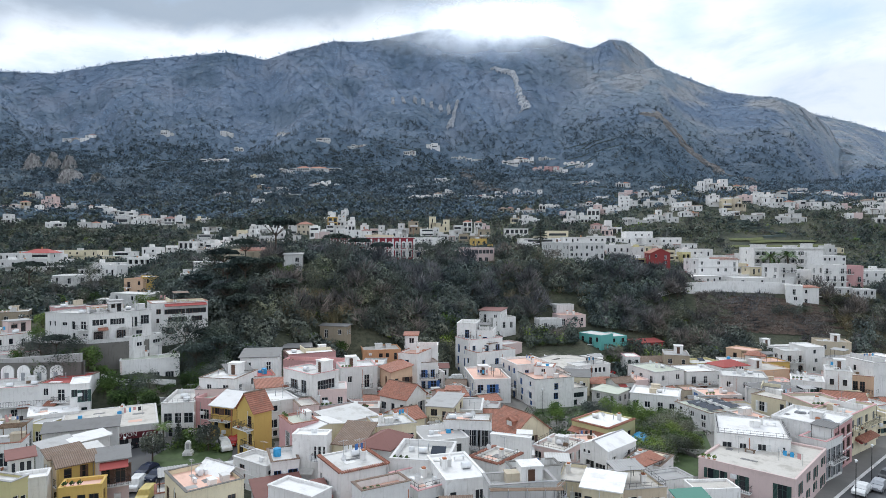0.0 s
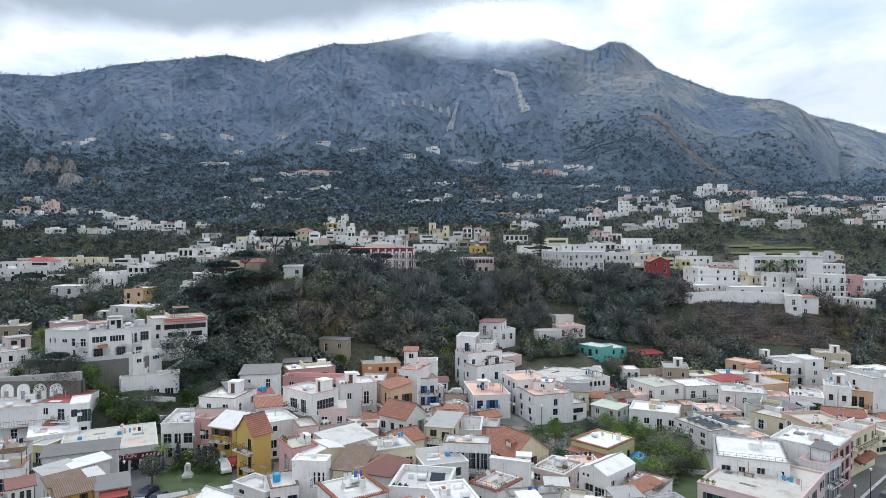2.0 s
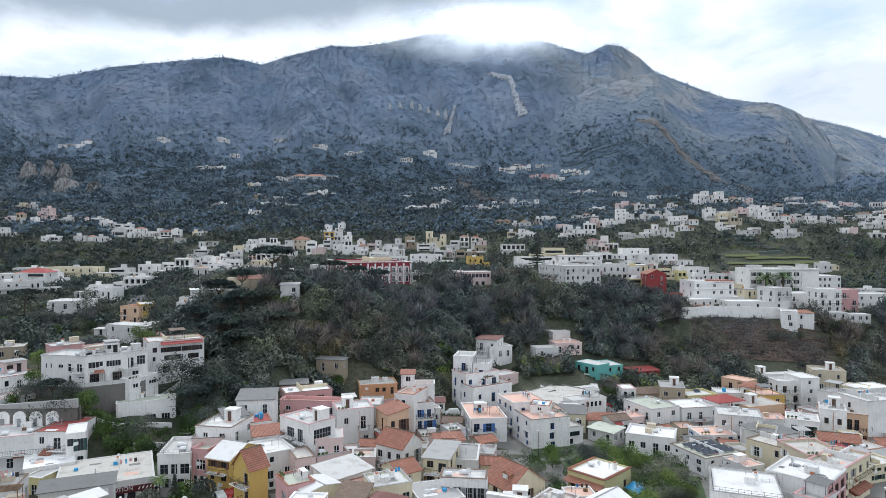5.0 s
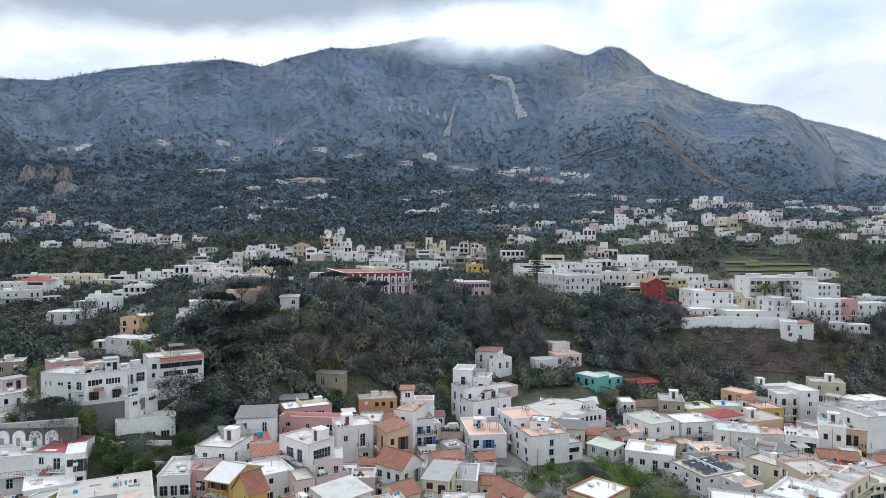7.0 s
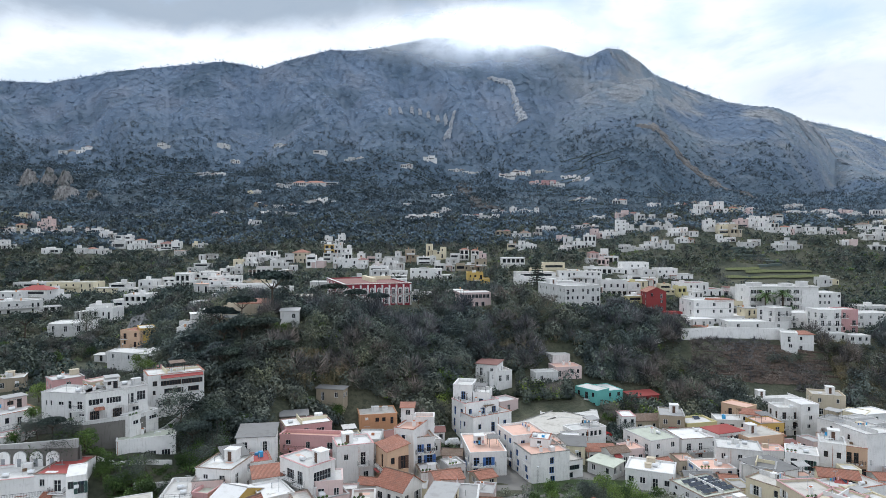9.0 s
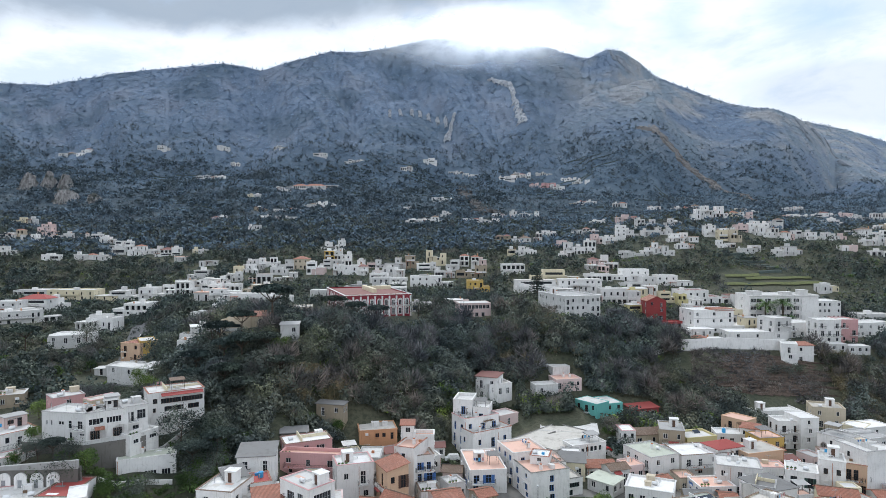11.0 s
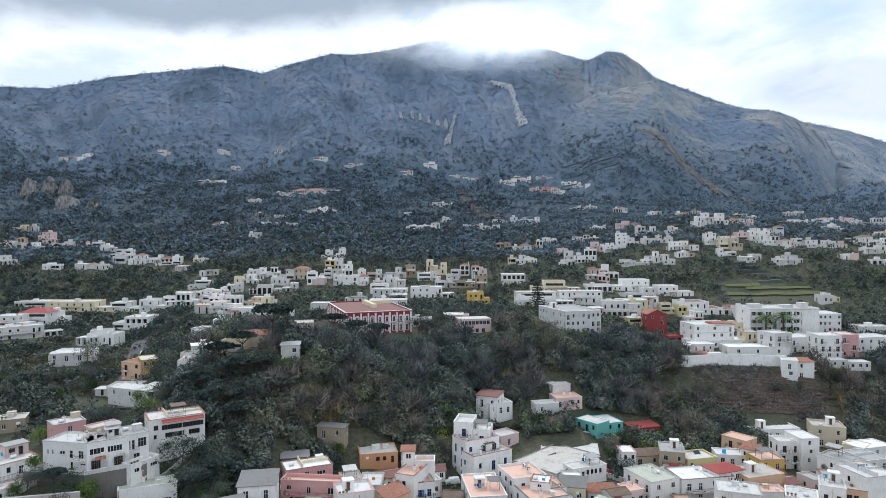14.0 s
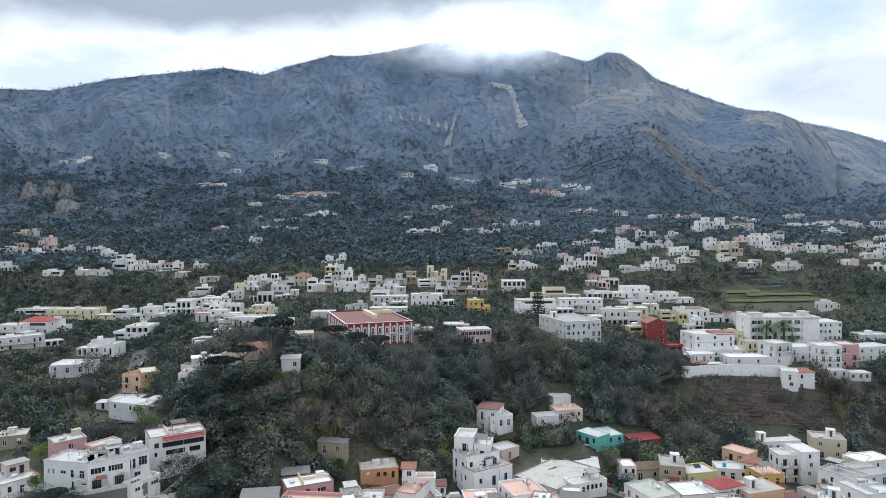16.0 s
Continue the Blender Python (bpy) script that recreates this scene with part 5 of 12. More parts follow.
house(-72.3, 110.0, -0.3, 3.4, 7.0, 3.9, -11, wall="lemon", roof="grey", floors=1, front=1, left=0, right=0, label="low pale yellow house with a patched roof", parapet=0.15)
house(-62.3, 98.0, -0.2, 10.5, 3.2, 5.8, 23, form="shed", ridge=0.8, wall="pale", roof="dark", floors=1, right=0, left=0, front=0, wf=((0.17, 0.22000000000000003, 0.42, 0.8), (0.24, 0.29, 0.42, 0.8), (0.34, 0.39, 0.42, 0.8), (0.4, 0.45, 0.42, 0.8), (0.46, 0.51, 0.42, 0.8), (0.56, 0.6100000000000001, 0.42, 0.8), (0.63, 0.68, 0.42, 0.8), (0.72, 0.77, 0.42, 0.8), (0.8, 0.8500000000000001, 0.42, 0.8)), join="brown", label="long house with a grey sheet roof and a row of windows", door=0.2, shutters=0)
house(-56.8, 90.0, 0.0, 4.5, 3.0, 5.7, 56, form="shed", ridge=0.5, wall="pale", roof="grey", floors=1, front=2, right=0, left=0, label="lean-to with a grey corrugated roof")
house(-54.5, 93.0, 0.0, 5.3, 2.6, 5.7, 54, form="shed", ridge=0.4, wall="pale", roof="white", floors=1, front=1, right=1, left=0, label="shed with a bright sheet roof among old roofs")
house(-47.5, 78.0, 0.0, 4.0, 1.9, 7.6, 41, form="shed", ridge=0.8, wall="yellow", roof="oldtile", floors=2, front=0, left=0, right=0, wf=((0.12, 0.34, 0.66, 0.96), (0.62, 0.74, 0.7, 0.97)), label="ochre yellow house with a tiled pent roof", join="brown", eaves=0.5)
house(-45.5, 74.5, 0.0, 4.6, 3.0, 6.0, 17, wall="yellow", roof="pink", floors=2, front=3, right=1, left=0, label="ochre yellow terrace storey below a pent roof", fill=('pots',), join="brown", parapet=0.5)
house(-43.8, 80.0, 0.0, 3.5, 3.2, 7.6, 28, form="shed", ridge=0.7, wall="rose", roof="dark", floors=2, front=0, right=0, left=0, wf=((0.1, 0.4, 0.6, 0.92), (0.55, 0.9, 0.6, 0.92)), label="rose house with a dark roof and a red awning", join="brown", awn=((0.05, 0.98, 0.97, 1.3, 'redsheet'),), balcony=1.0)
house(-51.8, 83.0, 0.0, 4.2, 2.6, 6.8, 47, form="shed", ridge=0.7, wall="beige", roof="oldtile", floors=2, front=2, right=0, label="old house with patched weathered roofs", fill=())
house(-51.0, 85.5, 0.0, 4.5, 3.0, 6.4, 46, form="shed", ridge=0.3, wall="beige", roof="pale", floors=2, front=0, right=0, left=0, label="old house with a torn and patched sheet roof")
house(-50.6, 74.0, 0.0, 3.5, 3.0, 7.1, 24, wall="white", roof="white", floors=2, front=0, right=0, wf=((0.15, 0.85, 0.3, 0.55),), label="white house with a glazed roof room", fill=('aircon',), balcony=1.0, parapet=0.5)
house(-53.8, 78.0, 0.0, 2.7, 2.4, 8.5, 37, form="shed", ridge=0.5, wall="white", roof="maroon", floors=3, front=0, right=0, left=0, wf=((0.1, 0.28, 0.8, 0.95), (0.42, 0.64, 0.8, 0.95), (0.68, 0.92, 0.8, 0.95)), label="white roof room under a red-brown roof", join="white", shutters=0)
house(-51.7, 70.0, 0.0, 4.8, 2.0, 9.1, -16, wall="lemon", roof="pale", floors=2, front=2, label="lemon house beside a white one", fill=('pots',), parapet=0.3)
house(-65.7, 90.0, 0.0, 4.7, 4.0, 6.0, 19, wall="white", roof="grey", floors=2, front=3, label="white house with cluttered grey roof terraces", fill=('tank', 'box', 'box', 'crate', 'pergola'), parapet=0.4)
house(-73.7, 101.0, 0.0, 5.5, 5.0, 5.0, 16, wall="pale", roof="grey", floors=1, front=3, label="low grey house with a cluttered roof", fill=('box', 'tank', 'crate'), parapet=0.3)
house(-34.9, 79.0, 0.0, 8.6, 6.8, 6.2, -51, wall="cream", roof="pink", floors=2, front=3, left=0, right=2, label="cream corner house with a sunken red roof terrace", fill=('tank', 'box', 'aerial'), join="brown", parapet=0.6)
house(-31.5, 81.0, 0.0, 5.1, 3.0, 6.3, -32, form="gable", ridge=0.9, wall="white", roof="white", floors=2, front=0, label="white roof room with a sloping white roof")
house(-50.9, 114.0, -0.6, 5.7, 10.3, 6.2, 8, wall="white", roof="pale", floors=2, front=3, left=3, right=0, join="grey", wf=((0.07, 0.32, 0.5, 0.8), (0.4, 0.6, 0.5, 0.8), (0.68, 0.96, 0.5, 0.8), (0.2, 0.34, 0, 0.38), (0.6, 0.8, 0, 0.36)), label="white two-storey house with tall triple windows", fill=('aircon', 'tank'), door=0.8, balcony=0.0, parapet=0.6)
house(-45.6, 116.0, -0.6, 3.4, 8.0, 6.7, -14, wall="pink", roof="green", floors=2, front=1, right=0, left=0, wf=((0.3, 0.85, 0.52, 0.8), (0.12, 0.36, 0, 0.36), (0.5, 0.75, 0, 0.36)), label="narrow deep pink house beside a white one", parapet=0.7)
house(-41.2, 112.0, -0.4, 4.9, 9.0, 6.9, -22, form="gable", ridge=1.7, wall="yellow", roof="white", floors=3, front=2, right=3, left=1, join="brown", label="ochre house with a white pitched roof and arched doors")
house(-33.9, 104.0, -0.2, 4.7, 3.4, 8.4, -40, form="gablefront", ridge=2.6, wall="yellow", roof="tile", floors=3, front=2, right=0, left=0, join="brown", balcony=1.0, door=1.0, label="tall narrow ochre house with a steep red roof and balconies", shutters=0, eaves=0.3)
house(-31.6, 113.0, -0.5, 5.9, 8.0, 6.8, 33, wall="white", roof="white", floors=3, front=2, left=2, label="white three-storey house with a plain flat roof", parapet=0.4)
house(-46.7, 119.0, -0.5, 5.6, 7.0, 7.5, 9, wall="rose", roof="pale", floors=2, front=2, label="low rose house with a terrace roof", fill=('tank', 'chimney'), parapet=0.5)
house(-47.1, 122.0, -1.0, 7.5, 9.0, 9.7, -11, wall="white", roof="pale", floors=3, front=2, label="white house with a pale roof terrace", fill=('stair',), parapet=0.4)
house(-44.0, 137.0, 0.0, 8.0, 8.0, 10.1, 9, form="shed", ridge=0.6, wall="white", roof="dark", floors=3, front=2, label="white house with a dark sheet roof")
house(-43.1, 127.0, -1.0, 4.5, 6.0, 10.1, 29, form="shed", ridge=0.5, wall="white", roof="dark", floors=2, front=2, label="small white house with a grey sheet roof")
house(-38.2, 128.0, -1.0, 4.1, 6.0, 8.7, 23, wall="white", roof="redsheet", floors=3, front=1, label="white house with red-edged roof", fill=('bluetank',), parapet=0.2)
house(-35.6, 121.0, -1.0, 6.4, 5.0, 8.2, 21, form="shed", ridge=0.7, wall="white", roof="tile", floors=2, front=3, label="white house with a red tiled porch roof", join="brown")
house(-31.3, 124.0, -1.0, 9.3, 6.2, 11.3, -42, wall="white", roof="pale", floors=3, front=0, wf=((0.25, 0.5, 0.72, 0.88), (0.62, 0.8, 0.68, 0.9), (0.3, 0.42, 0.4, 0.58), (0.65, 0.78, 0.4, 0.6)), right=0, wr=((0.2, 0.85, 0.66, 0.9), (0.3, 0.5, 0.36, 0.58), (0.55, 0.7, 0.36, 0.58)), left=0, join="grey", label="white house with a corner balcony and a pale roof", balcony=0.8, door=0.6, parapet=0.25)
house(-23.5, 119.0, -1.0, 5.3, 6.0, 8.3, 10, wall="rose", roof="pale", floors=2, front=2, label="pale pink house with an arched white window surround", parapet=0.2)
house(-22.5, 139.0, -1.5, 8.2, 7.0, 8.5, 18, wall="white", roof="white", floors=2, front=2, label="white house with a roof terrace and a stair room", fill=('stair', 'pots'), parapet=0.5)
house(-18.8, 146.0, -1.5, 5.2, 8.0, 8.0, 0, wall="pale", roof="pale", floors=2, front=1, label="pale house with a flat roof above a tiled porch", parapet=0.3)
house(-14.3, 143.0, -1.5, 6.8, 5.0, 8.4, -63, form="shed", ridge=1.2, wall="peach", roof="tile", floors=2, front=1, label="peach house part with a tiled roof and arches", join="brown")
house(-37.2, 152.0, 2.0, 11.6, 7.0, 5.8, 24, wall="pink", roof="white", floors=3, front=0, right=0, wf=((0.4, 0.5, 0.62, 0.88), (0.66, 0.84, 0.66, 0.84), (0.14, 0.22, 0.66, 0.8), (0.2, 0.3, 0.3, 0.5), (0.6, 0.7, 0.3, 0.5)), shutters=0, left=1, label="pink house with a white roof and a wide roof terrace", balcony=0.0, door=0.5, sink=4.7, parapet=0.2)
house(-37.4, 148.0, 2.0, 14.3, 4.0, 4.7, -7, wall="pink", roof="pink", floors=2, front=3, label="pink lower storey with a balustraded terrace", fill=('pots',), sink=5.4, parapet=0.9)
house(-21.4, 169.0, 3.0, 10.2, 8.0, 2.8, 12, wall="orange", roof="sand", floors=1, front=0, right=0, fill=('vent',), shutters=0, wf=((0.42, 0.52, 0.35, 0.75), (0.6, 0.69, 0.35, 0.75), (0.82, 0.9, 0.1, 0.75)), left=1, join="brown", label="orange house with a sandy flat roof", sink=4.1, parapet=0.3)
house(-10.4, 146.0, -1.5, 4.9, 9.0, 10.6, -21, wall="white", roof="pink", floors=3, front=1, left=2, right=0, join="blue", label="tall white house with blue shutters and a salmon roof", door=0.1, shutters=0.0, parapet=0.5)
house(-5.9, 146.0, -1.5, 4.9, 8.0, 7.8, 15, wall="white", roof="pink", floors=3, front=2, right=1, left=0, join="blue", label="white house wing with long balconies and blue doors", balcony=1.0, door=1.0, sink=3.0, parapet=0.9)
house(-9.2, 152.0, 2.0, 3.1, 3.0, 10.6, -0, form="shed", ridge=0.5, wall="white", roof="tile", floors=4, front=1, label="white roof room with a tiled roof", sink=6.5)
house(-6.0, 152.0, 2.0, 4.8, 4.0, 7.5, -0, wall="white", roof="pink", floors=3, front=1, label="white upper terrace with high parapets", sink=6.6, parapet=0.9)
house(7.3, 149.0, -3.5, 8.9, 14.7, 5.8, 7, wall="white", roof="pink", floors=2, front=3, left=4, right=0, join="blue", label="white house with blue doors and a salmon flat roof", balcony=0.9, door=0.55, parapet=0.45)
house(15.0, 163.0, -3.5, 9.9, 9.0, 8.2, -72, wall="white", roof="pink", floors=3, front=3, right=2, left=0, join="blue", label="tall white terraced house with a salmon roof", fill=('chimney', 'chimney'), balcony=0.8, parapet=0.5)
house(18.1, 154.0, -3.5, 9.8, 10.0, 6.6, -72, wall="white", roof="pink", floors=3, front=2, right=1, left=0, join="blue", label="white house wing with tall chimneys and outside stairs", fill=('chimney', 'chimney'), parapet=0.5)
house(26.0, 152.0, -3.4, 4.9, 8.0, 6.1, 10, wall="white", roof="pink", floors=2, front=1, right=1, left=0, label="white house wing with a salmon terrace", fill=('chimney',), parapet=0.7)
house(21.9, 152.0, 0.0, 4.6, 5.0, 5.1, -17, wall="white", roof="white", floors=3, front=1, right=0, left=0, label="white roof pavilion with a bright flat roof", sink=4.9, parapet=0.15)
house(23.7, 146.0, -3.4, 11.3, 7.0, 3.7, 21, wall="white", roof="sand", floors=2, front=2, left=3, right=1, wf=((0.28, 0.92, 0.52, 0.82), (0.14, 0.42, 0.04, 0.38), (0.48, 0.76, 0.04, 0.38)), label="white house with broad dark glazed windows and a worn roof terrace", join="green", door=0.1, parapet=0.4)
house(3.9, 178.0, -2.0, 5.4, 8.0, 13.4, -12, wall="white", roof="pale", floors=4, front=1, right=2, left=0, label="tall white stepped house at the foot of the hill", join="blue", balcony=1.0, door=0.8, parapet=0.9)
house(9.4, 177.0, -2.0, 4.6, 7.0, 11.4, -12, wall="white", roof="white", floors=4, front=1, right=2, left=0, label="white terraced wing of a tall house with a canopy", join="blue", balcony=1.0, door=1.0, fill=("canopy", "pots"), parapet=0.9)
house(6.9, 172.0, -2.5, 11.2, 7.0, 10.0, 29, wall="white", roof="pale", floors=3, front=3, label="white house wing with stacked roof terraces and blue doors", join="blue", door=0.7, fill=('pots', 'pergola'), parapet=0.8)
house(9.1, 168.0, -3.0, 12.7, 6.0, 7.7, 31, wall="white", roof="pale", floors=2, front=3, label="white lower wing with a planted terrace", fill=('pots', 'chimney', 'pergola'), join="blue", parapet=0.9)
house(18.3, 190.0, -2.2, 7.2, 6.0, 5.9, 34, wall="rose", roof="pale", floors=2, front=1, label="pale house with a low terrace roof", parapet=0.4)
house(20.6, 178.0, -2.2, 14.8, 21.3, 3.0, -45, wall="pale", roof="sand", floors=1, front=6, right=0, left=1, label="low school building with a sandy flat roof", door=0.0, parapet=0.2)
house(29.8, 186.0, -2.3, 16.9, 10.0, 3.0, -10, wall="pale", roof="pale", floors=1, front=0, label="raised flat roof block of the school building", parapet=0.2)
house(35.8, 169.0, -1.4, 10.7, 5.0, 3.0, 21, wall="white", roof="pale", floors=1, front=8, right=1, left=0, label="white annex with a strip of small windows", door=0.0, parapet=0.3)
house(49.5, 199.0, -0.5, 9.7, 9.0, 5.3, 18, wall="teal", roof="pale", floors=2, front=3, left=0, right=2, join="brown", label="turquoise house with a pale flat roof", shutters=0, parapet=0.15)
house(43.7, 203.0, -0.5, 8.7, 6.0, 6.3, -52, wall="teal", roof="pale", floors=2, front=3, right=0, left=1, join="brown", label="turquoise house wing with a long balcony", balcony=1, door=0.8, shutters=0, parapet=0.1)
house(62.3, 203.0, -1.2, 9.8, 5.0, 3.5, 17, form="shed", ridge=0.5, wall="red", roof="redsheet", floors=1, front=4, label="low dark red house with a red roof", join="brown")
house(56.9, 185.0, -3.8, 8.8, 6.0, 3.5, 7, form="gable", ridge=1.2, wall="beige", roof="oldtile", floors=1, front=2, label="low house with a brown pitched roof")
house(52.7, 182.0, -1.3, 4.1, 6.0, 3.0, -0, wall="white", roof="white", floors=1, front=2, label="small white house with a flat roof", sink=3.7, parapet=0.2)
house(-12.2, 122.0, -2.0, 6.6, 6.1, 7.9, -36, form="gable", ridge=2.2, wall="white", roof="tile", floors=2, front=3, right=2, left=0, label="white house with a red tiled pitched roof", join="grey")
house(-22.5, 116.0, -1.0, 6.4, 6.0, 5.6, 30, wall="rose", roof="pale", floors=2, front=2, label="rose house with a cluttered flat roof", fill=('pots', 'tank'), parapet=0.5)
house(-25.2, 111.0, -1.0, 3.5, 6.0, 7.1, 26, wall="rose", roof="sand", floors=2, front=1, label="low rose house with a sandy roof", parapet=0.3)
house(-17.5, 104.0, -1.0, 8.1, 6.0, 6.3, 44, form="shed", ridge=0.9, wall="white", roof="pale", floors=2, front=2, label="white house with a stepped outside stair", right=1)
house(-14.7, 101.0, -1.0, 5.6, 4.0, 5.0, 37, wall="rose", roof="pink", floors=1, front=2, label="rose terrace with washing hung out", fill=('pots',), parapet=0.7)
house(-25.7, 99.0, -0.5, 5.7, 4.2, 8.4, -57, wall="pink", roof="green", floors=2, front=0, right=0, left=0, wf=((0.15, 0.42, 0.1, 0.36), (0.55, 0.9, 0.1, 0.36), (0.45, 0.85, 0.55, 0.86)), label="pink house with white window surrounds and a greenish roof", join="white", shutters=0, parapet=0.3)
house(-22.9, 97.0, -0.6, 4.7, 5.9, 8.0, -47, form="gable", ridge=0.5, wall="cream", roof="white", floors=2, front=1, right=0, left=0, label="cream house with a shallow bright white roof", eaves=0.25)
house(-21.5, 90.0, -0.6, 5.0, 2.6, 8.4, -6, wall="white", roof="white", floors=2, front=2, right=0, left=0, wf=((0.62, 0.7, 0.62, 0.84), (0.74, 0.84, 0.62, 0.84), (0.88, 0.96, 0.62, 0.84)), label="small white house with a white roof terrace", fill=('aircon',), parapet=0.3)
house(-15.8, 91.0, -0.6, 4.3, 6.0, 6.9, -13, form="shed", ridge=1.6, wall="cream", roof="oldtile", floors=2, front=2, label="house with a weathered brown tiled roof")
house(-12.0, 89.0, -0.8, 5.0, 7.0, 7.5, -22, form="hip", ridge=1.5, wall="white", roof="maroon", floors=2, front=3, right=2, label="white house with a dark red hipped roof", join="brown")
house(-10.0, 96.0, -0.8, 6.3, 6.0, 7.8, 22, wall="cream", roof="pale", floors=2, front=3, label="cream house with a pale roof and arched doors", fill=('chimney',), parapet=0.3)
house(-6.8, 108.0, -1.0, 4.3, 6.0, 5.8, 34, form="gable", ridge=1.3, wall="cream", roof="tile", floors=2, front=1, right=1, label="cream house with a red tiled gable roof")
house(-2.9, 113.0, -1.5, 4.7, 9.0, 7.5, -14, form="shed", ridge=0.3, wall="cream", roof="grey", floors=3, front=2, label="cream house with a grey sheet roof and a brown porch", join="brown")
house(-0.4, 118.0, -1.5, 7.6, 9.0, 5.4, -6, wall="pale", roof="grey", floors=2, front=1, label="long grey flat-roofed house", parapet=0.15)
house(-0.5, 130.0, -2.0, 6.0, 6.0, 5.2, 18, form="gable", ridge=1.0, wall="rose", roof="tile", floors=1, front=1, label="low house with a red tiled roof")
house(-4.0, 140.0, -2.0, 4.3, 6.0, 2.9, 14, wall="white", roof="white", floors=1, front=1, label="low white house beside a street", parapet=0.3)
house(0.1, 101.0, -1.0, 7.5, 4.2, 7.7, -7, wall="white", roof="pale", floors=2, front=4, right=1, left=0, label="white house with a dark glazed roof veranda", join="grey", door=0.8, balcony=0.2, fill=('aircon',), parapet=0.3)
house(-2.7, 95.0, -1.0, 7.1, 8.0, 6.3, 18, wall="pale", roof="grey", floors=2, front=2, label="grey flat-roofed house with rusted sheets", fill=('aerial',), parapet=0.1)
house(7.8, 112.0, -2.0, 7.0, 8.4, 4.7, -56, form="gable", ridge=3.0, wall="cream", roof="tile", floors=2, front=3, right=1, left=0, label="cream house with a red tiled roof and a small dormer", join="brown", fill=('dormer',))
house(7.3, 97.0, -1.5, 6.2, 1.0, 7.4, -21, wall="white", roof="white", floors=1, front=0, right=0, left=0, label="long white garden wall by houses", parapet=0.1)
house(14.5, 102.0, -2.5, 5.7, 7.1, 4.8, -38, wall="rose", roof="sand", floors=2, front=3, right=2, label="rose house with a sandy roof terrace and tiled edge", fill=('tank', 'dish'), parapet=0.35)
house(8.5, 99.0, -2.0, 5.7, 7.0, 3.8, -8, wall="pale", roof="grey", floors=2, front=2, label="pale house with a grey terrace and low walls", fill=('stair',), parapet=0.4)
house(3.8, 88.0, -1.5, 4.8, 6.0, 6.7, -40, wall="white", roof="sand", floors=2, front=2, left=1, label="white house with arched windows and a tiled cornice", band="tile", arches=((0.8, 1.2, 1.9, 3.2), (3.4, 1.2, 4.5, 3.2)), parapet=0.4)
house(21.3, 98.0, -3.0, 5.0, 8.0, 7.0, -47, form="gablefront", ridge=1.1, wall="white", roof="white", floors=2, front=0, right=2, left=1, wf=((0.2, 0.5, 0.55, 0.72), (0.55, 0.9, 0.4, 0.7), (0.1, 0.2, 0.85, 0.93), (0.26, 0.36, 0.85, 0.93)), label="white house with a broad white gable roof", eaves=0.1)
house(27.3, 95.0, -3.0, 5.4, 6.0, 5.1, -38, wall="white", roof="pale", floors=2, front=2, right=2, label="white wing with a roof terrace and washing lines", fill=('chimney',), parapet=0.7)
house(25.7, 88.0, -3.0, 9.1, 2.0, 6.2, 40, form="shed", ridge=0.5, wall="white", roof="tile", floors=2, front=4, label="glazed porch under a red tiled roof", door=1.0, join="brown")
house(24.1, 118.0, -2.6, 7.8, 9.3, 4.4, -46, wall="lemon", roof="white", floors=1, front=3, right=2, left=0, band="tile", label="low yellow bungalow with a white roof and tiled eaves", join="brown", awn=((0, 1, 0.82, 1.5, 'tile'),), shutters=0, fill=('vent',), parapet=0.3)
house(42.6, 144.0, -3.5, 10.5, 8.2, 4.0, -24, wall="white", roof="white", floors=1, front=4, right=0, left=2, label="white bungalow with a bright flat roof", fill=('tank',), parapet=0.35)
house(49.1, 168.0, -3.5, 11.1, 8.9, 5.7, -69, wall="white", roof="green", floors=2, front=3, right=2, left=0, label="white two-storey house with a greenish roof terrace", fill=('chimney',), parapet=0.3)
house(36.1, 153.0, -3.5, 6.9, 5.0, 2.9, -46, form="shed", ridge=0.4, wall="pale", roof="green", floors=1, front=2, label="low house with a pale green roof")
house(37.7, 160.0, -4.3, 7.9, 6.0, 3.5, -0, form="hip", ridge=1.2, wall="white", roof="tile", floors=1, front=3, label="small garden house with a red hipped roof")
house(-20.0, 72.0, 0.0, 6.7, 3.2, 7.5, -31, wall="white", roof="white", floors=2, front=4, right=2, label="white house with a ribbed white roof", door=0.8, parapet=0.4)
house(-30.6, 92.0, -0.2, 7.2, 4.0, 3.9, -35, wall="white", roof="pale", floors=3, front=2, right=2, left=1, label="white corner house with a pale roof and brown window frames", join="brown", fill=('aerial', 'aircon'), parapet=0.5)
house(-23.7, 87.0, -0.2, 3.8, 6.0, 4.7, 21, wall="white", roof="pale", floors=2, front=2, label="white house with a roof terrace and blue tank", fill=('bluetank',), join="blue", parapet=0.6)
house(-12.6, 77.5, -0.5, 6.6, 7.6, 7.4, 32, wall="white", roof="pale", floors=2, front=2, left=3, right=1, label="white house with a wide pale roof and a tiled cornice", band="tile", wf=((0.4, 0.56, 0.42, 0.78),), wl=((0.08, 0.16, 0.38, 0.76), (0.3, 0.42, 0.4, 0.72)), join="grey", fill=('chimney', 'dish', 'aerial'), parapet=0.25)
house(-9.0, 70.0, -0.5, 6.0, 3.0, 7.6, 30, wall="white", roof="pink", floors=1, front=1, left=2, label="white terrace with a curved wall and potted plants", fill=('pots',), parapet=0.8)
house(-6.9, 82.0, -0.5, 7.5, 8.0, 7.2, -10, wall="white", roof="pale", floors=2, front=4, left=1, label="white house with balconies and a plant-filled roof terrace", fill=('pots', 'tank', 'solar', 'pots'), balcony=1.0, door=0.8, join="brown", parapet=0.7)
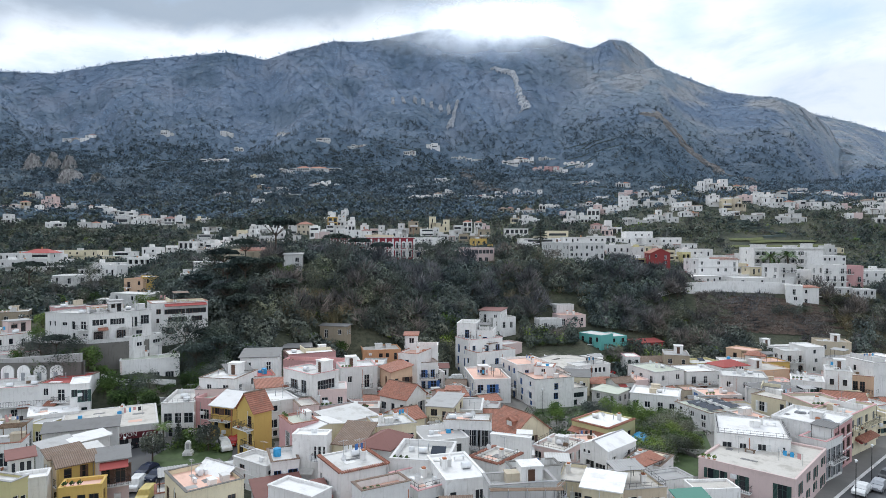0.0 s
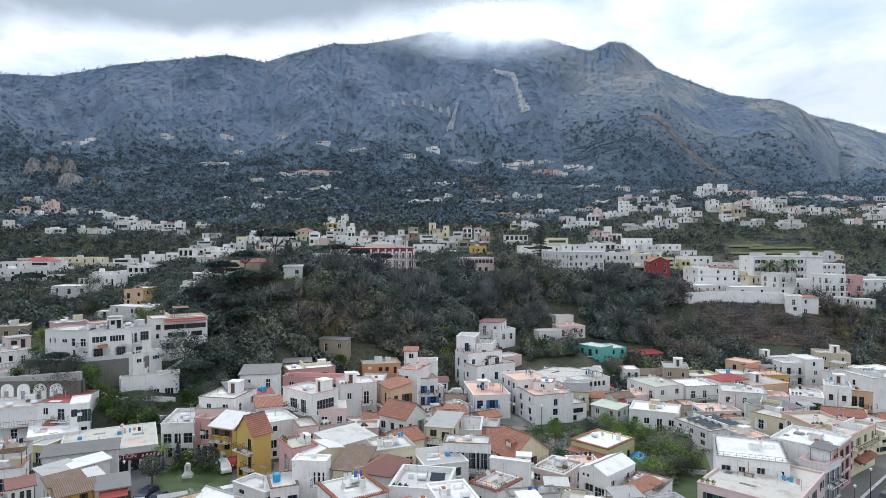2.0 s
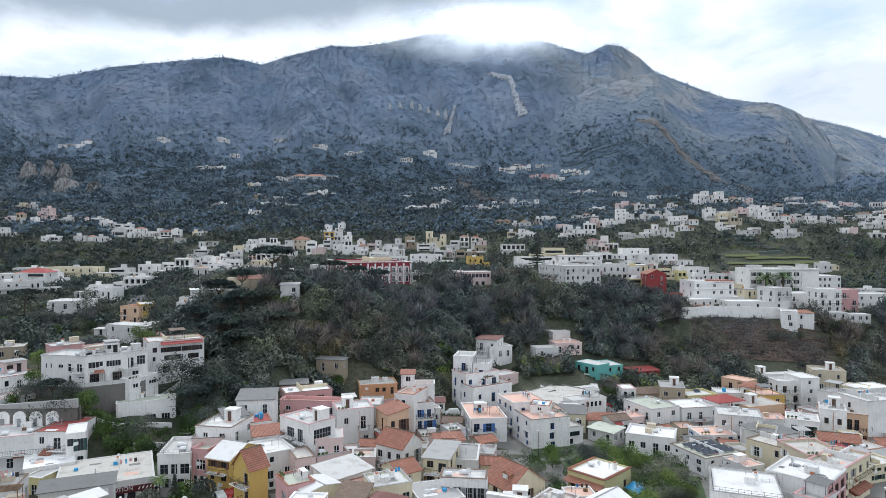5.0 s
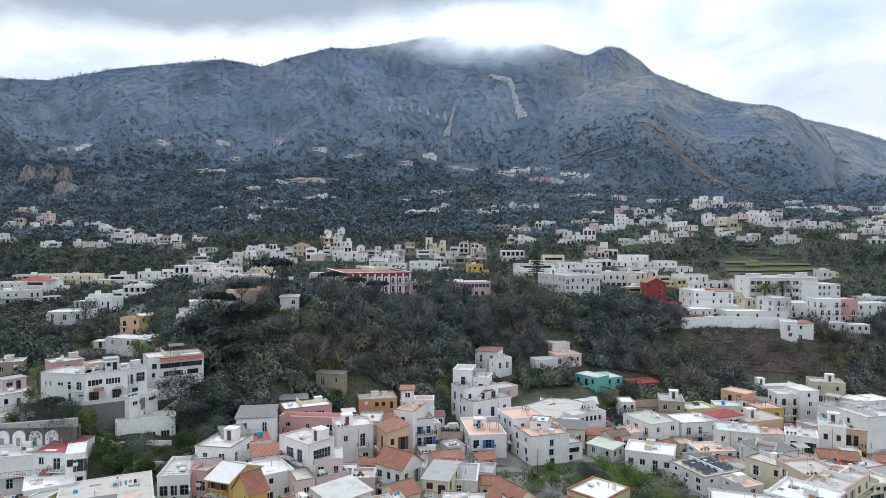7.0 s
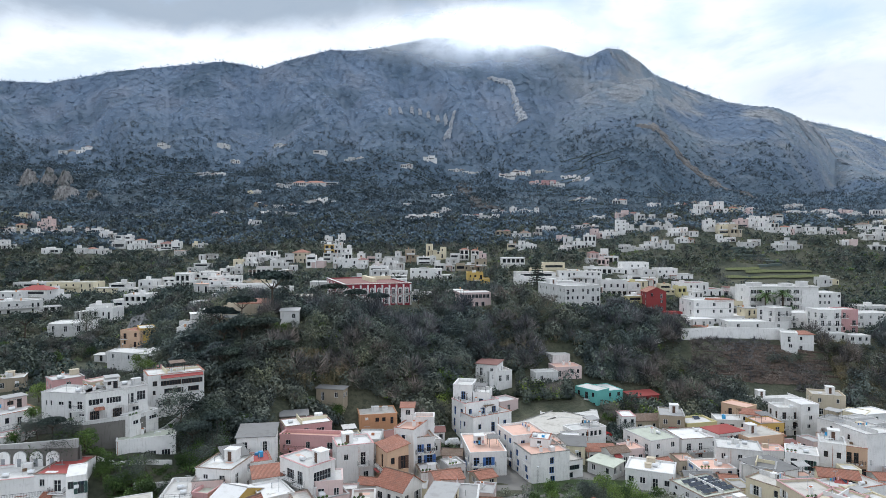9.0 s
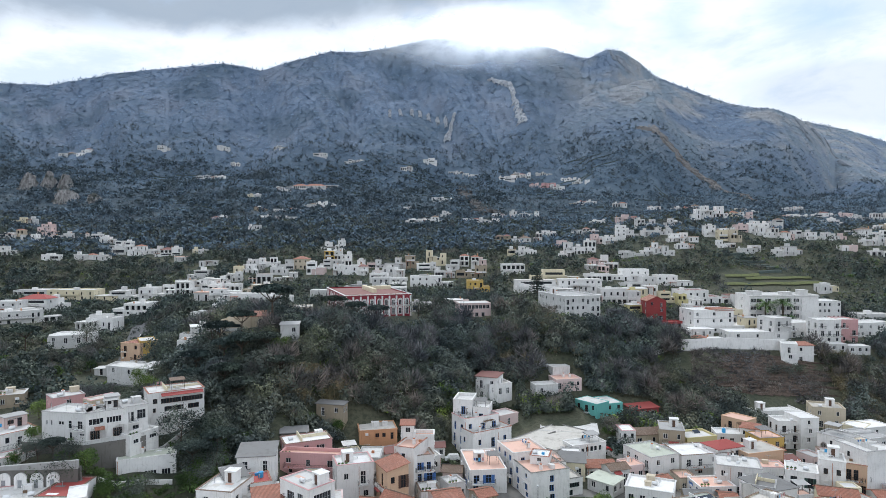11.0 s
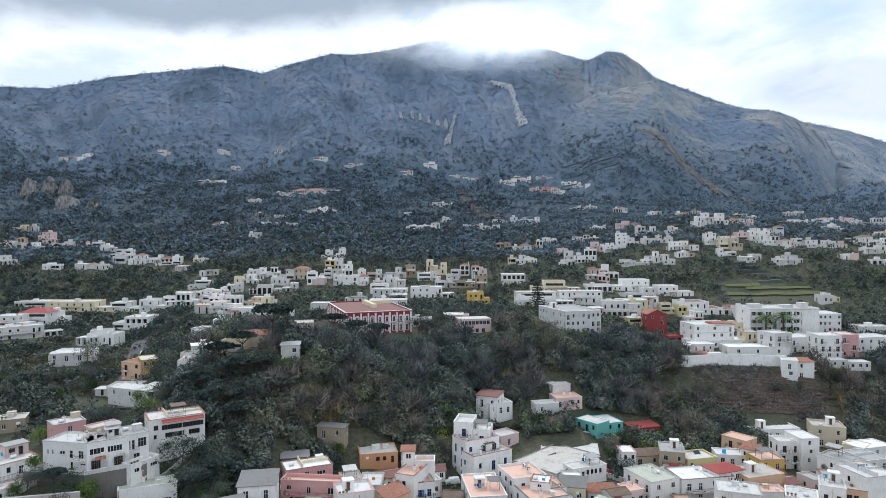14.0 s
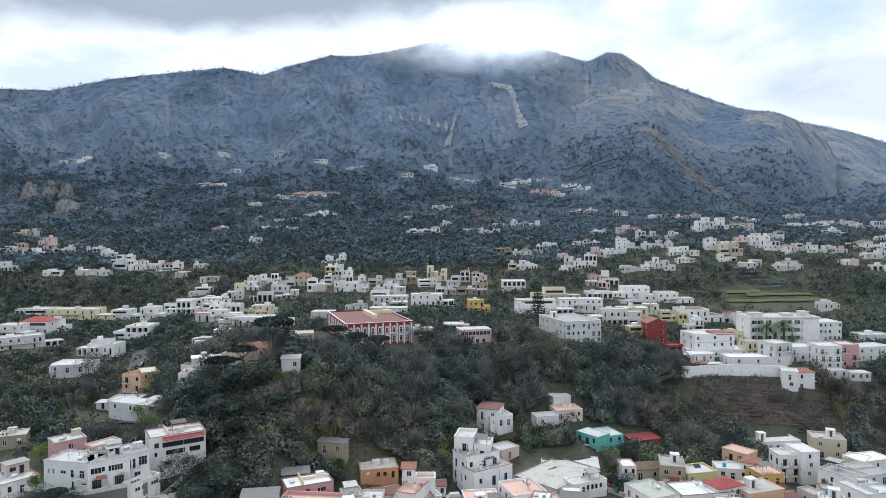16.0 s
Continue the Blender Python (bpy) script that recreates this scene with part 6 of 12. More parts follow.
house(-2.9, 74.0, -0.5, 6.2, 7.0, 6.2, 34, wall="white", roof="pale", floors=2, front=3, label="white house with a low roof terrace", fill=('dish', 'aircon'), parapet=0.6)
house(0.4, 74.0, -0.5, 5.1, 9.0, 7.8, 16, wall="white", roof="white", floors=2, front=3, label="white house with a bright flat roof", fill=('tank',), parapet=0.3)
house(5.2, 69.0, -1.0, 7.6, 3.6, 9.0, 10, wall="pale", roof="pale", floors=2, front=3, label="pale grey house wrapped in scaffolding and netting", fill=('stair', 'tank', 'box'), parapet=0.9)
house(8.8, 81.0, -1.0, 6.7, 2.6, 6.5, 11, wall="pale", roof="pale", floors=2, front=2, label="pale house with high terrace walls", fill=('aerial', 'washing'), parapet=0.9)
house(15.1, 84.0, -2.0, 3.7, 7.0, 5.3, -18, wall="cream", roof="sand", floors=2, front=2, label="cream house with a sandy roof", fill=('chimney',), parapet=0.5)
house(17.2, 78.0, -2.0, 4.6, 5.0, 7.2, -22, form="shed", ridge=0.5, wall="cream", roof="white", floors=2, front=3, label="cream house with a ribbed metal roof", join="brown", door=0.0)
house(22.7, 80.0, -2.0, 6.2, 7.0, 5.6, 10, wall="beige", roof="sand", floors=2, front=2, label="beige house with a sandy roof", parapet=0.4)
house(27.6, 73.0, -2.0, 3.6, 1.8, 7.4, 10, form="shed", ridge=0.6, wall="peach", roof="greensheet", floors=2, front=2, label="peach house with a green ribbed roof")
house(37.7, 93.0, -1.5, 12.9, 17.0, 4.9, -43, wall="rose", roof="sand", floors=2, front=5, left=1, right=4, join="green", label="pale pink house with green shutters and a wide roof terrace", shutters=1.0, door=0.8, balcony=0.5, wf=((0.1, 0.17, 0.52, 0.82), (0.235, 0.29, 0.52, 0.82), (0.44, 0.51, 0.42, 0.82), (0.83, 0.92, 0.42, 0.84), (0.52, 0.56, 0.1, 0.22)), fill=('pots', 'dish', 'bench', 'box'), parapet=0.4)
house(56.7, 100.3, -1.5, 3.9, 6.3, 5.3, -52, wall="white", roof="pale", floors=2, front=0, left=0, right=0, wr=((0.11000000000000001, 0.29000000000000004, 0.52, 0.9), (0.11000000000000001, 0.29000000000000004, 0.04, 0.4), (0.41000000000000003, 0.59, 0.52, 0.9), (0.41000000000000003, 0.59, 0.04, 0.4), (0.7100000000000001, 0.89, 0.52, 0.9), (0.7100000000000001, 0.89, 0.04, 0.4)), join="grey", label="white street house with a walled roof terrace", balcony=1.0, shutters=1.0, parapet=0.8)
house(43.1, 99.0, -1.5, 10.2, 11.5, 6.8, -21, wall="white", roof="white", floors=2, front=4, right=4, left=0, label="white house with a broad bright roof and arched doors", door=0.6, fill=('chimney', 'aerial'), parapet=0.25)
house(55.7, 107.0, -1.5, 9.3, 10.2, 7.1, -47, wall="white", side_wall="pink", wr=((0.1, 0.30000000000000004, 0.68, 0.9), (0.1, 0.30000000000000004, 0.36, 0.6), (0.1, 0.30000000000000004, 0.02, 0.28), (0.4, 0.6, 0.68, 0.9), (0.4, 0.6, 0.36, 0.6), (0.4, 0.6, 0.02, 0.28), (0.7000000000000001, 0.9, 0.68, 0.9), (0.7000000000000001, 0.9, 0.36, 0.6), (0.7000000000000001, 0.9, 0.02, 0.28)), roof="white", floors=3, front=0, right=3, left=0, join="brown", label="large white house with a bright roof and roof lights", door=0.8, balcony=1.0, fill=('skylight', 'skylight', 'skylight', 'skylight'), parapet=0.35)
house(70.2, 109.0, -1.5, 12.7, 6.0, 6.4, 38, wall="cream", roof="pale", floors=3, front=4, left=0, join="grey", label="cream yellow street house with long balconies", door=0.9, balcony=1.0, parapet=0.4)
house(83.5, 122.0, -2.0, 8.2, 9.0, 2.7, 20, wall="cream", roof="pale", floors=2, front=4, label="cream house along the street", join="green", parapet=0.4)
house(67.8, 123.0, -2.0, 7.9, 8.0, 5.9, 34, wall="cream", roof="sand", floors=2, front=1, label="cream roof wall of an old house", parapet=0.2)
house(68.1, 116.0, -2.0, 8.0, 9.0, 6.8, 6, wall="beige", roof="sand", floors=3, front=2, label="beige house with a worn roof", fill=('chimney',), parapet=0.5)
house(54.2, 128.0, -3.0, 10.5, 10.4, 3.2, 21, wall="white", roof="green", floors=2, front=3, left=3, right=1, label="cream white house with a flat roof of dark panels", parapet=0.25)
house(58.7, 120.0, -2.5, 4.5, 6.0, 3.9, 20, wall="pale", roof="pink", floors=2, front=1, label="low pale house with a red roof terrace", parapet=0.3)
house(60.8, 146.0, -3.5, 8.6, 6.8, 2.9, 4, wall="white", roof="pink", floors=2, front=3, left=2, right=0, join="blue", label="white house with blue shutters and a salmon flat roof", fill=('chimney', 'tank'), parapet=0.35)
house(62.1, 161.0, -4.0, 14.7, 9.0, 5.6, 9, wall="white", roof="white", floors=2, front=4, label="white house with a bright flat roof", left=1, parapet=0.3)
house(66.6, 151.0, -4.0, 10.0, 8.0, 6.9, -19, wall="pale", roof="pale", floors=2, front=3, label="pale house with a flat roof", fill=('aircon',), parapet=0.3)
house(72.4, 163.0, -4.0, 8.3, 6.0, 6.7, 20, form="hip", ridge=1.3, wall="white", roof="redsheet", floors=2, front=2, label="white house with a bright red hipped roof")
house(70.9, 180.0, -6.1, 9.8, 7.0, 5.9, 13, wall="lemon", roof="pale", floors=2, front=3, label="lime yellow house with a roof terrace", fill=('solar',), parapet=0.6)
house(81.5, 185.0, -6.1, 12.0, 6.0, 5.9, -9, wall="white", roof="pale", floors=2, front=4, label="low white house with a roof terrace", fill=('bluetank', 'pergola'), parapet=0.4)
house(88.6, 198.0, -4.5, 8.1, 6.0, 6.1, -55, wall="peach", roof="pink", floors=2, front=4, right=1, label="peach house with a salmon roof", join="brown", parapet=0.3)
house(88.5, 185.0, -4.5, 5.2, 6.0, 6.4, -28, form="hip", ridge=1.0, wall="white", roof="tile", floors=2, front=2, label="white house with a tiled roof")
house(103.0, 206.0, -8.5, 15.9, 9.0, 8.9, 5, wall="white", roof="pale", floors=3, front=3, left=2, label="tall white house with balconies and a grey roof", balcony=0.7, door=0.6, fill=('stair',), parapet=0.5)
house(102.4, 190.0, -7.2, 6.8, 6.0, 8.9, -0, wall="white", roof="pale", floors=3, front=2, label="white house with brown-railed balconies", balcony=1.0, door=1.0, join="brown", fill=('tank',), parapet=0.6)
house(108.1, 188.0, -4.5, 5.8, 8.0, 7.9, 6, wall="white", roof="white", floors=3, front=1, label="narrow white house with a bright flat roof", sink=3.3, parapet=0.3)
house(120.8, 204.0, -6.6, 9.6, 8.0, 8.9, -18, wall="beige", roof="sand", floors=3, front=2, label="beige house with a cluttered roof", fill=('stair', 'tank'), parapet=0.6)
house(106.9, 178.0, -5.0, 7.9, 7.0, 7.2, -56, wall="white", roof="grey", floors=2, front=3, label="white house with arched windows and a grey roof", arches=((1.0, 0.6, 2.8, 2.6), (1.0, 3.4, 2.8, 5.2)), parapet=0.3)
house(112.2, 174.0, -5.0, 15.6, 9.0, 6.0, 14, wall="pale", roof="grey", floors=2, front=4, label="long pale house with a grey roof", parapet=0.3)
house(124.8, 195.0, -6.4, 6.0, 7.0, 5.9, -47, wall="cream", roof="sand", floors=2, front=2, label="cream house with a sandy roof", parapet=0.3)
house(127.6, 190.0, -6.3, 12.0, 7.0, 5.9, 15, wall="white", roof="white", floors=2, front=3, label="white house with a pale roof", parapet=0.3)
house(79.7, 162.0, -4.5, 11.4, 8.0, 6.3, 16, wall="peach", roof="sand", floors=2, front=2, right=1, label="tan house with a flat roof and balcony", balcony=0.5, parapet=0.2)
house(89.9, 176.0, -4.5, 7.3, 7.0, 5.7, 8, wall="yellow", roof="pink", floors=2, front=2, label="ochre house with a salmon roof", parapet=0.3)
house(102.2, 150.0, -4.5, 9.3, 10.0, 10.5, 13, wall="white", roof="pale", floors=3, front=0, left=1, label="plain white tower-like house", parapet=0.4)
house(90.8, 150.0, -4.5, 5.4, 7.0, 8.9, -28, wall="white", roof="pale", floors=2, front=2, right=2, label="white house with dark doors", join="brown", fill=('stair',), parapet=0.4)
house(98.3, 152.0, -4.5, 4.5, 7.0, 7.4, -28, wall="peach", roof="sand", floors=2, front=3, label="peach house with brown balcony doors", join="brown", balcony=1.0, door=1.0, parapet=0.2)
house(82.1, 149.0, -4.5, 6.9, 7.0, 7.0, -27, wall="white", roof="pale", floors=2, front=2, label="white house with a patched roof and a porch", join="green", fill=('chimney', 'tank'), parapet=0.3)
house(71.1, 136.0, -4.0, 8.5, 8.0, 6.5, 18, form="shed", ridge=0.3, wall="white", roof="dark", floors=2, front=1, left=1, label="white house with a dark grey roof")
house(67.8, 141.0, -4.0, 6.8, 6.0, 6.6, -31, wall="pale", roof="white", floors=1, front=2, label="open shed with a bright white roof", parapet=0.12)
house(83.6, 138.0, -4.0, 7.7, 5.0, 5.2, -20, form="gable", ridge=1.1, wall="cream", roof="tile", floors=1, front=2, label="low house with red tiled roofs")
house(83.5, 130.0, -3.5, 12.4, 7.0, 3.9, 17, wall="white", roof="pale", floors=1, front=2, label="white house with a roof full of panels", fill=('solar', 'solar', 'tank'), parapet=0.5)
house(-87.7, 139.5, 13.6, 11.1, 7.0, 5.7, -11, sink=1.5, wall="white", roof="pale", floors=2, front=0, left=0, right=0, wf=((0.09, 0.13, 0.55, 0.75), (0.2, 0.24, 0.55, 0.75), (0.38, 0.5, 0.58, 0.72), (0.6, 0.68, 0.45, 0.76), (0.8, 0.92, 0.45, 0.76), (0.62, 0.68, 0.02, 0.32), (0.84, 0.96, 0.2, 0.28)), label="white villa wing with a flat terrace roof", fill=('dish', 'tank'), shutters=0, parapet=0.35)
house(-76.8, 137.4, 13.6, 7.4, 7.0, 5.7, 35, sink=1.5, wall="white", roof="pale", floors=2, front=0, left=0, right=0, wf=((0.07, 0.46, 0.58, 0.82), (0.54, 0.94, 0.58, 0.82)), label="white villa with a two-arched loggia", arches=((0.4, 0.1, 4.0, 2.7), (4.9, 0.1, 8.4, 2.7)), shutters=0, parapet=0.35)
house(-71.4, 143.0, 12.0, 5.2, 8.0, 7.3, 41, sink=4, wall="white", roof="grey", floors=2, front=0, right=0, left=0, wf=((0.06, 0.24, 0.55, 0.85), (0.3, 0.42, 0.55, 0.85), (0.55, 0.9, 0.6, 0.88), (0.36, 0.62, 0.12, 0.42)), label="white villa wing with glazed doors", join="grey", door=0.7, shutters=0, parapet=0.2)
house(-81.0, 147.0, 18.0, 6.8, 4.0, 1.8, 53, wall="beige", roof="sand", floors=1, front=2, label="small beige roof room of the villa", sink=0.5, parapet=0.2)
house(-93.0, 152.0, 13.0, 7.1, 6.0, 6.1, 44, wall="pink", roof="pale", floors=2, front=1, label="pink house behind the white villa", fill=('tank',), parapet=0.2)
house(-70.0, 152.0, 12.6, 12.9, 8.0, 7.5, 32, sink=3.5, wall="white", roof="pale", floors=3, front=0, left=1, right=1, wf=((0.08, 0.16, 0.68, 0.84), (0.22, 0.97, 0.66, 0.82), (0.08, 0.13, 0.4, 0.54), (0.28, 0.62, 0.4, 0.56), (0.7, 0.9, 0.4, 0.56)), arches=((2.9, 0.1, 6.2, 2.2), (6.9, 0.1, 10.2, 2.2)), label="white three-storey villa with a red-banded loggia", join="brown", awn=((0.22, 0.97, 0.99, 1.2, 'redsheet'),), shutters=0, parapet=0.25)
house(-70.1, 137.0, 4.6, 12.0, 5.0, 4.8, 23, wall="white", roof="green", floors=2, front=0, right=0, left=0, wf=((0.08, 0.22, 0.05, 0.38), (0.28, 0.4, 0.05, 0.38), (0.46, 0.66, 0.05, 0.38), (0.75, 0.9, 0.05, 0.38)), join="white", label="long white house with a pale green roof", shutters=0, parapet=0.15)
house(-68.3, 139.5, 11.5, 7.5, 3.0, 2.1, 64, sink=3, wall="white", roof="pale", floors=1, front=0, right=0, left=0, wf=((0.12, 0.3, 0.25, 0.7), (0.35, 0.5, 0.25, 0.7), (0.68, 0.94, 0.3, 0.72)), label="white terrace storey under the villa", fill=('pots',), shutters=0, parapet=0.6)
house(-96.9, 136.0, 9.0, 9.6, 9.0, 5.6, 53, sink=2.0, wall="white", roof="pale", floors=2, front=4, label="white house with a pale terrace roof", left=0, parapet=0.3)
house(-93.4, 131.0, 9.0, 9.1, 4.0, 2.1, 50, wall="white", roof="pale", floors=1, front=3, label="white lower terrace wall with small windows", sink=3.3, parapet=0.5)
house(-116.0, 165.0, 13.0, 6.5, 6.0, 3.5, 24, wall="tan", roof="sand", floors=1, front=2, label="low tan stone hut", parapet=0.2)
house(11.8, 206.0, 5.0, 7.2, 7.0, 7.6, -23, form="shed", ridge=0.4, wall="white", roof="maroon", floors=2, front=2, right=2, label="white house on the slope with a red-brown roof", balcony=0.8)
house(16.1, 203.0, 6.9, 8.2, 6.0, 2.9, 22, wall="white", roof="pale", floors=1, front=3, label="white lower storey with a terrace", sink=4.7, parapet=0.7)
house(38.9, 210.0, 7.1, 9.1, 7.0, 3.0, 12, wall="rose", roof="pink", floors=1, front=4, label="pale house on the slope with arched doors", fill=('chimney', 'chimney'), parapet=0.4)
house(31.5, 206.0, 6.0, 7.9, 5.0, 3.1, 13, wall="pale", roof="pale", floors=1, front=2, label="pale outbuilding on the slope", parapet=0.5)
house(39.0, 217.0, 10.1, 6.7, 5.0, 3.0, 19, wall="pale", roof="pale", floors=1, front=0, label="small pale cube house above another", parapet=0.15)
house(63.1, 180.0, -4.0, 6.7, 9.0, 6.6, -15, wall="tan", roof="grey", floors=2, front=2, label="old tan building with a grey roof", fill=('stair',), parapet=0.3)
house(-34.2, 175.5, 8.4, 8.1, 3.0, 3.4, -15, form="shed", ridge=0.3, wall="tan", roof="dark", floors=1, front=2, label="ruined hut among the trees", sink=4.9)
house(-40.2, 160.0, 4.0, 6.7, 4.0, 4.2, 13, form="shed", ridge=0.4, wall="stone", roof="dark", floors=1, front=2, label="dark lean-to shed at the wood's edge")
house(-34.9, 234.0, 28.0, 25.5, 41.9, 7.9, 19, wall="crimson", roof="maroon", floors=2, front=0, left=0, right=0, label="grand crimson palace with white window surrounds", name="palace", trim="arched", band="white", wf=((0.046, 0.08600000000000001, 0.56, 0.8), (0.046, 0.08600000000000001, 0.12, 0.4), (0.152, 0.19199999999999998, 0.56, 0.8), (0.152, 0.19199999999999998, 0.12, 0.4), (0.26399999999999996, 0.304, 0.56, 0.8), (0.26399999999999996, 0.304, 0.12, 0.4), (0.377, 0.41700000000000004, 0.56, 0.8), (0.377, 0.41700000000000004, 0.12, 0.4), (0.489, 0.529, 0.56, 0.8), (0.596, 0.636, 0.56, 0.8), (0.596, 0.636, 0.12, 0.4), (0.704, 0.744, 0.56, 0.8), (0.704, 0.744, 0.12, 0.4), (0.8079999999999999, 0.848, 0.56, 0.8), (0.8079999999999999, 0.848, 0.12, 0.4), (0.908, 0.9480000000000001, 0.56, 0.8), (0.908, 0.9480000000000001, 0.12, 0.4), (0.485, 0.535, 0.0, 0.42)), wl=((0.064, 0.096, 0.56, 0.8), (0.064, 0.096, 0.12, 0.4), (0.184, 0.21600000000000003, 0.56, 0.8), (0.184, 0.21600000000000003, 0.12, 0.4), (0.304, 0.336, 0.56, 0.8), (0.304, 0.336, 0.12, 0.4), (0.424, 0.456, 0.56, 0.8), (0.424, 0.456, 0.12, 0.4), (0.544, 0.5760000000000001, 0.56, 0.8), (0.544, 0.5760000000000001, 0.12, 0.4), (0.664, 0.6960000000000001, 0.56, 0.8), (0.664, 0.6960000000000001, 0.12, 0.4), (0.784, 0.8160000000000001, 0.56, 0.8), (0.784, 0.8160000000000001, 0.12, 0.4), (0.904, 0.936, 0.56, 0.8), (0.904, 0.936, 0.12, 0.4)), parapet=0.5)
house(-61.0, 246.0, 27.9, 11.6, 9.0, 2.8, 12, wall="beige", roof="sand", floors=1, front=3, label="low beige house with a flat roof", parapet=0.2)
house(-62.5, 305.0, 29.4, 10.9, 8.0, 3.0, 0, wall="pale", roof="pale", floors=1, front=2, label="pale low house behind the palace", parapet=0.2)
house(-66.7, 208.0, 28.5, 10.4, 7.0, 3.4, 10, form="shed", ridge=1, wall="beige", roof="tile", floors=1, front=2, label="low house with red tiled roof edges")
house(-49.0, 195.0, 27.6, 5.5, 5.0, 3.4, 8, form="shed", ridge=0.4, wall="pale", roof="grey", floors=1, front=2, label="small blue-grey shed on the hill", sink=3.4)
house(14.0, 323.1, 29.5, 11.5, 10.0, 5.9, 0, wall="yellow", roof="pale", floors=2, front=4, label="ochre yellow house with a flat roof", detail=1, left=3, parapet=0.3)
house(7.8, 244.7, 26.6, 12.5, 8.0, 5.7, 12, wall="rose", roof="pale", floors=2, front=7, wf=((0.03, 0.13, 0.62, 0.88), (0.148, 0.248, 0.62, 0.88), (0.266, 0.366, 0.62, 0.88), (0.384, 0.484, 0.62, 0.88), (0.502, 0.602, 0.62, 0.88), (0.62, 0.72, 0.62, 0.88), (0.738, 0.838, 0.62, 0.88), (0.856, 0.956, 0.62, 0.88), (0.1, 0.2, 0.08, 0.36), (0.30000000000000004, 0.4, 0.08, 0.36), (0.5, 0.6000000000000001, 0.08, 0.36), (0.7000000000000001, 0.8, 0.08, 0.36)), label="pink and white house with a long glazed gallery", door=0.2, left=1, join="grey", parapet=0.1)
house(1.3, 267.3, 28.3, 8.4, 8.0, 3.0, -2, wall="rose", roof="pale", floors=1, front=2, label="pale rose low house by the wood", detail=1, parapet=0.2)
house(50.2, 252.0, 24.9, 15.8, 24.6, 8.9, 17, wall="pale", roof="grey", floors=3, front=7, left=8, right=0, band="white", door=0.3, label="large pale house with rows of dark windows", fill=('stair', 'chimney'), parapet=0.6)
house(92.3, 281.3, 20.8, 8.6, 9.0, 8.7, 0, form="gablefront", ridge=2.0, wall="red", roof="tile", floors=3, front=2, label="dark red house with a gabled roof", sink=8)
house(89.5, 296.5, 22.7, 8.2, 8.0, 3.2, 0, form="hip", ridge=1.2, wall="red", roof="tile", floors=1, front=2, label="low dark red house with a tiled roof", sink=8)
hotel = house(138.9, 283.0, 17.0, 31.0, 14.0, 14.4, 0, wall="white", roof="pale", floors=4, front=7, left=1, right=0, wf=((0.02, 0.1, 0.08, 0.2), (0.11, 0.19, 0.08, 0.2), (0.23, 0.31, 0.08, 0.2), (0.45, 0.53, 0.08, 0.2), (0.54, 0.61, 0.08, 0.2), (0.64, 0.72, 0.08, 0.2), (0.02, 0.1, 0.32, 0.44), (0.11, 0.19, 0.32, 0.44), (0.23, 0.31, 0.32, 0.44), (0.45, 0.53, 0.32, 0.44), (0.54, 0.61, 0.32, 0.44), (0.64, 0.72, 0.32, 0.44), (0.02, 0.1, 0.56, 0.68), (0.11, 0.19, 0.56, 0.68), (0.23, 0.31, 0.56, 0.68), (0.45, 0.53, 0.56, 0.68), (0.54, 0.61, 0.56, 0.68), (0.64, 0.72, 0.56, 0.68), (0.02, 0.1, 0.8, 0.92), (0.11, 0.19, 0.8, 0.92), (0.23, 0.31, 0.8, 0.92), (0.45, 0.53, 0.8, 0.92), (0.54, 0.61, 0.8, 0.92), (0.64, 0.72, 0.8, 0.92)), label="large white hospital block with ribbon windows", door=0.0, name="hospital", shutters=0, parapet=0.5)
house(176.2, 293.6, 18.8, 10.5, 12.0, 8.9, 0, wall="white", roof="pale", floors=3, front=5, label="white hospital wing with small windows", door=0.0, shutters=0, parapet=0.3)
stepped = house(105.5, 261.6, 18.4, 17.7, 12.0, 8.7, 8, wall="white", roof="pale", floors=3, front=5, door=0.1, label="white stepped building with an orange roof edge", parapet=0.5)
house(104.3, 258.4, 18.1, 25.7, 10.0, 2.5, 10, wall="white", roof="white", floors=1, front=4, label="long white terrace building", sink=4, parapet=0.5)
house(113.4, 248.0, 17.3, 23.7, 9.0, 3.0, -2, wall="white", roof="white", floors=1, front=3, label="long white flat-roofed building", sink=5, parapet=0.4)
house(131.7, 248.0, 16.8, 8.4, 9.0, 8.6, 17, wall="pale", roof="pale", floors=3, front=2, label="pale old house with balconies", balcony=0.7, parapet=0.5)
house(141.5, 254.6, 17.1, 11.8, 9.0, 5.7, 11, wall="white", roof="pale", floors=2, front=3, label="white house with porches", balcony=0.7, door=0.6, parapet=0.4)
house(125.2, 230.9, 12.4, 5.3, 7.0, 6.1, -23, wall="white", roof="pale", floors=2, front=1, right=2, label="white house on the slope's edge", sink=5, parapet=0.4)
house(131.2, 231.2, 11.6, 6.1, 6.0, 6.4, -1, form="shed", ridge=0.5, wall="white", roof="tile", floors=2, front=2, label="white house with a red tiled roof", sink=5)
house(146.3, 243.4, 16.5, 8.6, 9.0, 8.9, -2, wall="white", roof="pale", floors=3, front=3, label="white house with three rows of balconies", balcony=1.0, door=1.0, parapet=0.4)
house(158.1, 248.6, 16.0, 6.8, 9.0, 8.9, -2, wall="pink", roof="pale", floors=3, front=2, label="dark pink house with glazed balconies", balcony=1.0, door=1.0, parapet=0.4)
house(169.9, 256.0, 16.8, 16.6, 9.0, 5.6, 12, wall="white", roof="pale", floors=2, front=4, label="white house with dark doors", parapet=0.4)
house(146.6, 236.8, 14.5, 6.7, 5.0, 3.0, -1, wall="pale", roof="pale", floors=1, front=2, label="small white shed on the slope", sink=4, parapet=0.1)
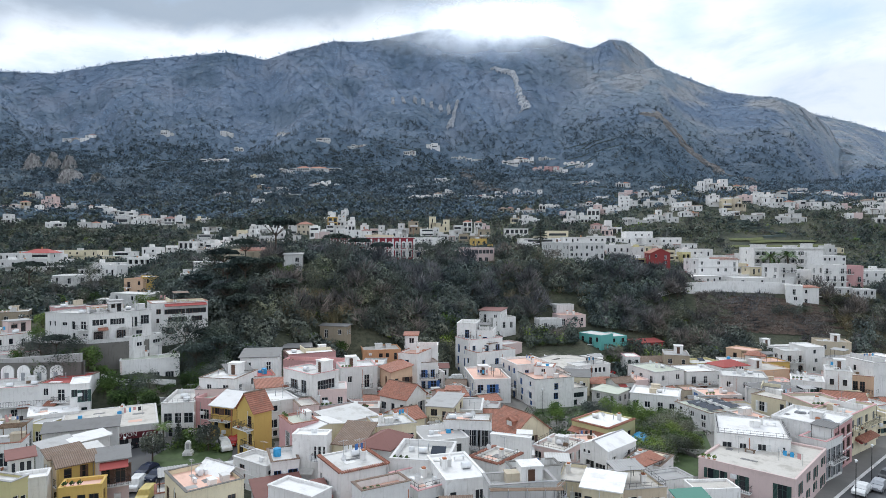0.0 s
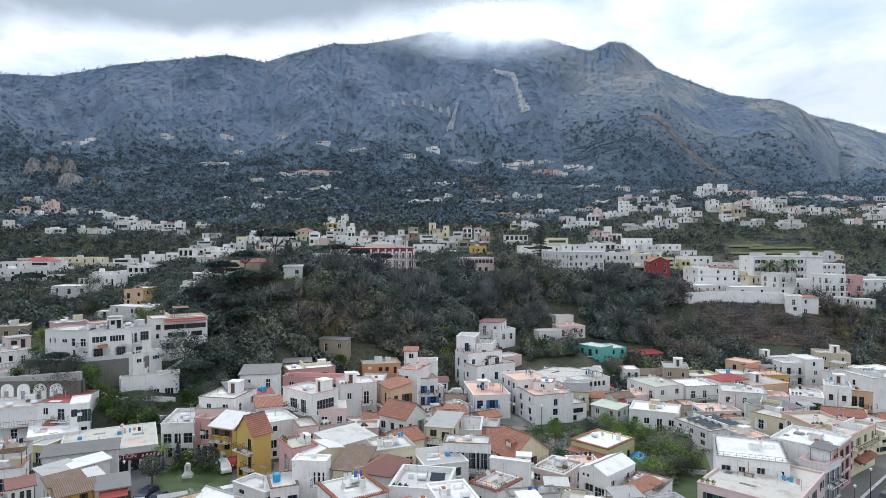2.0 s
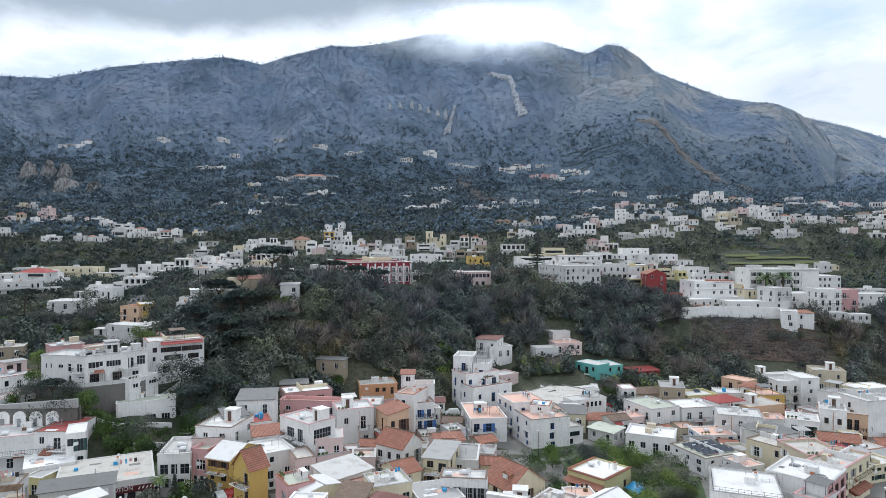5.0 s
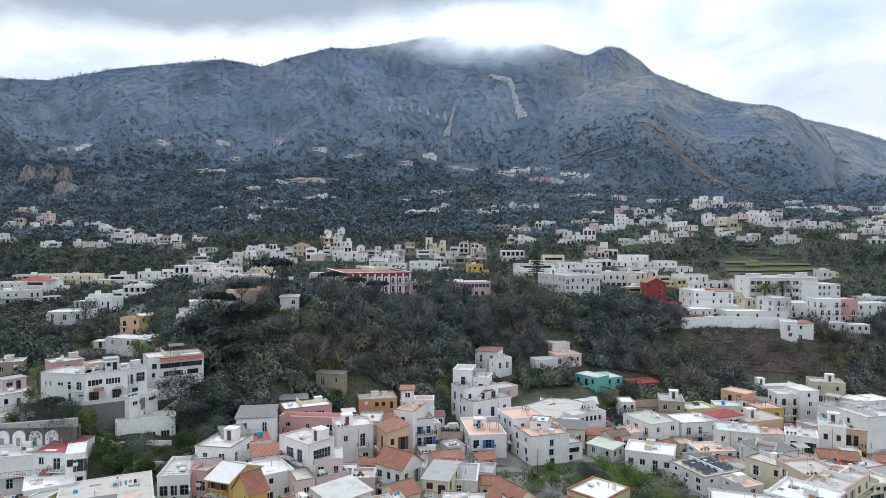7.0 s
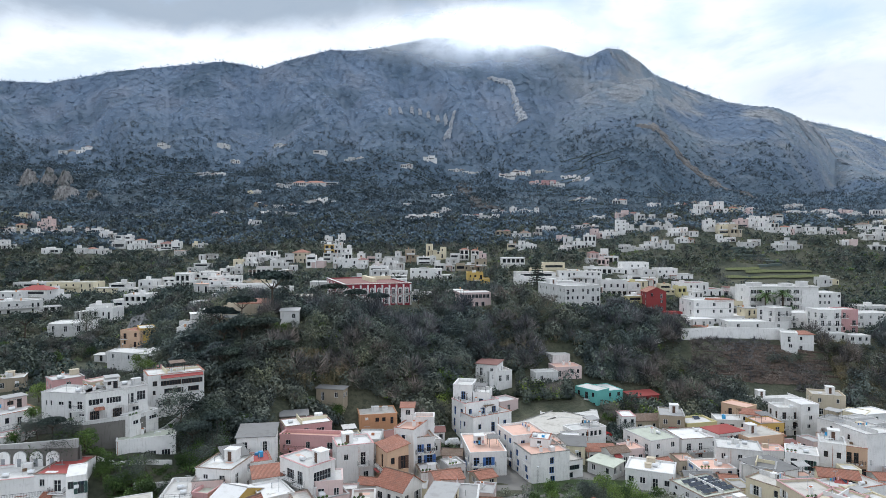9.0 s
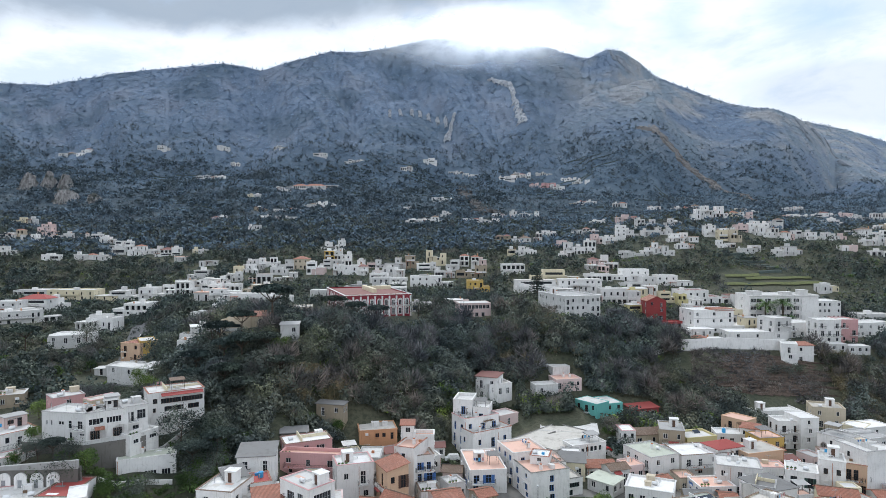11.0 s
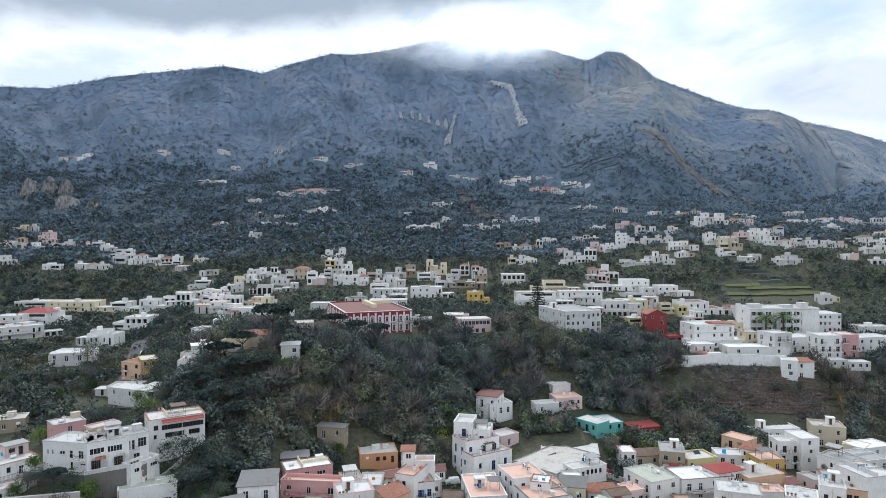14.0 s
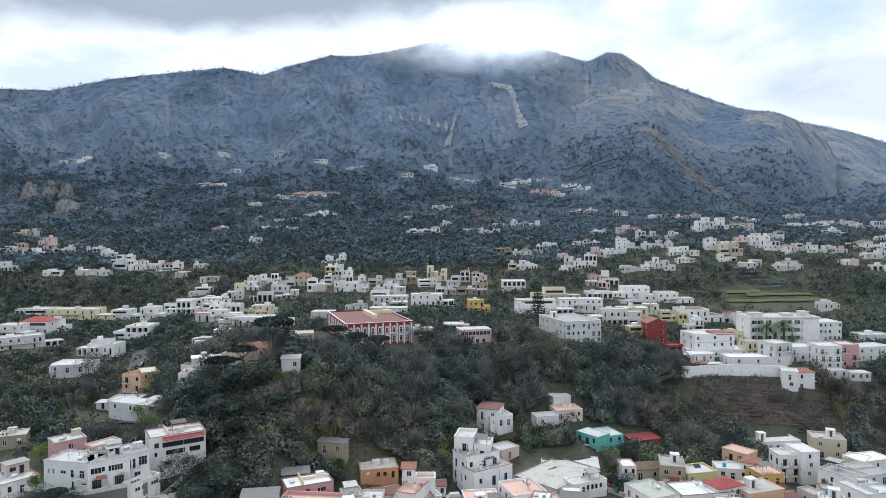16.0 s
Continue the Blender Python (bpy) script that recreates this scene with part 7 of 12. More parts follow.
house(153.1, 235.2, 14.0, 7.7, 5.0, 3.0, -1, wall="pale", roof="pale", floors=1, front=3, label="low white shed with a porch", sink=4, parapet=0.1)
house(197.4, 296.0, 18.4, 14.9, 9.0, 2.5, 0, wall="pale", roof="pale", floors=1, front=3, label="pale low house on the plateau", detail=1, parapet=0.3)
house(90.2, 317.0, 26.1, 14.2, 10.0, 5.9, 0, wall="cream", roof="pale", floors=2, front=3, label="cream house with a flat roof", detail=1, parapet=0.3)
house(123.4, 324.5, 23.8, 21.8, 12.0, 6.2, 0, wall="white", roof="maroon", floors=2, front=6, label="white building with wide dark windows", detail=1, door=0.0, parapet=0.4)
house(93.8, 355.4, 33.3, 23.8, 10.0, 6.0, 0, wall="white", roof="pale", floors=2, front=7, label="long white building with a row of windows", detail=1, door=0.0, parapet=0.4)
house(103.1, 343.9, 29.9, 14.5, 10.0, 5.9, 0, wall="pale", roof="pale", floors=2, front=5, label="pale building with large windows", detail=1, door=0.0, parapet=0.4)
house(81.3, 349.6, 33.8, 14.1, 10.0, 3.0, 0, wall="white", roof="pale", floors=1, front=4, label="white low house on the slope", detail=1, parapet=0.3)
house(122.0, 354.1, 30.1, 20.0, 10.0, 5.9, 0, wall="white", roof="pale", floors=2, front=5, label="white house with arched windows", detail=1, parapet=0.4)
house(150.2, 329.0, 24.2, 11.8, 8.0, 3.3, 0, wall="pale", roof="maroon", floors=1, front=4, label="low pale house with a maroon roof", detail=1, parapet=0.2)
house(133.2, 285.9, 18.9, 7.7, 6.0, 3.0, 0, wall="cream", roof="pale", floors=1, front=3, label="low cream house by the hospital", detail=1, parapet=0.2)
house(69.4, 298.0, 27.7, 7.5, 8.0, 2.7, 0, wall="rose", roof="pale", floors=1, front=1, label="rose house with a pale roof", detail=1, parapet=0.2)
house(76.8, 301.0, 25.8, 12.7, 3.0, 3.0, 0, wall="pale", roof="pale", floors=1, front=0, label="long pale retaining wall", detail=1, parapet=0.1)
house(37.7, 311.5, 29.5, 19.5, 12.0, 3.4, 0, wall="white", roof="pale", floors=1, front=5, label="white house with a long terrace", detail=1, fill=('stair',), parapet=0.3)
house(36.9, 374.4, 35.9, 13.4, 12.0, 5.9, 0, wall="white", roof="pale", floors=2, front=3, label="white roadside house with balconies", detail=1, parapet=0.3)
house(56.3, 345.6, 33.7, 13.3, 10.0, 3.0, 0, wall="cream", roof="sand", floors=1, front=3, label="cream house by a tall cypress", detail=1, parapet=0.3)
house(-16.4, 349.6, 30.3, 17.5, 10.0, 5.9, 0, wall="white", roof="pale", floors=2, front=5, label="white house with blue-grey windows", detail=1, join="blue", parapet=0.4)
house(-36.5, 341.3, 29.8, 18.3, 9.0, 6.3, 0, wall="pale", roof="pale", floors=2, front=6, label="pale house with balconies", detail=1, parapet=0.2)
house(-35.2, 316.1, 29.5, 18.3, 8.0, 3.3, 0, wall="white", roof="pale", floors=1, front=4, label="white arched house behind the palace", detail=1, join="grey", parapet=0.3)
house(-141.5, 229.0, 19.4, 11.5, 8.0, 3.0, 14, wall="pale", roof="pale", floors=1, front=3, label="pale single-storey house with a flat roof", left=1, sink=3.1, parapet=0.1)
house(-108.3, 215.0, 14.0, 7.7, 9.0, 8.1, -15, wall="peach", roof="tile", floors=3, front=2, left=0, right=0, label="peach house with a tiled balcony roof", balcony=0.8, join="brown", parapet=0.3)
house(-101.3, 214.0, 14.0, 5.1, 9.0, 8.8, 30, wall="yellow", roof="pale", floors=3, front=2, label="ochre house with a flat roof", left=0, join="grey", parapet=0.2)
house(-99.8, 190.0, 16.6, 11.2, 6.0, 2.9, -21, wall="pale", roof="pale", floors=1, front=2, label="low pale flat-roofed house", sink=4.1, parapet=0.15)
house(-86.1, 186.0, 16.5, 10.6, 4.0, 2.9, 85, wall="white", roof="pale", floors=1, front=3, label="row of small white houses along a lane", detail=1, sink=3.2, parapet=0.2)
house(-85.1, 205.0, 18.0, 2.8, 6.0, 6.7, -1, wall="white", roof="grey", floors=2, front=1, label="narrow white house on the hill", detail=1, parapet=0.2)
house(-83.2, 212.0, 25.0, 6.8, 6.0, 3.0, 24, wall="pale", roof="white", floors=1, front=1, label="open shelter with a white roof", detail=1, sink=4.7, parapet=0.1)
house(-74.8, 215.0, 22.0, 3.0, 6.0, 6.3, 42, wall="pale", roof="pale", floors=2, front=1, label="small pale house on the hill", detail=1, parapet=0.1)
house(-181.6, 348.7, 23.0, 13.1, 11.0, 5.6, 0, wall="white", roof="pale", floors=2, front=4, label="white two-storey house with dark windows", detail=1, fill=('chimney',), parapet=0.5)
house(-160.2, 337.0, 24.9, 12.9, 11.0, 5.9, 0, wall="white", roof="pale", floors=2, front=4, label="white house with arched balconies", detail=1, fill=('chimney',), balcony=0.7, parapet=0.5)
house(-154.2, 298.0, 21.1, 16.5, 12.0, 5.5, 0, wall="white", roof="pale", floors=2, front=5, label="white roadside house with arched openings", detail=1, parapet=0.3)
house(-215.1, 347.1, 24.1, 25.7, 12.0, 5.0, 0, wall="cream", roof="pale", floors=2, front=6, label="long cream building on the plateau", detail=1, parapet=0.4)
house(-234.0, 354.7, 25.7, 14.2, 12.0, 2.7, 0, wall="pale", roof="pale", floors=1, front=3, label="low pale building on the plateau", detail=1, parapet=0.3)
house(-199.1, 299.7, 22.9, 13.4, 9.0, 6.2, 0, form="gable", ridge=2, wall="white", roof="redsheet", floors=2, front=4, label="white house with a maroon pitched roof", detail=1)
house(-202.0, 286.7, 23.5, 10.2, 9.0, 5.5, 0, wall="pale", roof="pale", floors=2, front=3, label="pale house with terraces", detail=1, parapet=0.5)
house(-183.6, 262.2, 21.6, 17.1, 9.0, 5.0, 43, wall="pale", roof="pale", floors=2, front=6, label="pale terraced house on the slope", detail=1, fill=('bluetank',), parapet=0.4)
house(-190.8, 307.8, 22.5, 7.7, 7.0, 5.6, 0, wall="white", roof="pale", floors=2, front=2, label="small white house on the slope", detail=1, parapet=0.3)
house(-145.5, 263.0, 19.4, 8.5, 6.0, 5.7, 18, wall="pale", roof="pale", floors=2, front=2, label="pale house above the road", detail=1, parapet=0.2)
villa(-73.2, 402.1, 39.7, 6.3, 4.3, 10.7, -2, "yellow", "white", "flat", 3, 2, 0)
villa(-67.2, 402.5, 39.7, 7.5, 5.7, 9.9, -6, "pale", "sand", "flat", 3, 2, 0)
villa(-60.4, 390.2, 37.1, 6.2, 5.7, 11.1, 5, "white", "pale", "flat", 3, 2, 0)
villa(-54.5, 387.0, 37.1, 8.2, 6.3, 7.0, -2, "white", "pale", "flat", 2, 2, 0)
villa(-45.5, 395.2, 38.4, 5.6, 5.8, 3.1, 1, "rose", "dark", "flat", 1, 2, 0)
villa(-40.2, 394.9, 38.4, 6.1, 4.6, 5.3, -1, "pale", "dark", "flat", 2, 2, 0)
villa(-34.3, 392.8, 38.4, 6.7, 4.5, 3.5, -8, "pale", "grey", "flat", 1, 2, 0)
villa(-27.9, 393.7, 38.3, 6.7, 5.3, 6.6, -5, "pale", "pink", "flat", 2, 2, 0)
villa(-21.5, 393.7, 38.3, 6.2, 5.0, 8.8, 2, "tan", "grey", "flat", 3, 2, 0)
villa(-8.8, 402.0, 39.4, 6.8, 6.0, 10.7, -4, "cream", "pale", "flat", 3, 2, 0)
villa(-2.2, 401.8, 39.4, 6.2, 4.2, 8.4, -3, "cream", "pale", "flat", 3, 2, 0)
villa(3.6, 389.0, 37.4, 7.9, 7.5, 6.3, -9, "pale", "grey", "flat", 2, 2, 0)
villa(12.5, 398.0, 39.5, 5.6, 4.7, 7.1, -6, "white", "tile", "gable", 2, 2, 0)
villa(19.4, 390.8, 38.9, 4.9, 4.9, 7.4, -1, "white", "tile", "gable", 2, 1, 0)
villa(24.0, 393.5, 38.9, 5.1, 4.6, 5.1, 7, "rose", "pale", "flat", 2, 1, 0)
villa(9.4, 370.9, 34.0, 5.4, 5.2, 4.1, -3, "tan", "pale", "flat", 1, 2, 0)
villa(14.5, 371.7, 34.0, 6.1, 4.6, 3.7, -5, "tan", "white", "flat", 1, 2, 0)
villa(20.3, 369.7, 34.0, 7.2, 5.7, 6.6, -5, "tan", "white", "flat", 2, 2, 0)
villa(-3.2, 373.0, 34.1, 6.0, 4.7, 4.0, 0, "pale", "pale", "flat", 1, 2, 0)
villa(2.5, 372.6, 34.1, 4.6, 5.9, 3.4, 1, "pale", "grey", "flat", 1, 1, 0)
villa(-13.7, 387.8, 37.0, 8.4, 6.7, 4.9, 8, "white", "white", "flat", 2, 2, 0)
villa(-5.6, 387.4, 37.0, 6.0, 5.4, 5.2, 5, "pale", "pale", "flat", 2, 2, 0)
villa(-98.8, 389.0, 37.9, 9.0, 6.6, 6.3, 5, "white", "dark", "flat", 2, 3, 0)
villa(-90.6, 391.0, 38.4, 9.0, 8.3, 6.3, -4, "beige", "tile", "gable", 2, 3, 0)
villa(-79.5, 377.7, 36.2, 5.6, 5.9, 6.8, 3, "white", "sand", "flat", 2, 2, 0)
villa(-74.2, 378.3, 36.2, 5.1, 5.9, 3.9, -5, "rose", "white", "flat", 1, 1, 0)
villa(-72.1, 392.6, 38.4, 4.6, 5.7, 6.0, 5, "white", "grey", "flat", 2, 1, 0)
villa(-67.8, 395.3, 38.4, 6.5, 5.0, 5.4, 7, "pale", "pale", "flat", 2, 2, 0)
villa(-112.3, 393.7, 39.3, 7.0, 5.7, 5.8, 7, "white", "pink", "flat", 2, 2, 0)
villa(-105.6, 394.5, 39.3, 5.8, 4.3, 6.3, 7, "white", "pale", "flat", 2, 2, 0)
villa(-121.6, 391.6, 38.6, 6.7, 4.9, 4.9, 9, "white", "sand", "flat", 2, 2, 0)
villa(-115.2, 389.4, 38.6, 5.0, 5.9, 5.6, -7, "white", "dark", "flat", 2, 1, 0)
villa(-123.3, 378.7, 36.5, 5.0, 5.9, 3.8, 2, "cream", "pale", "flat", 1, 1, 0)
villa(-118.6, 381.1, 36.5, 6.5, 5.8, 5.1, -6, "white", "white", "flat", 2, 2, 0)
villa(-100.3, 375.0, 35.7, 7.0, 5.3, 4.4, 6, "pale", "pale", "flat", 1, 2, 0)
villa(-63.8, 378.1, 35.7, 6.4, 4.5, 5.7, -7, "white", "pale", "flat", 2, 2, 0)
villa(-57.7, 377.5, 35.7, 8.8, 8.1, 5.0, -3, "white", "sand", "flat", 2, 2, 0)
villa(-49.2, 379.4, 35.7, 5.9, 5.9, 4.9, 0, "white", "maroon", "gable", 2, 2, 0)
villa(-40.0, 375.4, 34.8, 6.3, 5.0, 3.0, 2, "pale", "pink", "flat", 1, 2, 0)
villa(-34.0, 374.9, 34.8, 6.8, 6.3, 5.0, -2, "pale", "sand", "flat", 2, 2, 0)
villa(-27.5, 373.3, 34.8, 6.2, 5.9, 3.9, -6, "white", "pale", "flat", 1, 2, 0)
villa(-14.0, 351.0, 30.5, 8.1, 7.6, 6.3, 2, "pale", "grey", "flat", 2, 2, 0)
villa(-47.2, 331.0, 29.9, 7.7, 7.0, 3.0, -7, "pale", "dark", "flat", 1, 2, 0)
villa(-123.0, 365.5, 33.0, 4.6, 5.1, 4.0, 7, "pale", "pale", "flat", 1, 1, 0)
villa(-118.7, 361.6, 33.0, 5.7, 4.7, 4.9, 8, "pale", "dark", "flat", 2, 2, 0)
villa(-123.4, 348.0, 30.1, 4.8, 4.9, 6.2, 4, "white", "pink", "flat", 2, 1, 0)
villa(-118.9, 346.1, 30.1, 5.1, 4.9, 4.7, 6, "white", "dark", "flat", 2, 1, 0)
villa(-110.8, 327.0, 29.3, 7.6, 5.1, 4.4, -6, "white", "white", "flat", 1, 2, 1)
villa(-138.9, 353.4, 29.2, 5.4, 6.0, 4.5, 9, "white", "sand", "flat", 2, 2, 0)
villa(-133.7, 356.1, 29.2, 5.3, 5.8, 6.3, 5, "white", "sand", "flat", 2, 1, 0)
villa(-147.1, 352.4, 28.1, 5.7, 4.4, 5.7, -8, "white", "pale", "flat", 2, 2, 0)
villa(-141.6, 350.5, 28.1, 5.8, 5.2, 6.3, 8, "white", "sand", "flat", 2, 2, 0)
villa(-126.2, 335.3, 28.1, 4.7, 5.9, 5.1, -8, "white", "pale", "flat", 2, 1, 0)
villa(-121.8, 338.9, 28.1, 5.5, 5.5, 3.4, 3, "rose", "pink", "flat", 1, 2, 0)
villa(-113.9, 313.0, 27.4, 8.1, 6.8, 5.0, 3, "white", "pink", "flat", 2, 2, 1)
villa(-100.3, 300.0, 28.0, 5.4, 4.7, 4.6, 0, "white", "pale", "flat", 1, 1, 1)
villa(-95.2, 298.3, 28.0, 4.6, 4.7, 3.2, -2, "rose", "white", "flat", 1, 1, 1)
villa(-95.0, 299.6, 25.3, 6.6, 5.6, 5.9, -4, "white", "pale", "flat", 2, 2, 1)
villa(-88.7, 297.9, 25.3, 8.2, 6.1, 5.1, 1, "white", "sand", "flat", 2, 2, 1)
villa(-93.0, 316.0, 29.1, 8.2, 7.6, 5.1, -1, "cream", "pink", "flat", 2, 2, 1)
villa(-107.1, 300.0, 21.8, 6.2, 5.7, 5.4, 2, "pale", "grey", "flat", 2, 2, 1)
villa(-104.5, 300.7, 15.1, 4.9, 5.3, 3.6, -4, "rose", "pink", "flat", 1, 1, 1)
villa(-99.9, 301.8, 15.1, 6.4, 5.7, 5.4, -0, "beige", "pink", "flat", 2, 2, 1)
villa(-113.8, 302.0, 15.7, 7.0, 5.8, 4.8, 9, "beige", "maroon", "hip", 2, 2, 1)
villa(-107.1, 297.9, 15.7, 5.6, 5.3, 3.3, -5, "cream", "sand", "flat", 1, 2, 1)
villa(-102.8, 355.0, 32.1, 8.2, 7.4, 4.8, 7, "pale", "pink", "flat", 1, 2, 0)
villa(-90.6, 363.0, 32.9, 8.4, 7.8, 4.9, 6, "pale", "pale", "flat", 2, 2, 0)
villa(-103.0, 300.0, 27.2, 4.8, 5.3, 4.0, 2, "pale", "pale", "flat", 1, 1, 1)
villa(-97.6, 322.0, 29.5, 8.9, 7.8, 3.2, -5, "white", "oldtile", "hip", 1, 3, 1)
villa(-83.0, 299.0, 20.4, 6.4, 4.6, 2.4, -0, "pale", "sand", "flat", 1, 2, 1)
villa(-76.9, 297.8, 20.4, 7.6, 5.8, 2.7, 3, "pale", "sand", "flat", 1, 2, 1)
villa(-123.0, 317.0, 26.3, 7.9, 6.1, 4.3, -5, "pale", "pink", "flat", 1, 2, 1)
villa(45.7, 428.0, 45.6, 6.0, 4.6, 4.2, -4, "cream", "grey", "flat", 1, 2, 0)
villa(51.4, 423.9, 45.6, 5.9, 4.7, 6.1, 7, "white", "white", "flat", 2, 2, 0)
villa(57.0, 427.3, 45.6, 6.1, 4.4, 3.7, -5, "white", "dark", "flat", 1, 2, 0)
villa(80.9, 505.0, 57.5, 6.8, 5.8, 5.4, -9, "white", "white", "flat", 2, 1, 0)
villa(87.3, 501.5, 57.5, 5.0, 4.4, 4.2, 8, "white", "sand", "flat", 1, 1, 0)
villa(83.2, 454.0, 50.4, 8.4, 7.3, 4.9, 7, "rose", "dark", "flat", 2, 2, 0)
villa(83.4, 426.0, 46.7, 5.9, 5.6, 7.6, -6, "white", "pink", "flat", 2, 2, 0)
villa(89.0, 421.7, 46.7, 7.9, 7.1, 4.8, 6, "white", "grey", "flat", 2, 2, 0)
villa(97.1, 426.0, 47.7, 7.9, 5.4, 7.6, -8, "white", "pale", "flat", 2, 2, 0)
villa(110.2, 457.9, 53.0, 4.8, 5.4, 6.9, 6, "rose", "grey", "flat", 2, 1, 0)
villa(114.7, 455.5, 53.0, 6.0, 5.1, 4.1, -3, "rose", "white", "flat", 1, 1, 0)
villa(116.1, 449.3, 52.9, 5.2, 4.7, 4.6, -2, "white", "pale", "flat", 2, 1, 0)
villa(120.9, 449.8, 52.9, 5.4, 4.9, 5.2, 1, "white", "sand", "flat", 2, 2, 0)
villa(126.5, 455.5, 57.0, 7.3, 6.0, 9.4, -9, "white", "grey", "flat", 3, 2, 0)
villa(133.5, 456.0, 57.0, 9.6, 6.6, 5.6, -3, "white", "sand", "flat", 2, 2, 0)
villa(130.3, 407.5, 46.4, 7.1, 6.2, 4.9, -1, "white", "grey", "flat", 2, 2, 0)
villa(137.1, 406.2, 46.4, 6.1, 4.6, 8.0, -3, "white", "pink", "flat", 2, 2, 0)
villa(141.9, 402.0, 45.8, 7.5, 7.1, 6.5, 0, "pale", "pale", "flat", 2, 2, 0)
villa(115.3, 403.5, 45.1, 6.7, 5.7, 3.6, -2, "pale", "sand", "flat", 1, 2, 0)
villa(121.6, 403.4, 45.1, 8.3, 6.2, 2.3, 4, "pale", "pale", "flat", 1, 2, 0)
villa(91.7, 386.2, 40.6, 5.6, 5.3, 3.8, 8, "rose", "maroon", "gable", 1, 2, 0)
villa(97.0, 384.7, 40.6, 5.4, 5.8, 6.2, -5, "white", "pale", "flat", 2, 2, 0)
villa(98.3, 379.0, 38.8, 8.8, 8.2, 3.4, 2, "white", "dark", "flat", 1, 2, 0)
villa(87.2, 375.3, 38.1, 6.2, 4.3, 3.4, 6, "pale", "pale", "flat", 1, 2, 0)
villa(93.1, 372.9, 38.1, 4.4, 4.7, 3.0, -8, "rose", "pale", "flat", 1, 1, 0)
villa(77.5, 412.9, 44.7, 5.8, 4.3, 2.3, -6, "white", "pink", "flat", 1, 2, 0)
villa(83.0, 415.1, 44.7, 5.9, 5.2, 3.7, 6, "white", "pale", "flat", 1, 2, 0)
villa(106.8, 510.5, 59.9, 8.0, 6.9, 4.1, -5, "white", "grey", "flat", 1, 2, 0)
villa(114.5, 507.4, 59.9, 5.2, 4.2, 5.0, -9, "white", "tile", "hip", 2, 1, 0)
villa(119.4, 509.1, 59.9, 8.2, 6.3, 3.3, -6, "white", "pale", "flat", 1, 2, 0)
villa(150.6, 482.9, 65.3, 6.1, 5.9, 6.0, 7, "pale", "pale", "flat", 2, 1, 0)
villa(156.4, 482.1, 65.3, 7.5, 6.3, 5.6, -7, "pale", "pink", "flat", 2, 2, 0)
villa(154.1, 448.5, 59.1, 5.6, 5.6, 5.6, 1, "pale", "pale", "flat", 2, 2, 0)
villa(159.3, 447.0, 59.1, 5.0, 4.9, 4.0, -1, "pale", "dark", "flat", 1, 1, 0)
villa(157.1, 429.4, 54.9, 7.1, 5.1, 5.1, 8, "white", "sand", "flat", 2, 2, 0)
villa(163.9, 429.9, 54.9, 4.9, 5.5, 5.4, 8, "white", "pink", "flat", 2, 1, 0)
villa(168.5, 427.3, 54.9, 6.1, 5.1, 3.3, -4, "white", "pink", "flat", 1, 2, 0)
villa(166.8, 466.1, 66.2, 5.3, 5.8, 5.0, 2, "white", "dark", "flat", 2, 1, 0)
villa(171.8, 466.7, 66.2, 5.8, 4.3, 3.1, 8, "white", "pale", "flat", 1, 1, 0)
villa(191.1, 479.6, 71.2, 6.4, 5.4, 7.7, -2, "white", "pale", "flat", 2, 1, 0)
villa(197.2, 483.2, 71.2, 4.9, 5.6, 6.2, -7, "white", "sand", "flat", 2, 1, 0)
villa(204.2, 491.5, 73.4, 6.8, 5.9, 8.8, 1, "white", "pale", "flat", 3, 1, 0)
villa(210.7, 491.2, 73.4, 9.2, 7.2, 8.2, -7, "white", "pink", "flat", 3, 2, 0)
villa(290.9, 626.7, 80.0, 8.3, 6.6, 6.2, -5, "cream", "pale", "flat", 2, 2, 0)
villa(298.9, 624.6, 80.0, 8.2, 5.8, 6.7, -1, "pale", "grey", "flat", 2, 2, 0)
villa(306.8, 629.0, 80.0, 9.6, 9.0, 4.6, -2, "pale", "white", "flat", 2, 2, 0)
villa(228.5, 499.4, 72.0, 7.1, 5.9, 5.2, 2, "cream", "tile", "gable", 2, 2, 0)
villa(235.3, 499.1, 72.0, 4.5, 5.2, 5.8, 0, "pale", "grey", "flat", 2, 1, 0)
villa(239.5, 498.6, 72.0, 7.1, 5.2, 5.0, 0, "rose", "pale", "flat", 2, 2, 0)
villa(374.4, 686.1, 85.1, 9.7, 8.8, 5.4, -1, "white", "dark", "flat", 2, 2, 0)
villa(383.8, 686.9, 85.1, 7.1, 5.8, 5.2, 8, "pale", "grey", "flat", 2, 2, 0)
villa(390.6, 690.1, 85.1, 8.7, 7.8, 6.1, 8, "pale", "white", "flat", 2, 2, 0)
villa(317.5, 589.6, 73.9, 8.4, 6.7, 5.4, 2, "white", "pink", "flat", 2, 2, 0)
villa(325.6, 589.0, 73.9, 6.8, 6.2, 6.8, -1, "white", "pink", "flat", 2, 1, 0)
villa(332.1, 588.4, 73.9, 6.7, 6.0, 5.6, -6, "white", "pale", "flat", 2, 1, 0)
villa(345.4, 601.5, 73.9, 9.3, 8.3, 5.2, -5, "white", "white", "flat", 2, 2, 0)
villa(354.4, 600.2, 73.9, 8.4, 5.7, 5.9, -6, "white", "pale", "flat", 2, 2, 0)
villa(362.5, 601.5, 73.9, 7.4, 5.7, 8.0, 1, "white", "maroon", "gable", 3, 2, 0)
villa(396.3, 640.0, 76.9, 7.1, 6.8, 5.6, 7, "white", "pale", "flat", 2, 2, 0)
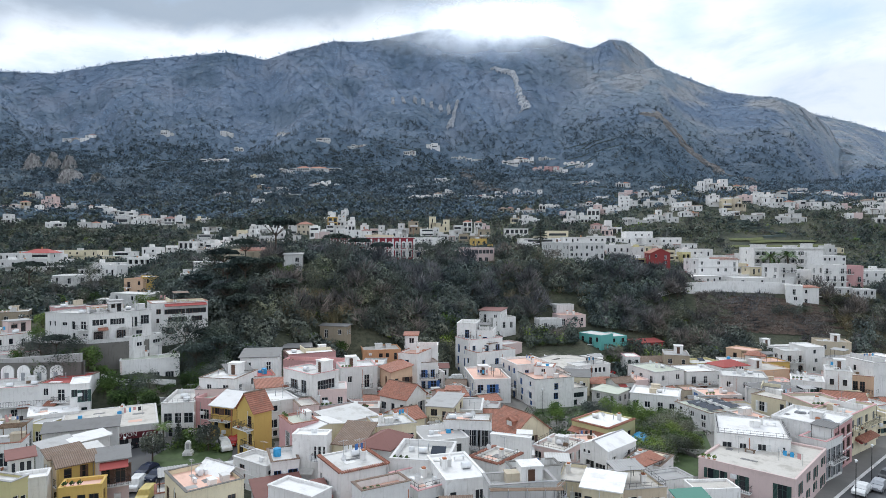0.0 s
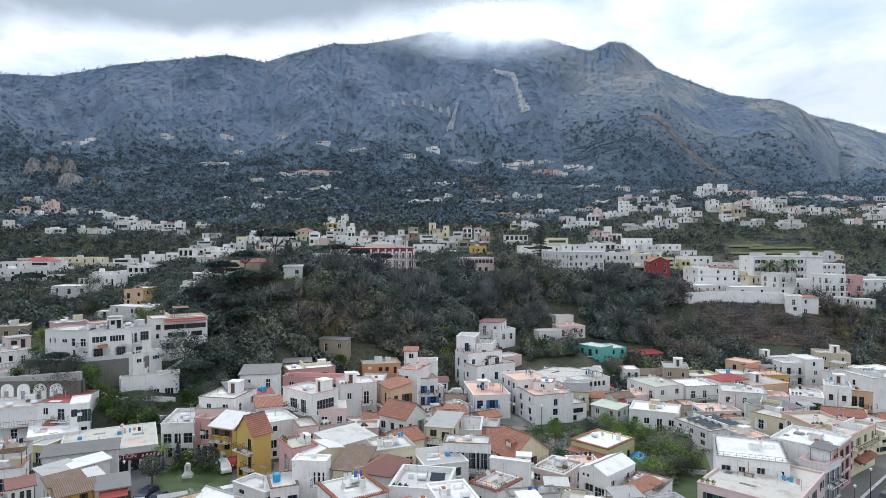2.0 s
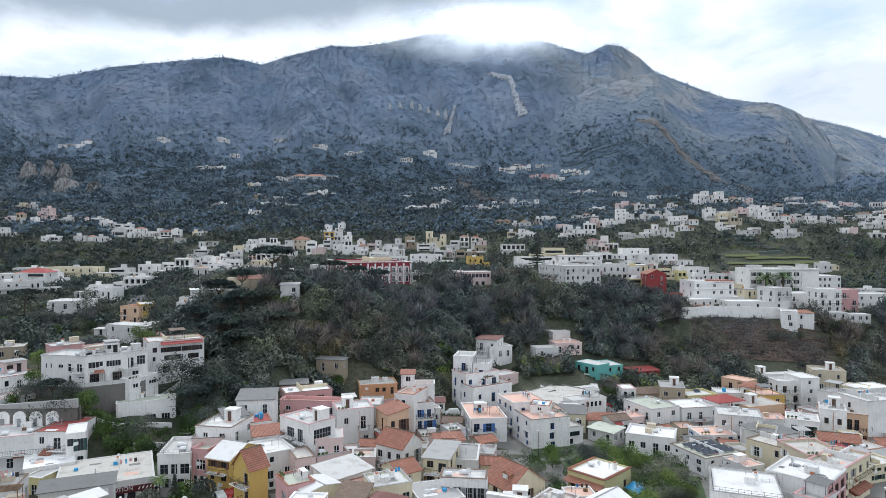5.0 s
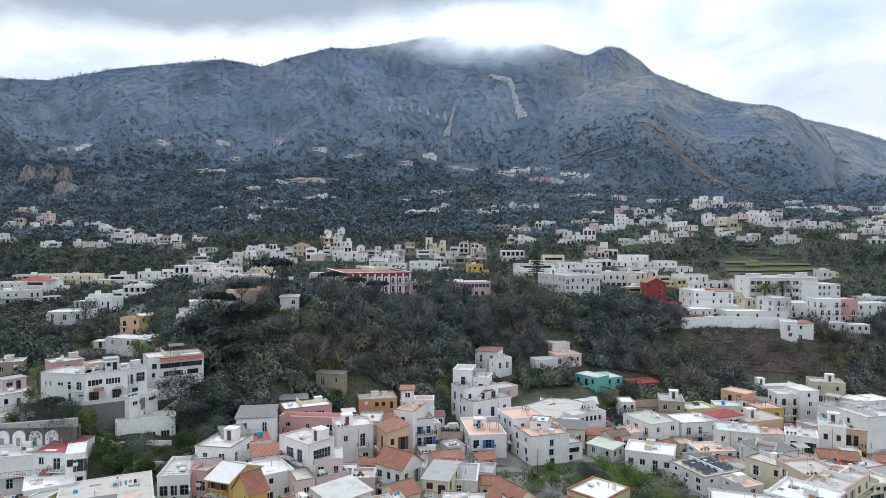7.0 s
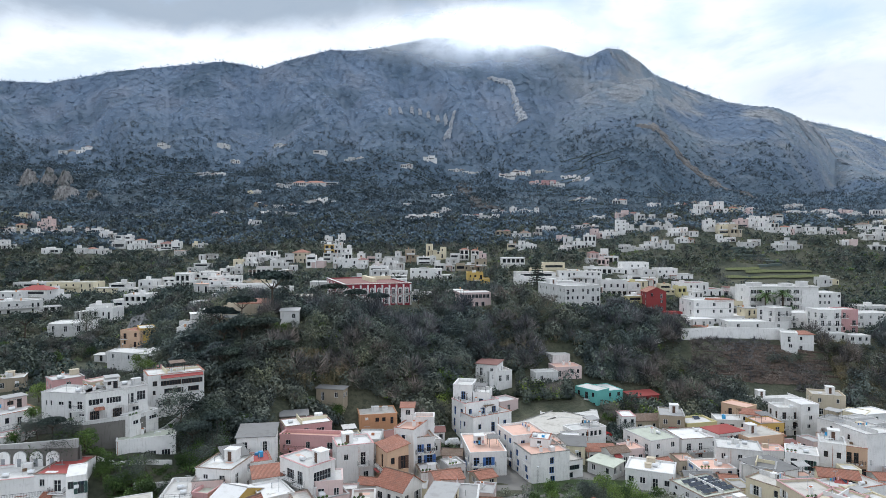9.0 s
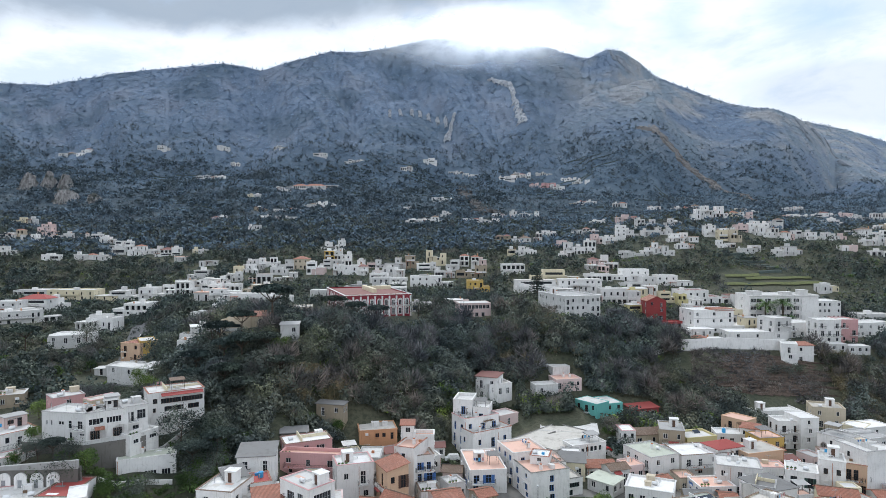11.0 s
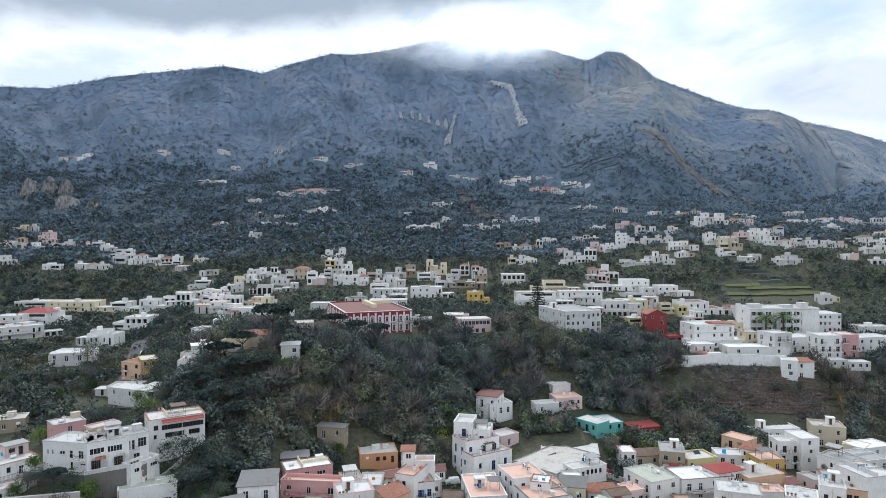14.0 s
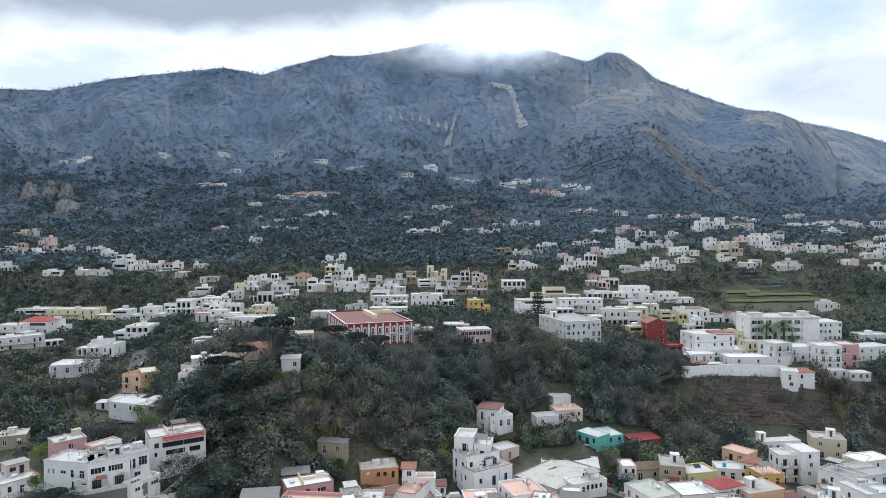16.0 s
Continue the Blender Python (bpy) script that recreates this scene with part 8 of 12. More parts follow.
villa(403.2, 636.8, 76.9, 7.3, 5.3, 6.8, -5, "rose", "dark", "flat", 2, 2, 0)
villa(410.2, 638.4, 76.9, 6.5, 5.6, 5.1, -7, "rose", "dark", "flat", 2, 1, 0)
villa(403.8, 623.6, 73.9, 6.0, 4.5, 4.6, -1, "white", "pale", "flat", 2, 1, 0)
villa(409.5, 625.8, 73.9, 8.6, 6.9, 5.6, 8, "pale", "sand", "flat", 2, 2, 0)
villa(417.8, 625.8, 73.9, 5.9, 4.9, 4.0, 1, "pale", "sand", "flat", 1, 1, 0)
villa(427.4, 624.3, 73.8, 7.7, 6.7, 11.2, -7, "pale", "pink", "flat", 4, 2, 0)
villa(434.9, 627.5, 73.8, 5.4, 4.3, 8.0, -3, "white", "pale", "flat", 3, 1, 0)
villa(440.0, 623.9, 73.8, 7.3, 6.3, 12.8, -9, "white", "white", "flat", 4, 2, 0)
villa(183.5, 438.3, 57.3, 7.4, 5.6, 9.0, -2, "white", "pale", "flat", 3, 2, 0)
villa(190.6, 435.9, 57.3, 8.8, 6.3, 6.8, -0, "white", "grey", "flat", 2, 2, 0)
villa(189.7, 430.2, 54.7, 6.8, 6.1, 7.8, -3, "cream", "pale", "flat", 3, 2, 0)
villa(196.3, 426.7, 54.7, 5.3, 5.2, 8.4, 8, "beige", "pale", "flat", 3, 1, 0)
villa(183.6, 416.6, 50.0, 5.5, 5.7, 5.2, -1, "white", "sand", "flat", 2, 2, 0)
villa(188.8, 417.1, 50.0, 6.2, 4.7, 3.5, -6, "white", "dark", "flat", 1, 2, 0)
villa(212.4, 455.0, 60.8, 9.0, 8.6, 5.8, -7, "rose", "pink", "flat", 2, 2, 0)
villa(221.1, 452.4, 60.8, 7.8, 5.9, 6.9, -9, "white", "sand", "flat", 2, 2, 0)
villa(228.0, 460.9, 61.8, 5.2, 4.8, 8.2, 2, "white", "white", "flat", 3, 1, 0)
villa(232.9, 458.3, 61.8, 5.7, 4.9, 5.8, -3, "white", "pink", "flat", 2, 1, 0)
villa(222.1, 445.2, 58.1, 6.5, 6.0, 6.7, -6, "white", "sand", "flat", 2, 2, 0)
villa(228.3, 441.7, 58.1, 8.0, 7.6, 5.9, -8, "white", "grey", "flat", 2, 2, 0)
villa(245.0, 472.4, 64.5, 5.3, 4.2, 4.5, 4, "pale", "grey", "flat", 2, 1, 0)
villa(250.0, 471.2, 64.5, 5.8, 5.2, 6.3, -2, "pale", "oldtile", "hip", 2, 1, 0)
villa(234.6, 432.2, 55.2, 5.3, 5.1, 5.8, 4, "white", "tile", "hip", 2, 1, 0)
villa(239.6, 436.0, 55.2, 5.0, 5.6, 4.5, -1, "rose", "pink", "flat", 2, 1, 0)
villa(245.8, 440.4, 55.8, 6.9, 6.5, 6.3, 8, "white", "pale", "flat", 2, 2, 0)
villa(252.4, 436.9, 55.8, 8.1, 5.7, 5.5, -3, "white", "dark", "flat", 2, 2, 0)
villa(211.5, 398.6, 46.2, 7.0, 5.4, 3.5, 1, "pale", "grey", "flat", 1, 2, 0)
villa(218.2, 399.4, 46.2, 7.7, 5.4, 5.7, 1, "pale", "dark", "flat", 2, 2, 0)
villa(225.6, 402.8, 46.2, 5.9, 4.9, 3.4, 5, "pale", "pink", "flat", 1, 2, 0)
villa(263.0, 436.9, 55.0, 6.9, 5.1, 5.5, -3, "pale", "white", "flat", 2, 2, 0)
villa(269.5, 436.7, 55.0, 6.6, 5.8, 3.6, 0, "pale", "sand", "flat", 1, 2, 0)
villa(275.8, 438.5, 55.0, 6.9, 5.7, 3.4, 5, "rose", "dark", "flat", 1, 2, 0)
villa(295.4, 455.8, 58.3, 8.0, 5.9, 4.2, 2, "white", "dark", "flat", 1, 2, 0)
villa(303.0, 456.5, 58.3, 8.9, 6.8, 4.9, -2, "white", "oldtile", "gable", 2, 2, 0)
villa(296.9, 444.8, 56.6, 5.5, 5.5, 5.9, 7, "white", "grey", "flat", 2, 2, 0)
villa(302.1, 445.2, 56.6, 7.4, 6.2, 3.9, -8, "white", "pale", "flat", 1, 2, 0)
villa(309.2, 440.6, 56.6, 5.8, 5.9, 5.6, -8, "white", "grey", "flat", 2, 2, 0)
villa(282.1, 419.1, 51.7, 8.7, 6.2, 3.9, 8, "white", "grey", "flat", 1, 2, 0)
villa(290.5, 418.8, 51.7, 8.7, 7.1, 5.6, -7, "pale", "sand", "flat", 2, 2, 0)
villa(259.5, 407.5, 47.9, 5.1, 5.7, 3.9, 3, "white", "white", "flat", 1, 1, 0)
villa(264.3, 406.4, 47.9, 4.6, 6.0, 4.4, -1, "rose", "pale", "flat", 1, 1, 0)
villa(272.9, 399.2, 45.3, 6.9, 5.7, 3.6, -5, "pale", "grey", "flat", 1, 2, 0)
villa(279.5, 397.3, 45.3, 6.3, 5.5, 3.1, 6, "white", "pink", "flat", 1, 2, 0)
villa(326.6, 537.0, 67.0, 6.5, 5.8, 4.7, 2, "white", "pink", "flat", 2, 1, 0)
villa(332.8, 538.5, 67.0, 8.6, 7.8, 6.2, -7, "white", "sand", "flat", 2, 2, 0)
villa(326.9, 523.6, 66.1, 4.4, 5.2, 5.6, 7, "white", "dark", "flat", 2, 1, 0)
villa(331.0, 523.9, 66.1, 5.6, 5.1, 3.5, 4, "white", "pink", "flat", 1, 1, 0)
villa(339.2, 490.5, 62.6, 5.0, 5.2, 4.1, -1, "white", "pale", "flat", 1, 1, 0)
villa(343.9, 488.8, 62.6, 6.5, 5.0, 4.4, 4, "beige", "pale", "flat", 1, 1, 0)
villa(144.4, 449.0, 58.4, 8.3, 7.9, 4.0, 1, "pale", "pink", "flat", 1, 2, 0)
villa(157.6, 414.9, 50.1, 5.4, 5.2, 3.7, 6, "white", "white", "flat", 1, 2, 0)
villa(162.7, 415.3, 50.1, 4.5, 4.5, 2.8, 1, "white", "pink", "flat", 1, 1, 0)
villa(192.3, 403.7, 47.5, 8.9, 7.1, 3.2, -2, "pale", "white", "flat", 1, 3, 0)
villa(200.9, 407.9, 47.5, 6.3, 5.5, 4.4, 1, "pale", "pink", "flat", 1, 2, 0)
villa(205.7, 341.4, 27.2, 5.4, 5.5, 4.6, 3, "pale", "pale", "flat", 1, 1, 0)
villa(210.8, 344.1, 27.2, 5.1, 5.9, 3.9, 1, "cream", "sand", "flat", 1, 1, 0)
villa(-330.3, 476.0, 56.6, 8.8, 6.3, 4.2, -4, "pale", "pink", "flat", 1, 2, 0)
villa(-331.3, 482.9, 58.5, 6.9, 5.5, 3.6, -4, "white", "white", "flat", 1, 1, 0)
villa(-324.7, 486.8, 58.5, 5.8, 4.9, 5.6, -1, "beige", "tile", "hip", 2, 1, 0)
villa(-314.7, 476.9, 55.6, 8.4, 6.9, 4.2, 4, "pale", "grey", "flat", 1, 2, 0)
villa(-306.6, 476.5, 55.6, 7.1, 5.0, 5.1, -2, "white", "white", "flat", 2, 2, 0)
villa(-316.0, 499.0, 60.3, 6.3, 4.6, 5.7, 9, "rose", "pale", "flat", 2, 1, 0)
villa(-310.1, 494.8, 60.3, 7.6, 6.6, 8.8, -2, "rose", "pink", "flat", 3, 2, 0)
villa(-367.6, 545.7, 70.3, 6.9, 5.0, 3.1, 8, "cream", "pale", "flat", 1, 1, 0)
villa(-361.0, 542.1, 70.3, 7.0, 5.0, 4.8, 5, "cream", "dark", "flat", 2, 1, 0)
villa(-354.2, 546.3, 70.3, 6.2, 5.2, 4.3, -4, "pale", "grey", "flat", 1, 1, 0)
villa(-296.2, 484.6, 57.0, 7.5, 7.1, 3.0, -4, "white", "pale", "flat", 1, 2, 0)
villa(-289.1, 487.8, 57.0, 6.1, 4.7, 4.3, -2, "pale", "pale", "flat", 1, 1, 0)
villa(-278.0, 490.4, 56.8, 8.1, 6.1, 4.8, 4, "pale", "pink", "flat", 2, 2, 0)
villa(-270.2, 492.5, 56.8, 6.9, 5.9, 3.9, -3, "white", "dark", "flat", 1, 1, 0)
villa(-257.7, 482.1, 53.5, 7.1, 6.1, 4.7, 8, "white", "white", "flat", 1, 2, 0)
villa(-251.0, 480.2, 53.5, 5.1, 5.8, 3.4, 3, "white", "pink", "flat", 1, 1, 0)
villa(-241.3, 462.4, 49.2, 9.8, 8.1, 6.6, -3, "white", "pale", "flat", 2, 2, 0)
villa(-231.8, 461.5, 49.2, 7.2, 5.9, 5.9, -5, "white", "grey", "flat", 2, 2, 0)
villa(-226.9, 451.0, 46.8, 8.3, 6.5, 5.2, 6, "white", "white", "flat", 2, 2, 0)
villa(-217.1, 443.8, 45.9, 5.0, 5.7, 3.7, -9, "white", "white", "flat", 1, 1, 0)
villa(-212.5, 443.1, 45.9, 5.9, 5.4, 6.3, -7, "white", "tile", "gable", 2, 2, 0)
villa(-208.0, 446.6, 45.8, 7.0, 5.8, 3.7, -1, "white", "pale", "flat", 1, 2, 0)
villa(-201.3, 445.3, 45.8, 5.5, 4.9, 6.3, -0, "white", "sand", "flat", 2, 2, 0)
villa(-193.1, 437.8, 45.4, 8.0, 7.1, 4.4, 8, "white", "maroon", "gable", 2, 2, 0)
villa(-185.4, 438.3, 45.4, 6.3, 4.3, 5.5, 4, "white", "pale", "flat", 2, 2, 0)
villa(-230.9, 447.0, 45.8, 9.0, 7.6, 4.8, 5, "pale", "dark", "flat", 1, 3, 0)
villa(-265.6, 423.2, 42.8, 5.3, 5.6, 3.5, 7, "white", "white", "flat", 1, 1, 0)
villa(-260.6, 423.1, 42.8, 6.6, 5.4, 3.8, 5, "white", "pale", "flat", 1, 2, 0)
villa(-245.9, 426.6, 43.1, 7.7, 6.8, 3.8, -4, "white", "white", "flat", 1, 2, 0)
villa(-238.5, 429.3, 43.1, 4.8, 5.6, 3.4, 5, "white", "tile", "hip", 1, 1, 0)
villa(-234.0, 428.8, 43.1, 7.5, 7.0, 2.9, 6, "pale", "sand", "flat", 1, 2, 0)
villa(-175.4, 419.0, 41.8, 7.8, 7.3, 3.7, 0, "pale", "pink", "flat", 1, 2, 0)
villa(-172.8, 443.0, 46.7, 4.8, 4.9, 2.9, 8, "cream", "sand", "flat", 1, 1, 0)
villa(-168.3, 441.8, 46.7, 5.6, 4.5, 3.1, -5, "white", "dark", "flat", 1, 2, 0)
villa(-149.4, 404.0, 39.8, 7.5, 6.5, 3.6, 8, "pale", "grey", "flat", 1, 2, 0)
villa(-298.5, 430.0, 46.3, 8.7, 5.9, 5.7, 7, "pale", "sand", "flat", 2, 2, 0)
villa(-210.4, 585.9, 73.7, 7.6, 6.5, 4.4, 9, "rose", "maroon", "gable", 2, 2, 0)
villa(-203.1, 585.5, 73.7, 6.0, 4.4, 5.2, 6, "white", "dark", "flat", 2, 1, 0)
villa(-158.0, 593.5, 74.5, 8.2, 6.3, 3.5, 9, "rose", "grey", "flat", 1, 2, 0)
villa(-150.1, 592.3, 74.5, 6.6, 4.5, 5.3, -6, "white", "pale", "flat", 2, 1, 0)
villa(-143.7, 594.4, 74.5, 7.1, 4.9, 3.6, -4, "white", "sand", "flat", 1, 2, 0)
villa(-174.4, 585.3, 74.6, 7.4, 5.0, 3.3, -8, "pale", "sand", "flat", 1, 2, 0)
villa(-167.3, 585.4, 74.6, 5.6, 4.8, 2.8, 1, "pale", "pale", "flat", 1, 1, 0)
villa(-162.0, 584.4, 74.6, 6.2, 4.3, 4.2, 7, "pale", "pink", "flat", 1, 1, 0)
villa(-162.2, 618.0, 82.5, 5.3, 4.6, 4.4, -5, "pale", "grey", "flat", 1, 1, 0)
villa(-157.1, 619.6, 82.5, 6.3, 4.6, 2.7, 5, "pale", "sand", "flat", 1, 1, 0)
villa(-149.6, 624.1, 82.5, 4.9, 5.1, 4.4, -1, "white", "tile", "hip", 1, 1, 0)
villa(-145.0, 625.2, 82.5, 6.8, 6.0, 4.1, 3, "white", "grey", "flat", 1, 1, 0)
villa(-131.6, 659.6, 89.0, 8.3, 7.6, 6.3, -5, "white", "sand", "flat", 2, 2, 0)
villa(-123.6, 655.8, 89.0, 6.9, 6.3, 7.0, 2, "white", "sand", "flat", 2, 1, 0)
villa(-139.6, 654.0, 88.9, 5.7, 4.3, 3.1, -4, "pale", "white", "flat", 1, 1, 0)
villa(-134.2, 655.3, 88.9, 6.5, 4.5, 4.7, -1, "pale", "oldtile", "gable", 1, 1, 0)
villa(-119.0, 653.1, 87.6, 6.3, 4.3, 3.5, -1, "pale", "pale", "flat", 1, 1, 0)
villa(-113.0, 654.4, 87.6, 5.9, 4.4, 5.8, 8, "pale", "dark", "flat", 2, 1, 0)
villa(-157.6, 521.8, 63.8, 5.2, 4.7, 3.5, 1, "white", "grey", "flat", 1, 1, 0)
villa(-152.8, 518.9, 63.8, 5.6, 4.6, 4.6, -5, "pale", "sand", "flat", 1, 1, 0)
villa(-182.5, 622.4, 83.8, 6.6, 5.2, 5.5, -8, "tan", "dark", "flat", 2, 1, 0)
villa(-176.2, 622.5, 83.8, 5.1, 5.7, 3.3, 8, "tan", "tile", "gable", 1, 1, 0)
villa(-28.0, 574.9, 70.7, 6.7, 4.8, 6.1, 8, "white", "pale", "flat", 2, 1, 0)
villa(-21.6, 572.1, 70.7, 5.6, 5.5, 4.3, -8, "white", "pale", "flat", 1, 1, 0)
villa(-17.8, 576.4, 70.7, 9.7, 8.3, 4.7, -4, "white", "pink", "flat", 2, 2, 0)
villa(-8.4, 574.4, 70.7, 7.8, 7.0, 8.2, -0, "white", "oldtile", "gable", 3, 2, 0)
villa(-36.6, 634.0, 84.5, 8.8, 6.9, 5.6, -6, "pale", "white", "flat", 2, 2, 0)
villa(-9.2, 697.4, 97.1, 9.5, 8.7, 5.9, -9, "pale", "white", "flat", 2, 2, 0)
villa(0.0, 694.6, 96.7, 7.8, 6.8, 6.2, 0, "white", "dark", "flat", 2, 2, 0)
villa(7.5, 698.9, 97.1, 8.5, 6.1, 4.2, -2, "white", "white", "flat", 1, 2, 0)
villa(20.6, 574.7, 71.5, 9.2, 8.0, 5.1, -3, "white", "pale", "flat", 2, 2, 0)
villa(29.5, 576.0, 71.5, 6.8, 4.6, 4.7, -8, "pale", "maroon", "hip", 2, 1, 0)
villa(35.4, 566.2, 69.9, 6.8, 5.0, 4.7, 7, "white", "sand", "flat", 2, 1, 0)
villa(41.9, 566.6, 69.9, 5.3, 5.5, 3.4, -8, "white", "pale", "flat", 1, 1, 0)
villa(46.9, 568.2, 69.9, 6.5, 6.1, 5.0, -2, "white", "pink", "flat", 2, 1, 0)
villa(49.2, 598.0, 76.8, 7.2, 6.5, 4.1, 5, "white", "dark", "flat", 1, 2, 0)
villa(56.1, 599.5, 76.8, 4.6, 5.2, 5.3, -9, "rose", "pale", "flat", 2, 1, 0)
villa(60.4, 599.8, 76.8, 6.7, 5.9, 3.2, -8, "rose", "pale", "flat", 1, 1, 0)
villa(67.6, 607.8, 76.8, 9.3, 8.1, 7.6, 1, "white", "white", "flat", 2, 2, 0)
villa(76.6, 606.9, 76.8, 7.5, 5.7, 5.5, -4, "white", "pale", "flat", 2, 2, 0)
villa(81.6, 608.0, 76.8, 7.7, 5.3, 5.1, 5, "white", "grey", "flat", 2, 2, 0)
villa(89.0, 609.7, 76.8, 6.5, 6.1, 7.6, 3, "white", "pale", "flat", 2, 1, 0)
villa(0.1, 616.7, 78.4, 6.1, 4.4, 5.5, 2, "pale", "grey", "flat", 2, 1, 0)
villa(6.0, 618.9, 78.4, 5.4, 4.8, 3.5, -0, "pale", "pale", "flat", 1, 1, 0)
villa(-82.1, 452.0, 49.0, 8.2, 6.3, 5.0, 5, "white", "grey", "flat", 2, 2, 0)
villa(-74.2, 449.7, 49.0, 6.4, 5.0, 6.4, -5, "white", "grey", "flat", 2, 1, 0)
villa(-76.2, 428.0, 45.4, 7.9, 7.1, 3.1, 0, "pale", "white", "flat", 1, 2, 0)
villa(-174.0, 752.0, 116.4, 15.7, 12.4, 4.8, -7, "pale", "tile", "hip", 1, 3, 0)
villa(-161.5, 765.1, 117.5, 23.4, 11.9, 4.3, 8, "pale", "tile", "hip", 1, 5, 0)
villa(-140.8, 776.5, 118.5, 16.5, 9.7, 4.4, 4, "pale", "sand", "flat", 1, 4, 0)
villa(-132.1, 876.8, 160.6, 11.0, 9.4, 5.9, 5, "pale", "sand", "flat", 2, 2, 0)
villa(-122.4, 880.8, 161.4, 7.5, 5.7, 4.7, 1, "white", "dark", "flat", 2, 2, 0)
villa(-114.8, 878.5, 161.0, 9.9, 8.5, 6.3, -6, "white", "sand", "flat", 2, 2, 0)
villa(-306.7, 802.9, 132.6, 8.1, 6.5, 4.1, -6, "white", "pale", "flat", 1, 2, 0)
villa(-302.0, 811.9, 133.4, 8.2, 6.8, 5.7, 5, "white", "grey", "flat", 2, 2, 0)
villa(-287.6, 798.7, 132.3, 9.0, 6.2, 3.8, -4, "white", "pale", "flat", 1, 2, 0)
villa(-277.2, 795.1, 131.9, 7.8, 5.5, 5.6, -3, "white", "pink", "flat", 2, 2, 0)
villa(12.0, 884.1, 145.6, 9.1, 7.9, 6.1, 2, "pale", "white", "flat", 2, 2, 0)
villa(20.8, 876.8, 144.9, 5.6, 5.9, 4.3, -7, "pale", "dark", "flat", 1, 1, 0)
villa(26.1, 873.5, 144.6, 9.2, 8.0, 4.9, -6, "pale", "dark", "flat", 2, 2, 0)
villa(30.9, 861.0, 140.4, 8.2, 5.8, 4.5, 4, "pale", "pale", "flat", 1, 2, 0)
villa(38.4, 853.3, 139.5, 7.4, 5.7, 3.5, 8, "white", "pale", "flat", 1, 2, 0)
villa(45.8, 854.0, 139.9, 7.9, 6.5, 3.0, 3, "pale", "white", "flat", 1, 2, 0)
villa(78.0, 831.0, 133.2, 7.4, 7.0, 5.2, 6, "white", "pink", "flat", 2, 2, 0)
villa(84.8, 832.0, 133.0, 8.7, 7.0, 6.0, 2, "white", "pink", "flat", 2, 2, 0)
villa(93.9, 836.5, 133.5, 7.0, 6.4, 8.9, 6, "white", "oldtile", "hip", 3, 1, 0)
villa(97.9, 844.3, 136.9, 8.1, 7.4, 7.9, -7, "pale", "dark", "flat", 3, 2, 0)
villa(105.8, 842.9, 136.9, 8.3, 6.8, 7.0, 2, "white", "tile", "gable", 2, 2, 0)
villa(112.8, 840.3, 136.3, 7.2, 6.4, 9.1, -5, "white", "pink", "flat", 3, 2, 0)
villa(114.7, 805.4, 120.2, 6.8, 5.9, 7.5, 9, "rose", "tile", "gable", 3, 1, 0)
villa(121.0, 800.4, 120.0, 5.8, 6.0, 10.6, 0, "rose", "sand", "flat", 3, 1, 0)
villa(125.2, 792.3, 119.3, 6.0, 4.4, 6.4, -3, "rose", "pale", "flat", 2, 1, 0)
villa(127.1, 791.2, 119.4, 6.3, 5.0, 10.8, 4, "pink", "white", "flat", 4, 1, 0)
villa(132.7, 789.4, 119.2, 5.9, 4.3, 11.9, 4, "pink", "dark", "flat", 4, 1, 0)
villa(137.7, 787.0, 118.9, 6.3, 5.0, 8.6, -3, "pink", "sand", "flat", 3, 1, 0)
villa(134.9, 774.7, 116.1, 6.3, 5.0, 8.3, -7, "white", "dark", "flat", 3, 1, 0)
villa(139.9, 771.0, 115.7, 5.5, 4.4, 8.9, 4, "white", "pale", "flat", 3, 1, 0)
villa(145.9, 774.5, 116.0, 6.3, 5.1, 5.8, -6, "white", "grey", "flat", 2, 1, 0)
villa(157.4, 820.1, 130.6, 6.9, 6.4, 4.5, 8, "white", "pink", "flat", 2, 1, 0)
villa(163.1, 815.3, 130.2, 6.3, 5.0, 5.2, 3, "white", "pink", "flat", 2, 1, 0)
villa(168.8, 812.9, 130.0, 5.9, 5.8, 7.2, -7, "white", "grey", "flat", 2, 1, 0)
villa(170.4, 801.0, 125.1, 7.4, 5.2, 6.3, -2, "white", "pink", "flat", 2, 2, 0)
villa(175.7, 795.3, 124.3, 6.5, 5.7, 4.3, 8, "white", "dark", "flat", 1, 1, 0)
villa(178.6, 780.8, 122.9, 5.9, 5.7, 7.0, -8, "white", "pale", "flat", 2, 1, 0)
villa(128.2, 848.1, 139.7, 6.3, 4.5, 6.1, 9, "pale", "sand", "flat", 2, 1, 0)
villa(134.7, 847.5, 140.1, 7.5, 5.2, 5.1, 7, "pale", "grey", "flat", 2, 2, 0)
villa(141.5, 845.9, 139.9, 6.2, 4.3, 4.3, 1, "pale", "pale", "flat", 1, 1, 0)
villa(147.0, 673.6, 93.0, 8.3, 7.5, 4.4, 7, "pale", "tile", "gable", 1, 2, 0)
villa(155.1, 672.6, 93.0, 7.3, 5.2, 4.8, -4, "pale", "white", "flat", 1, 2, 0)
villa(178.2, 652.9, 88.7, 7.5, 5.8, 4.4, -8, "pale", "pale", "flat", 2, 2, 0)
villa(185.4, 653.7, 88.7, 7.7, 5.5, 5.8, 4, "pale", "tile", "hip", 2, 2, 0)
villa(42.7, 480.5, 53.9, 6.1, 5.2, 4.8, 4, "tan", "oldtile", "hip", 2, 1, 0)
villa(48.5, 480.3, 53.9, 5.2, 5.2, 5.1, 2, "tan", "maroon", "hip", 2, 1, 0)
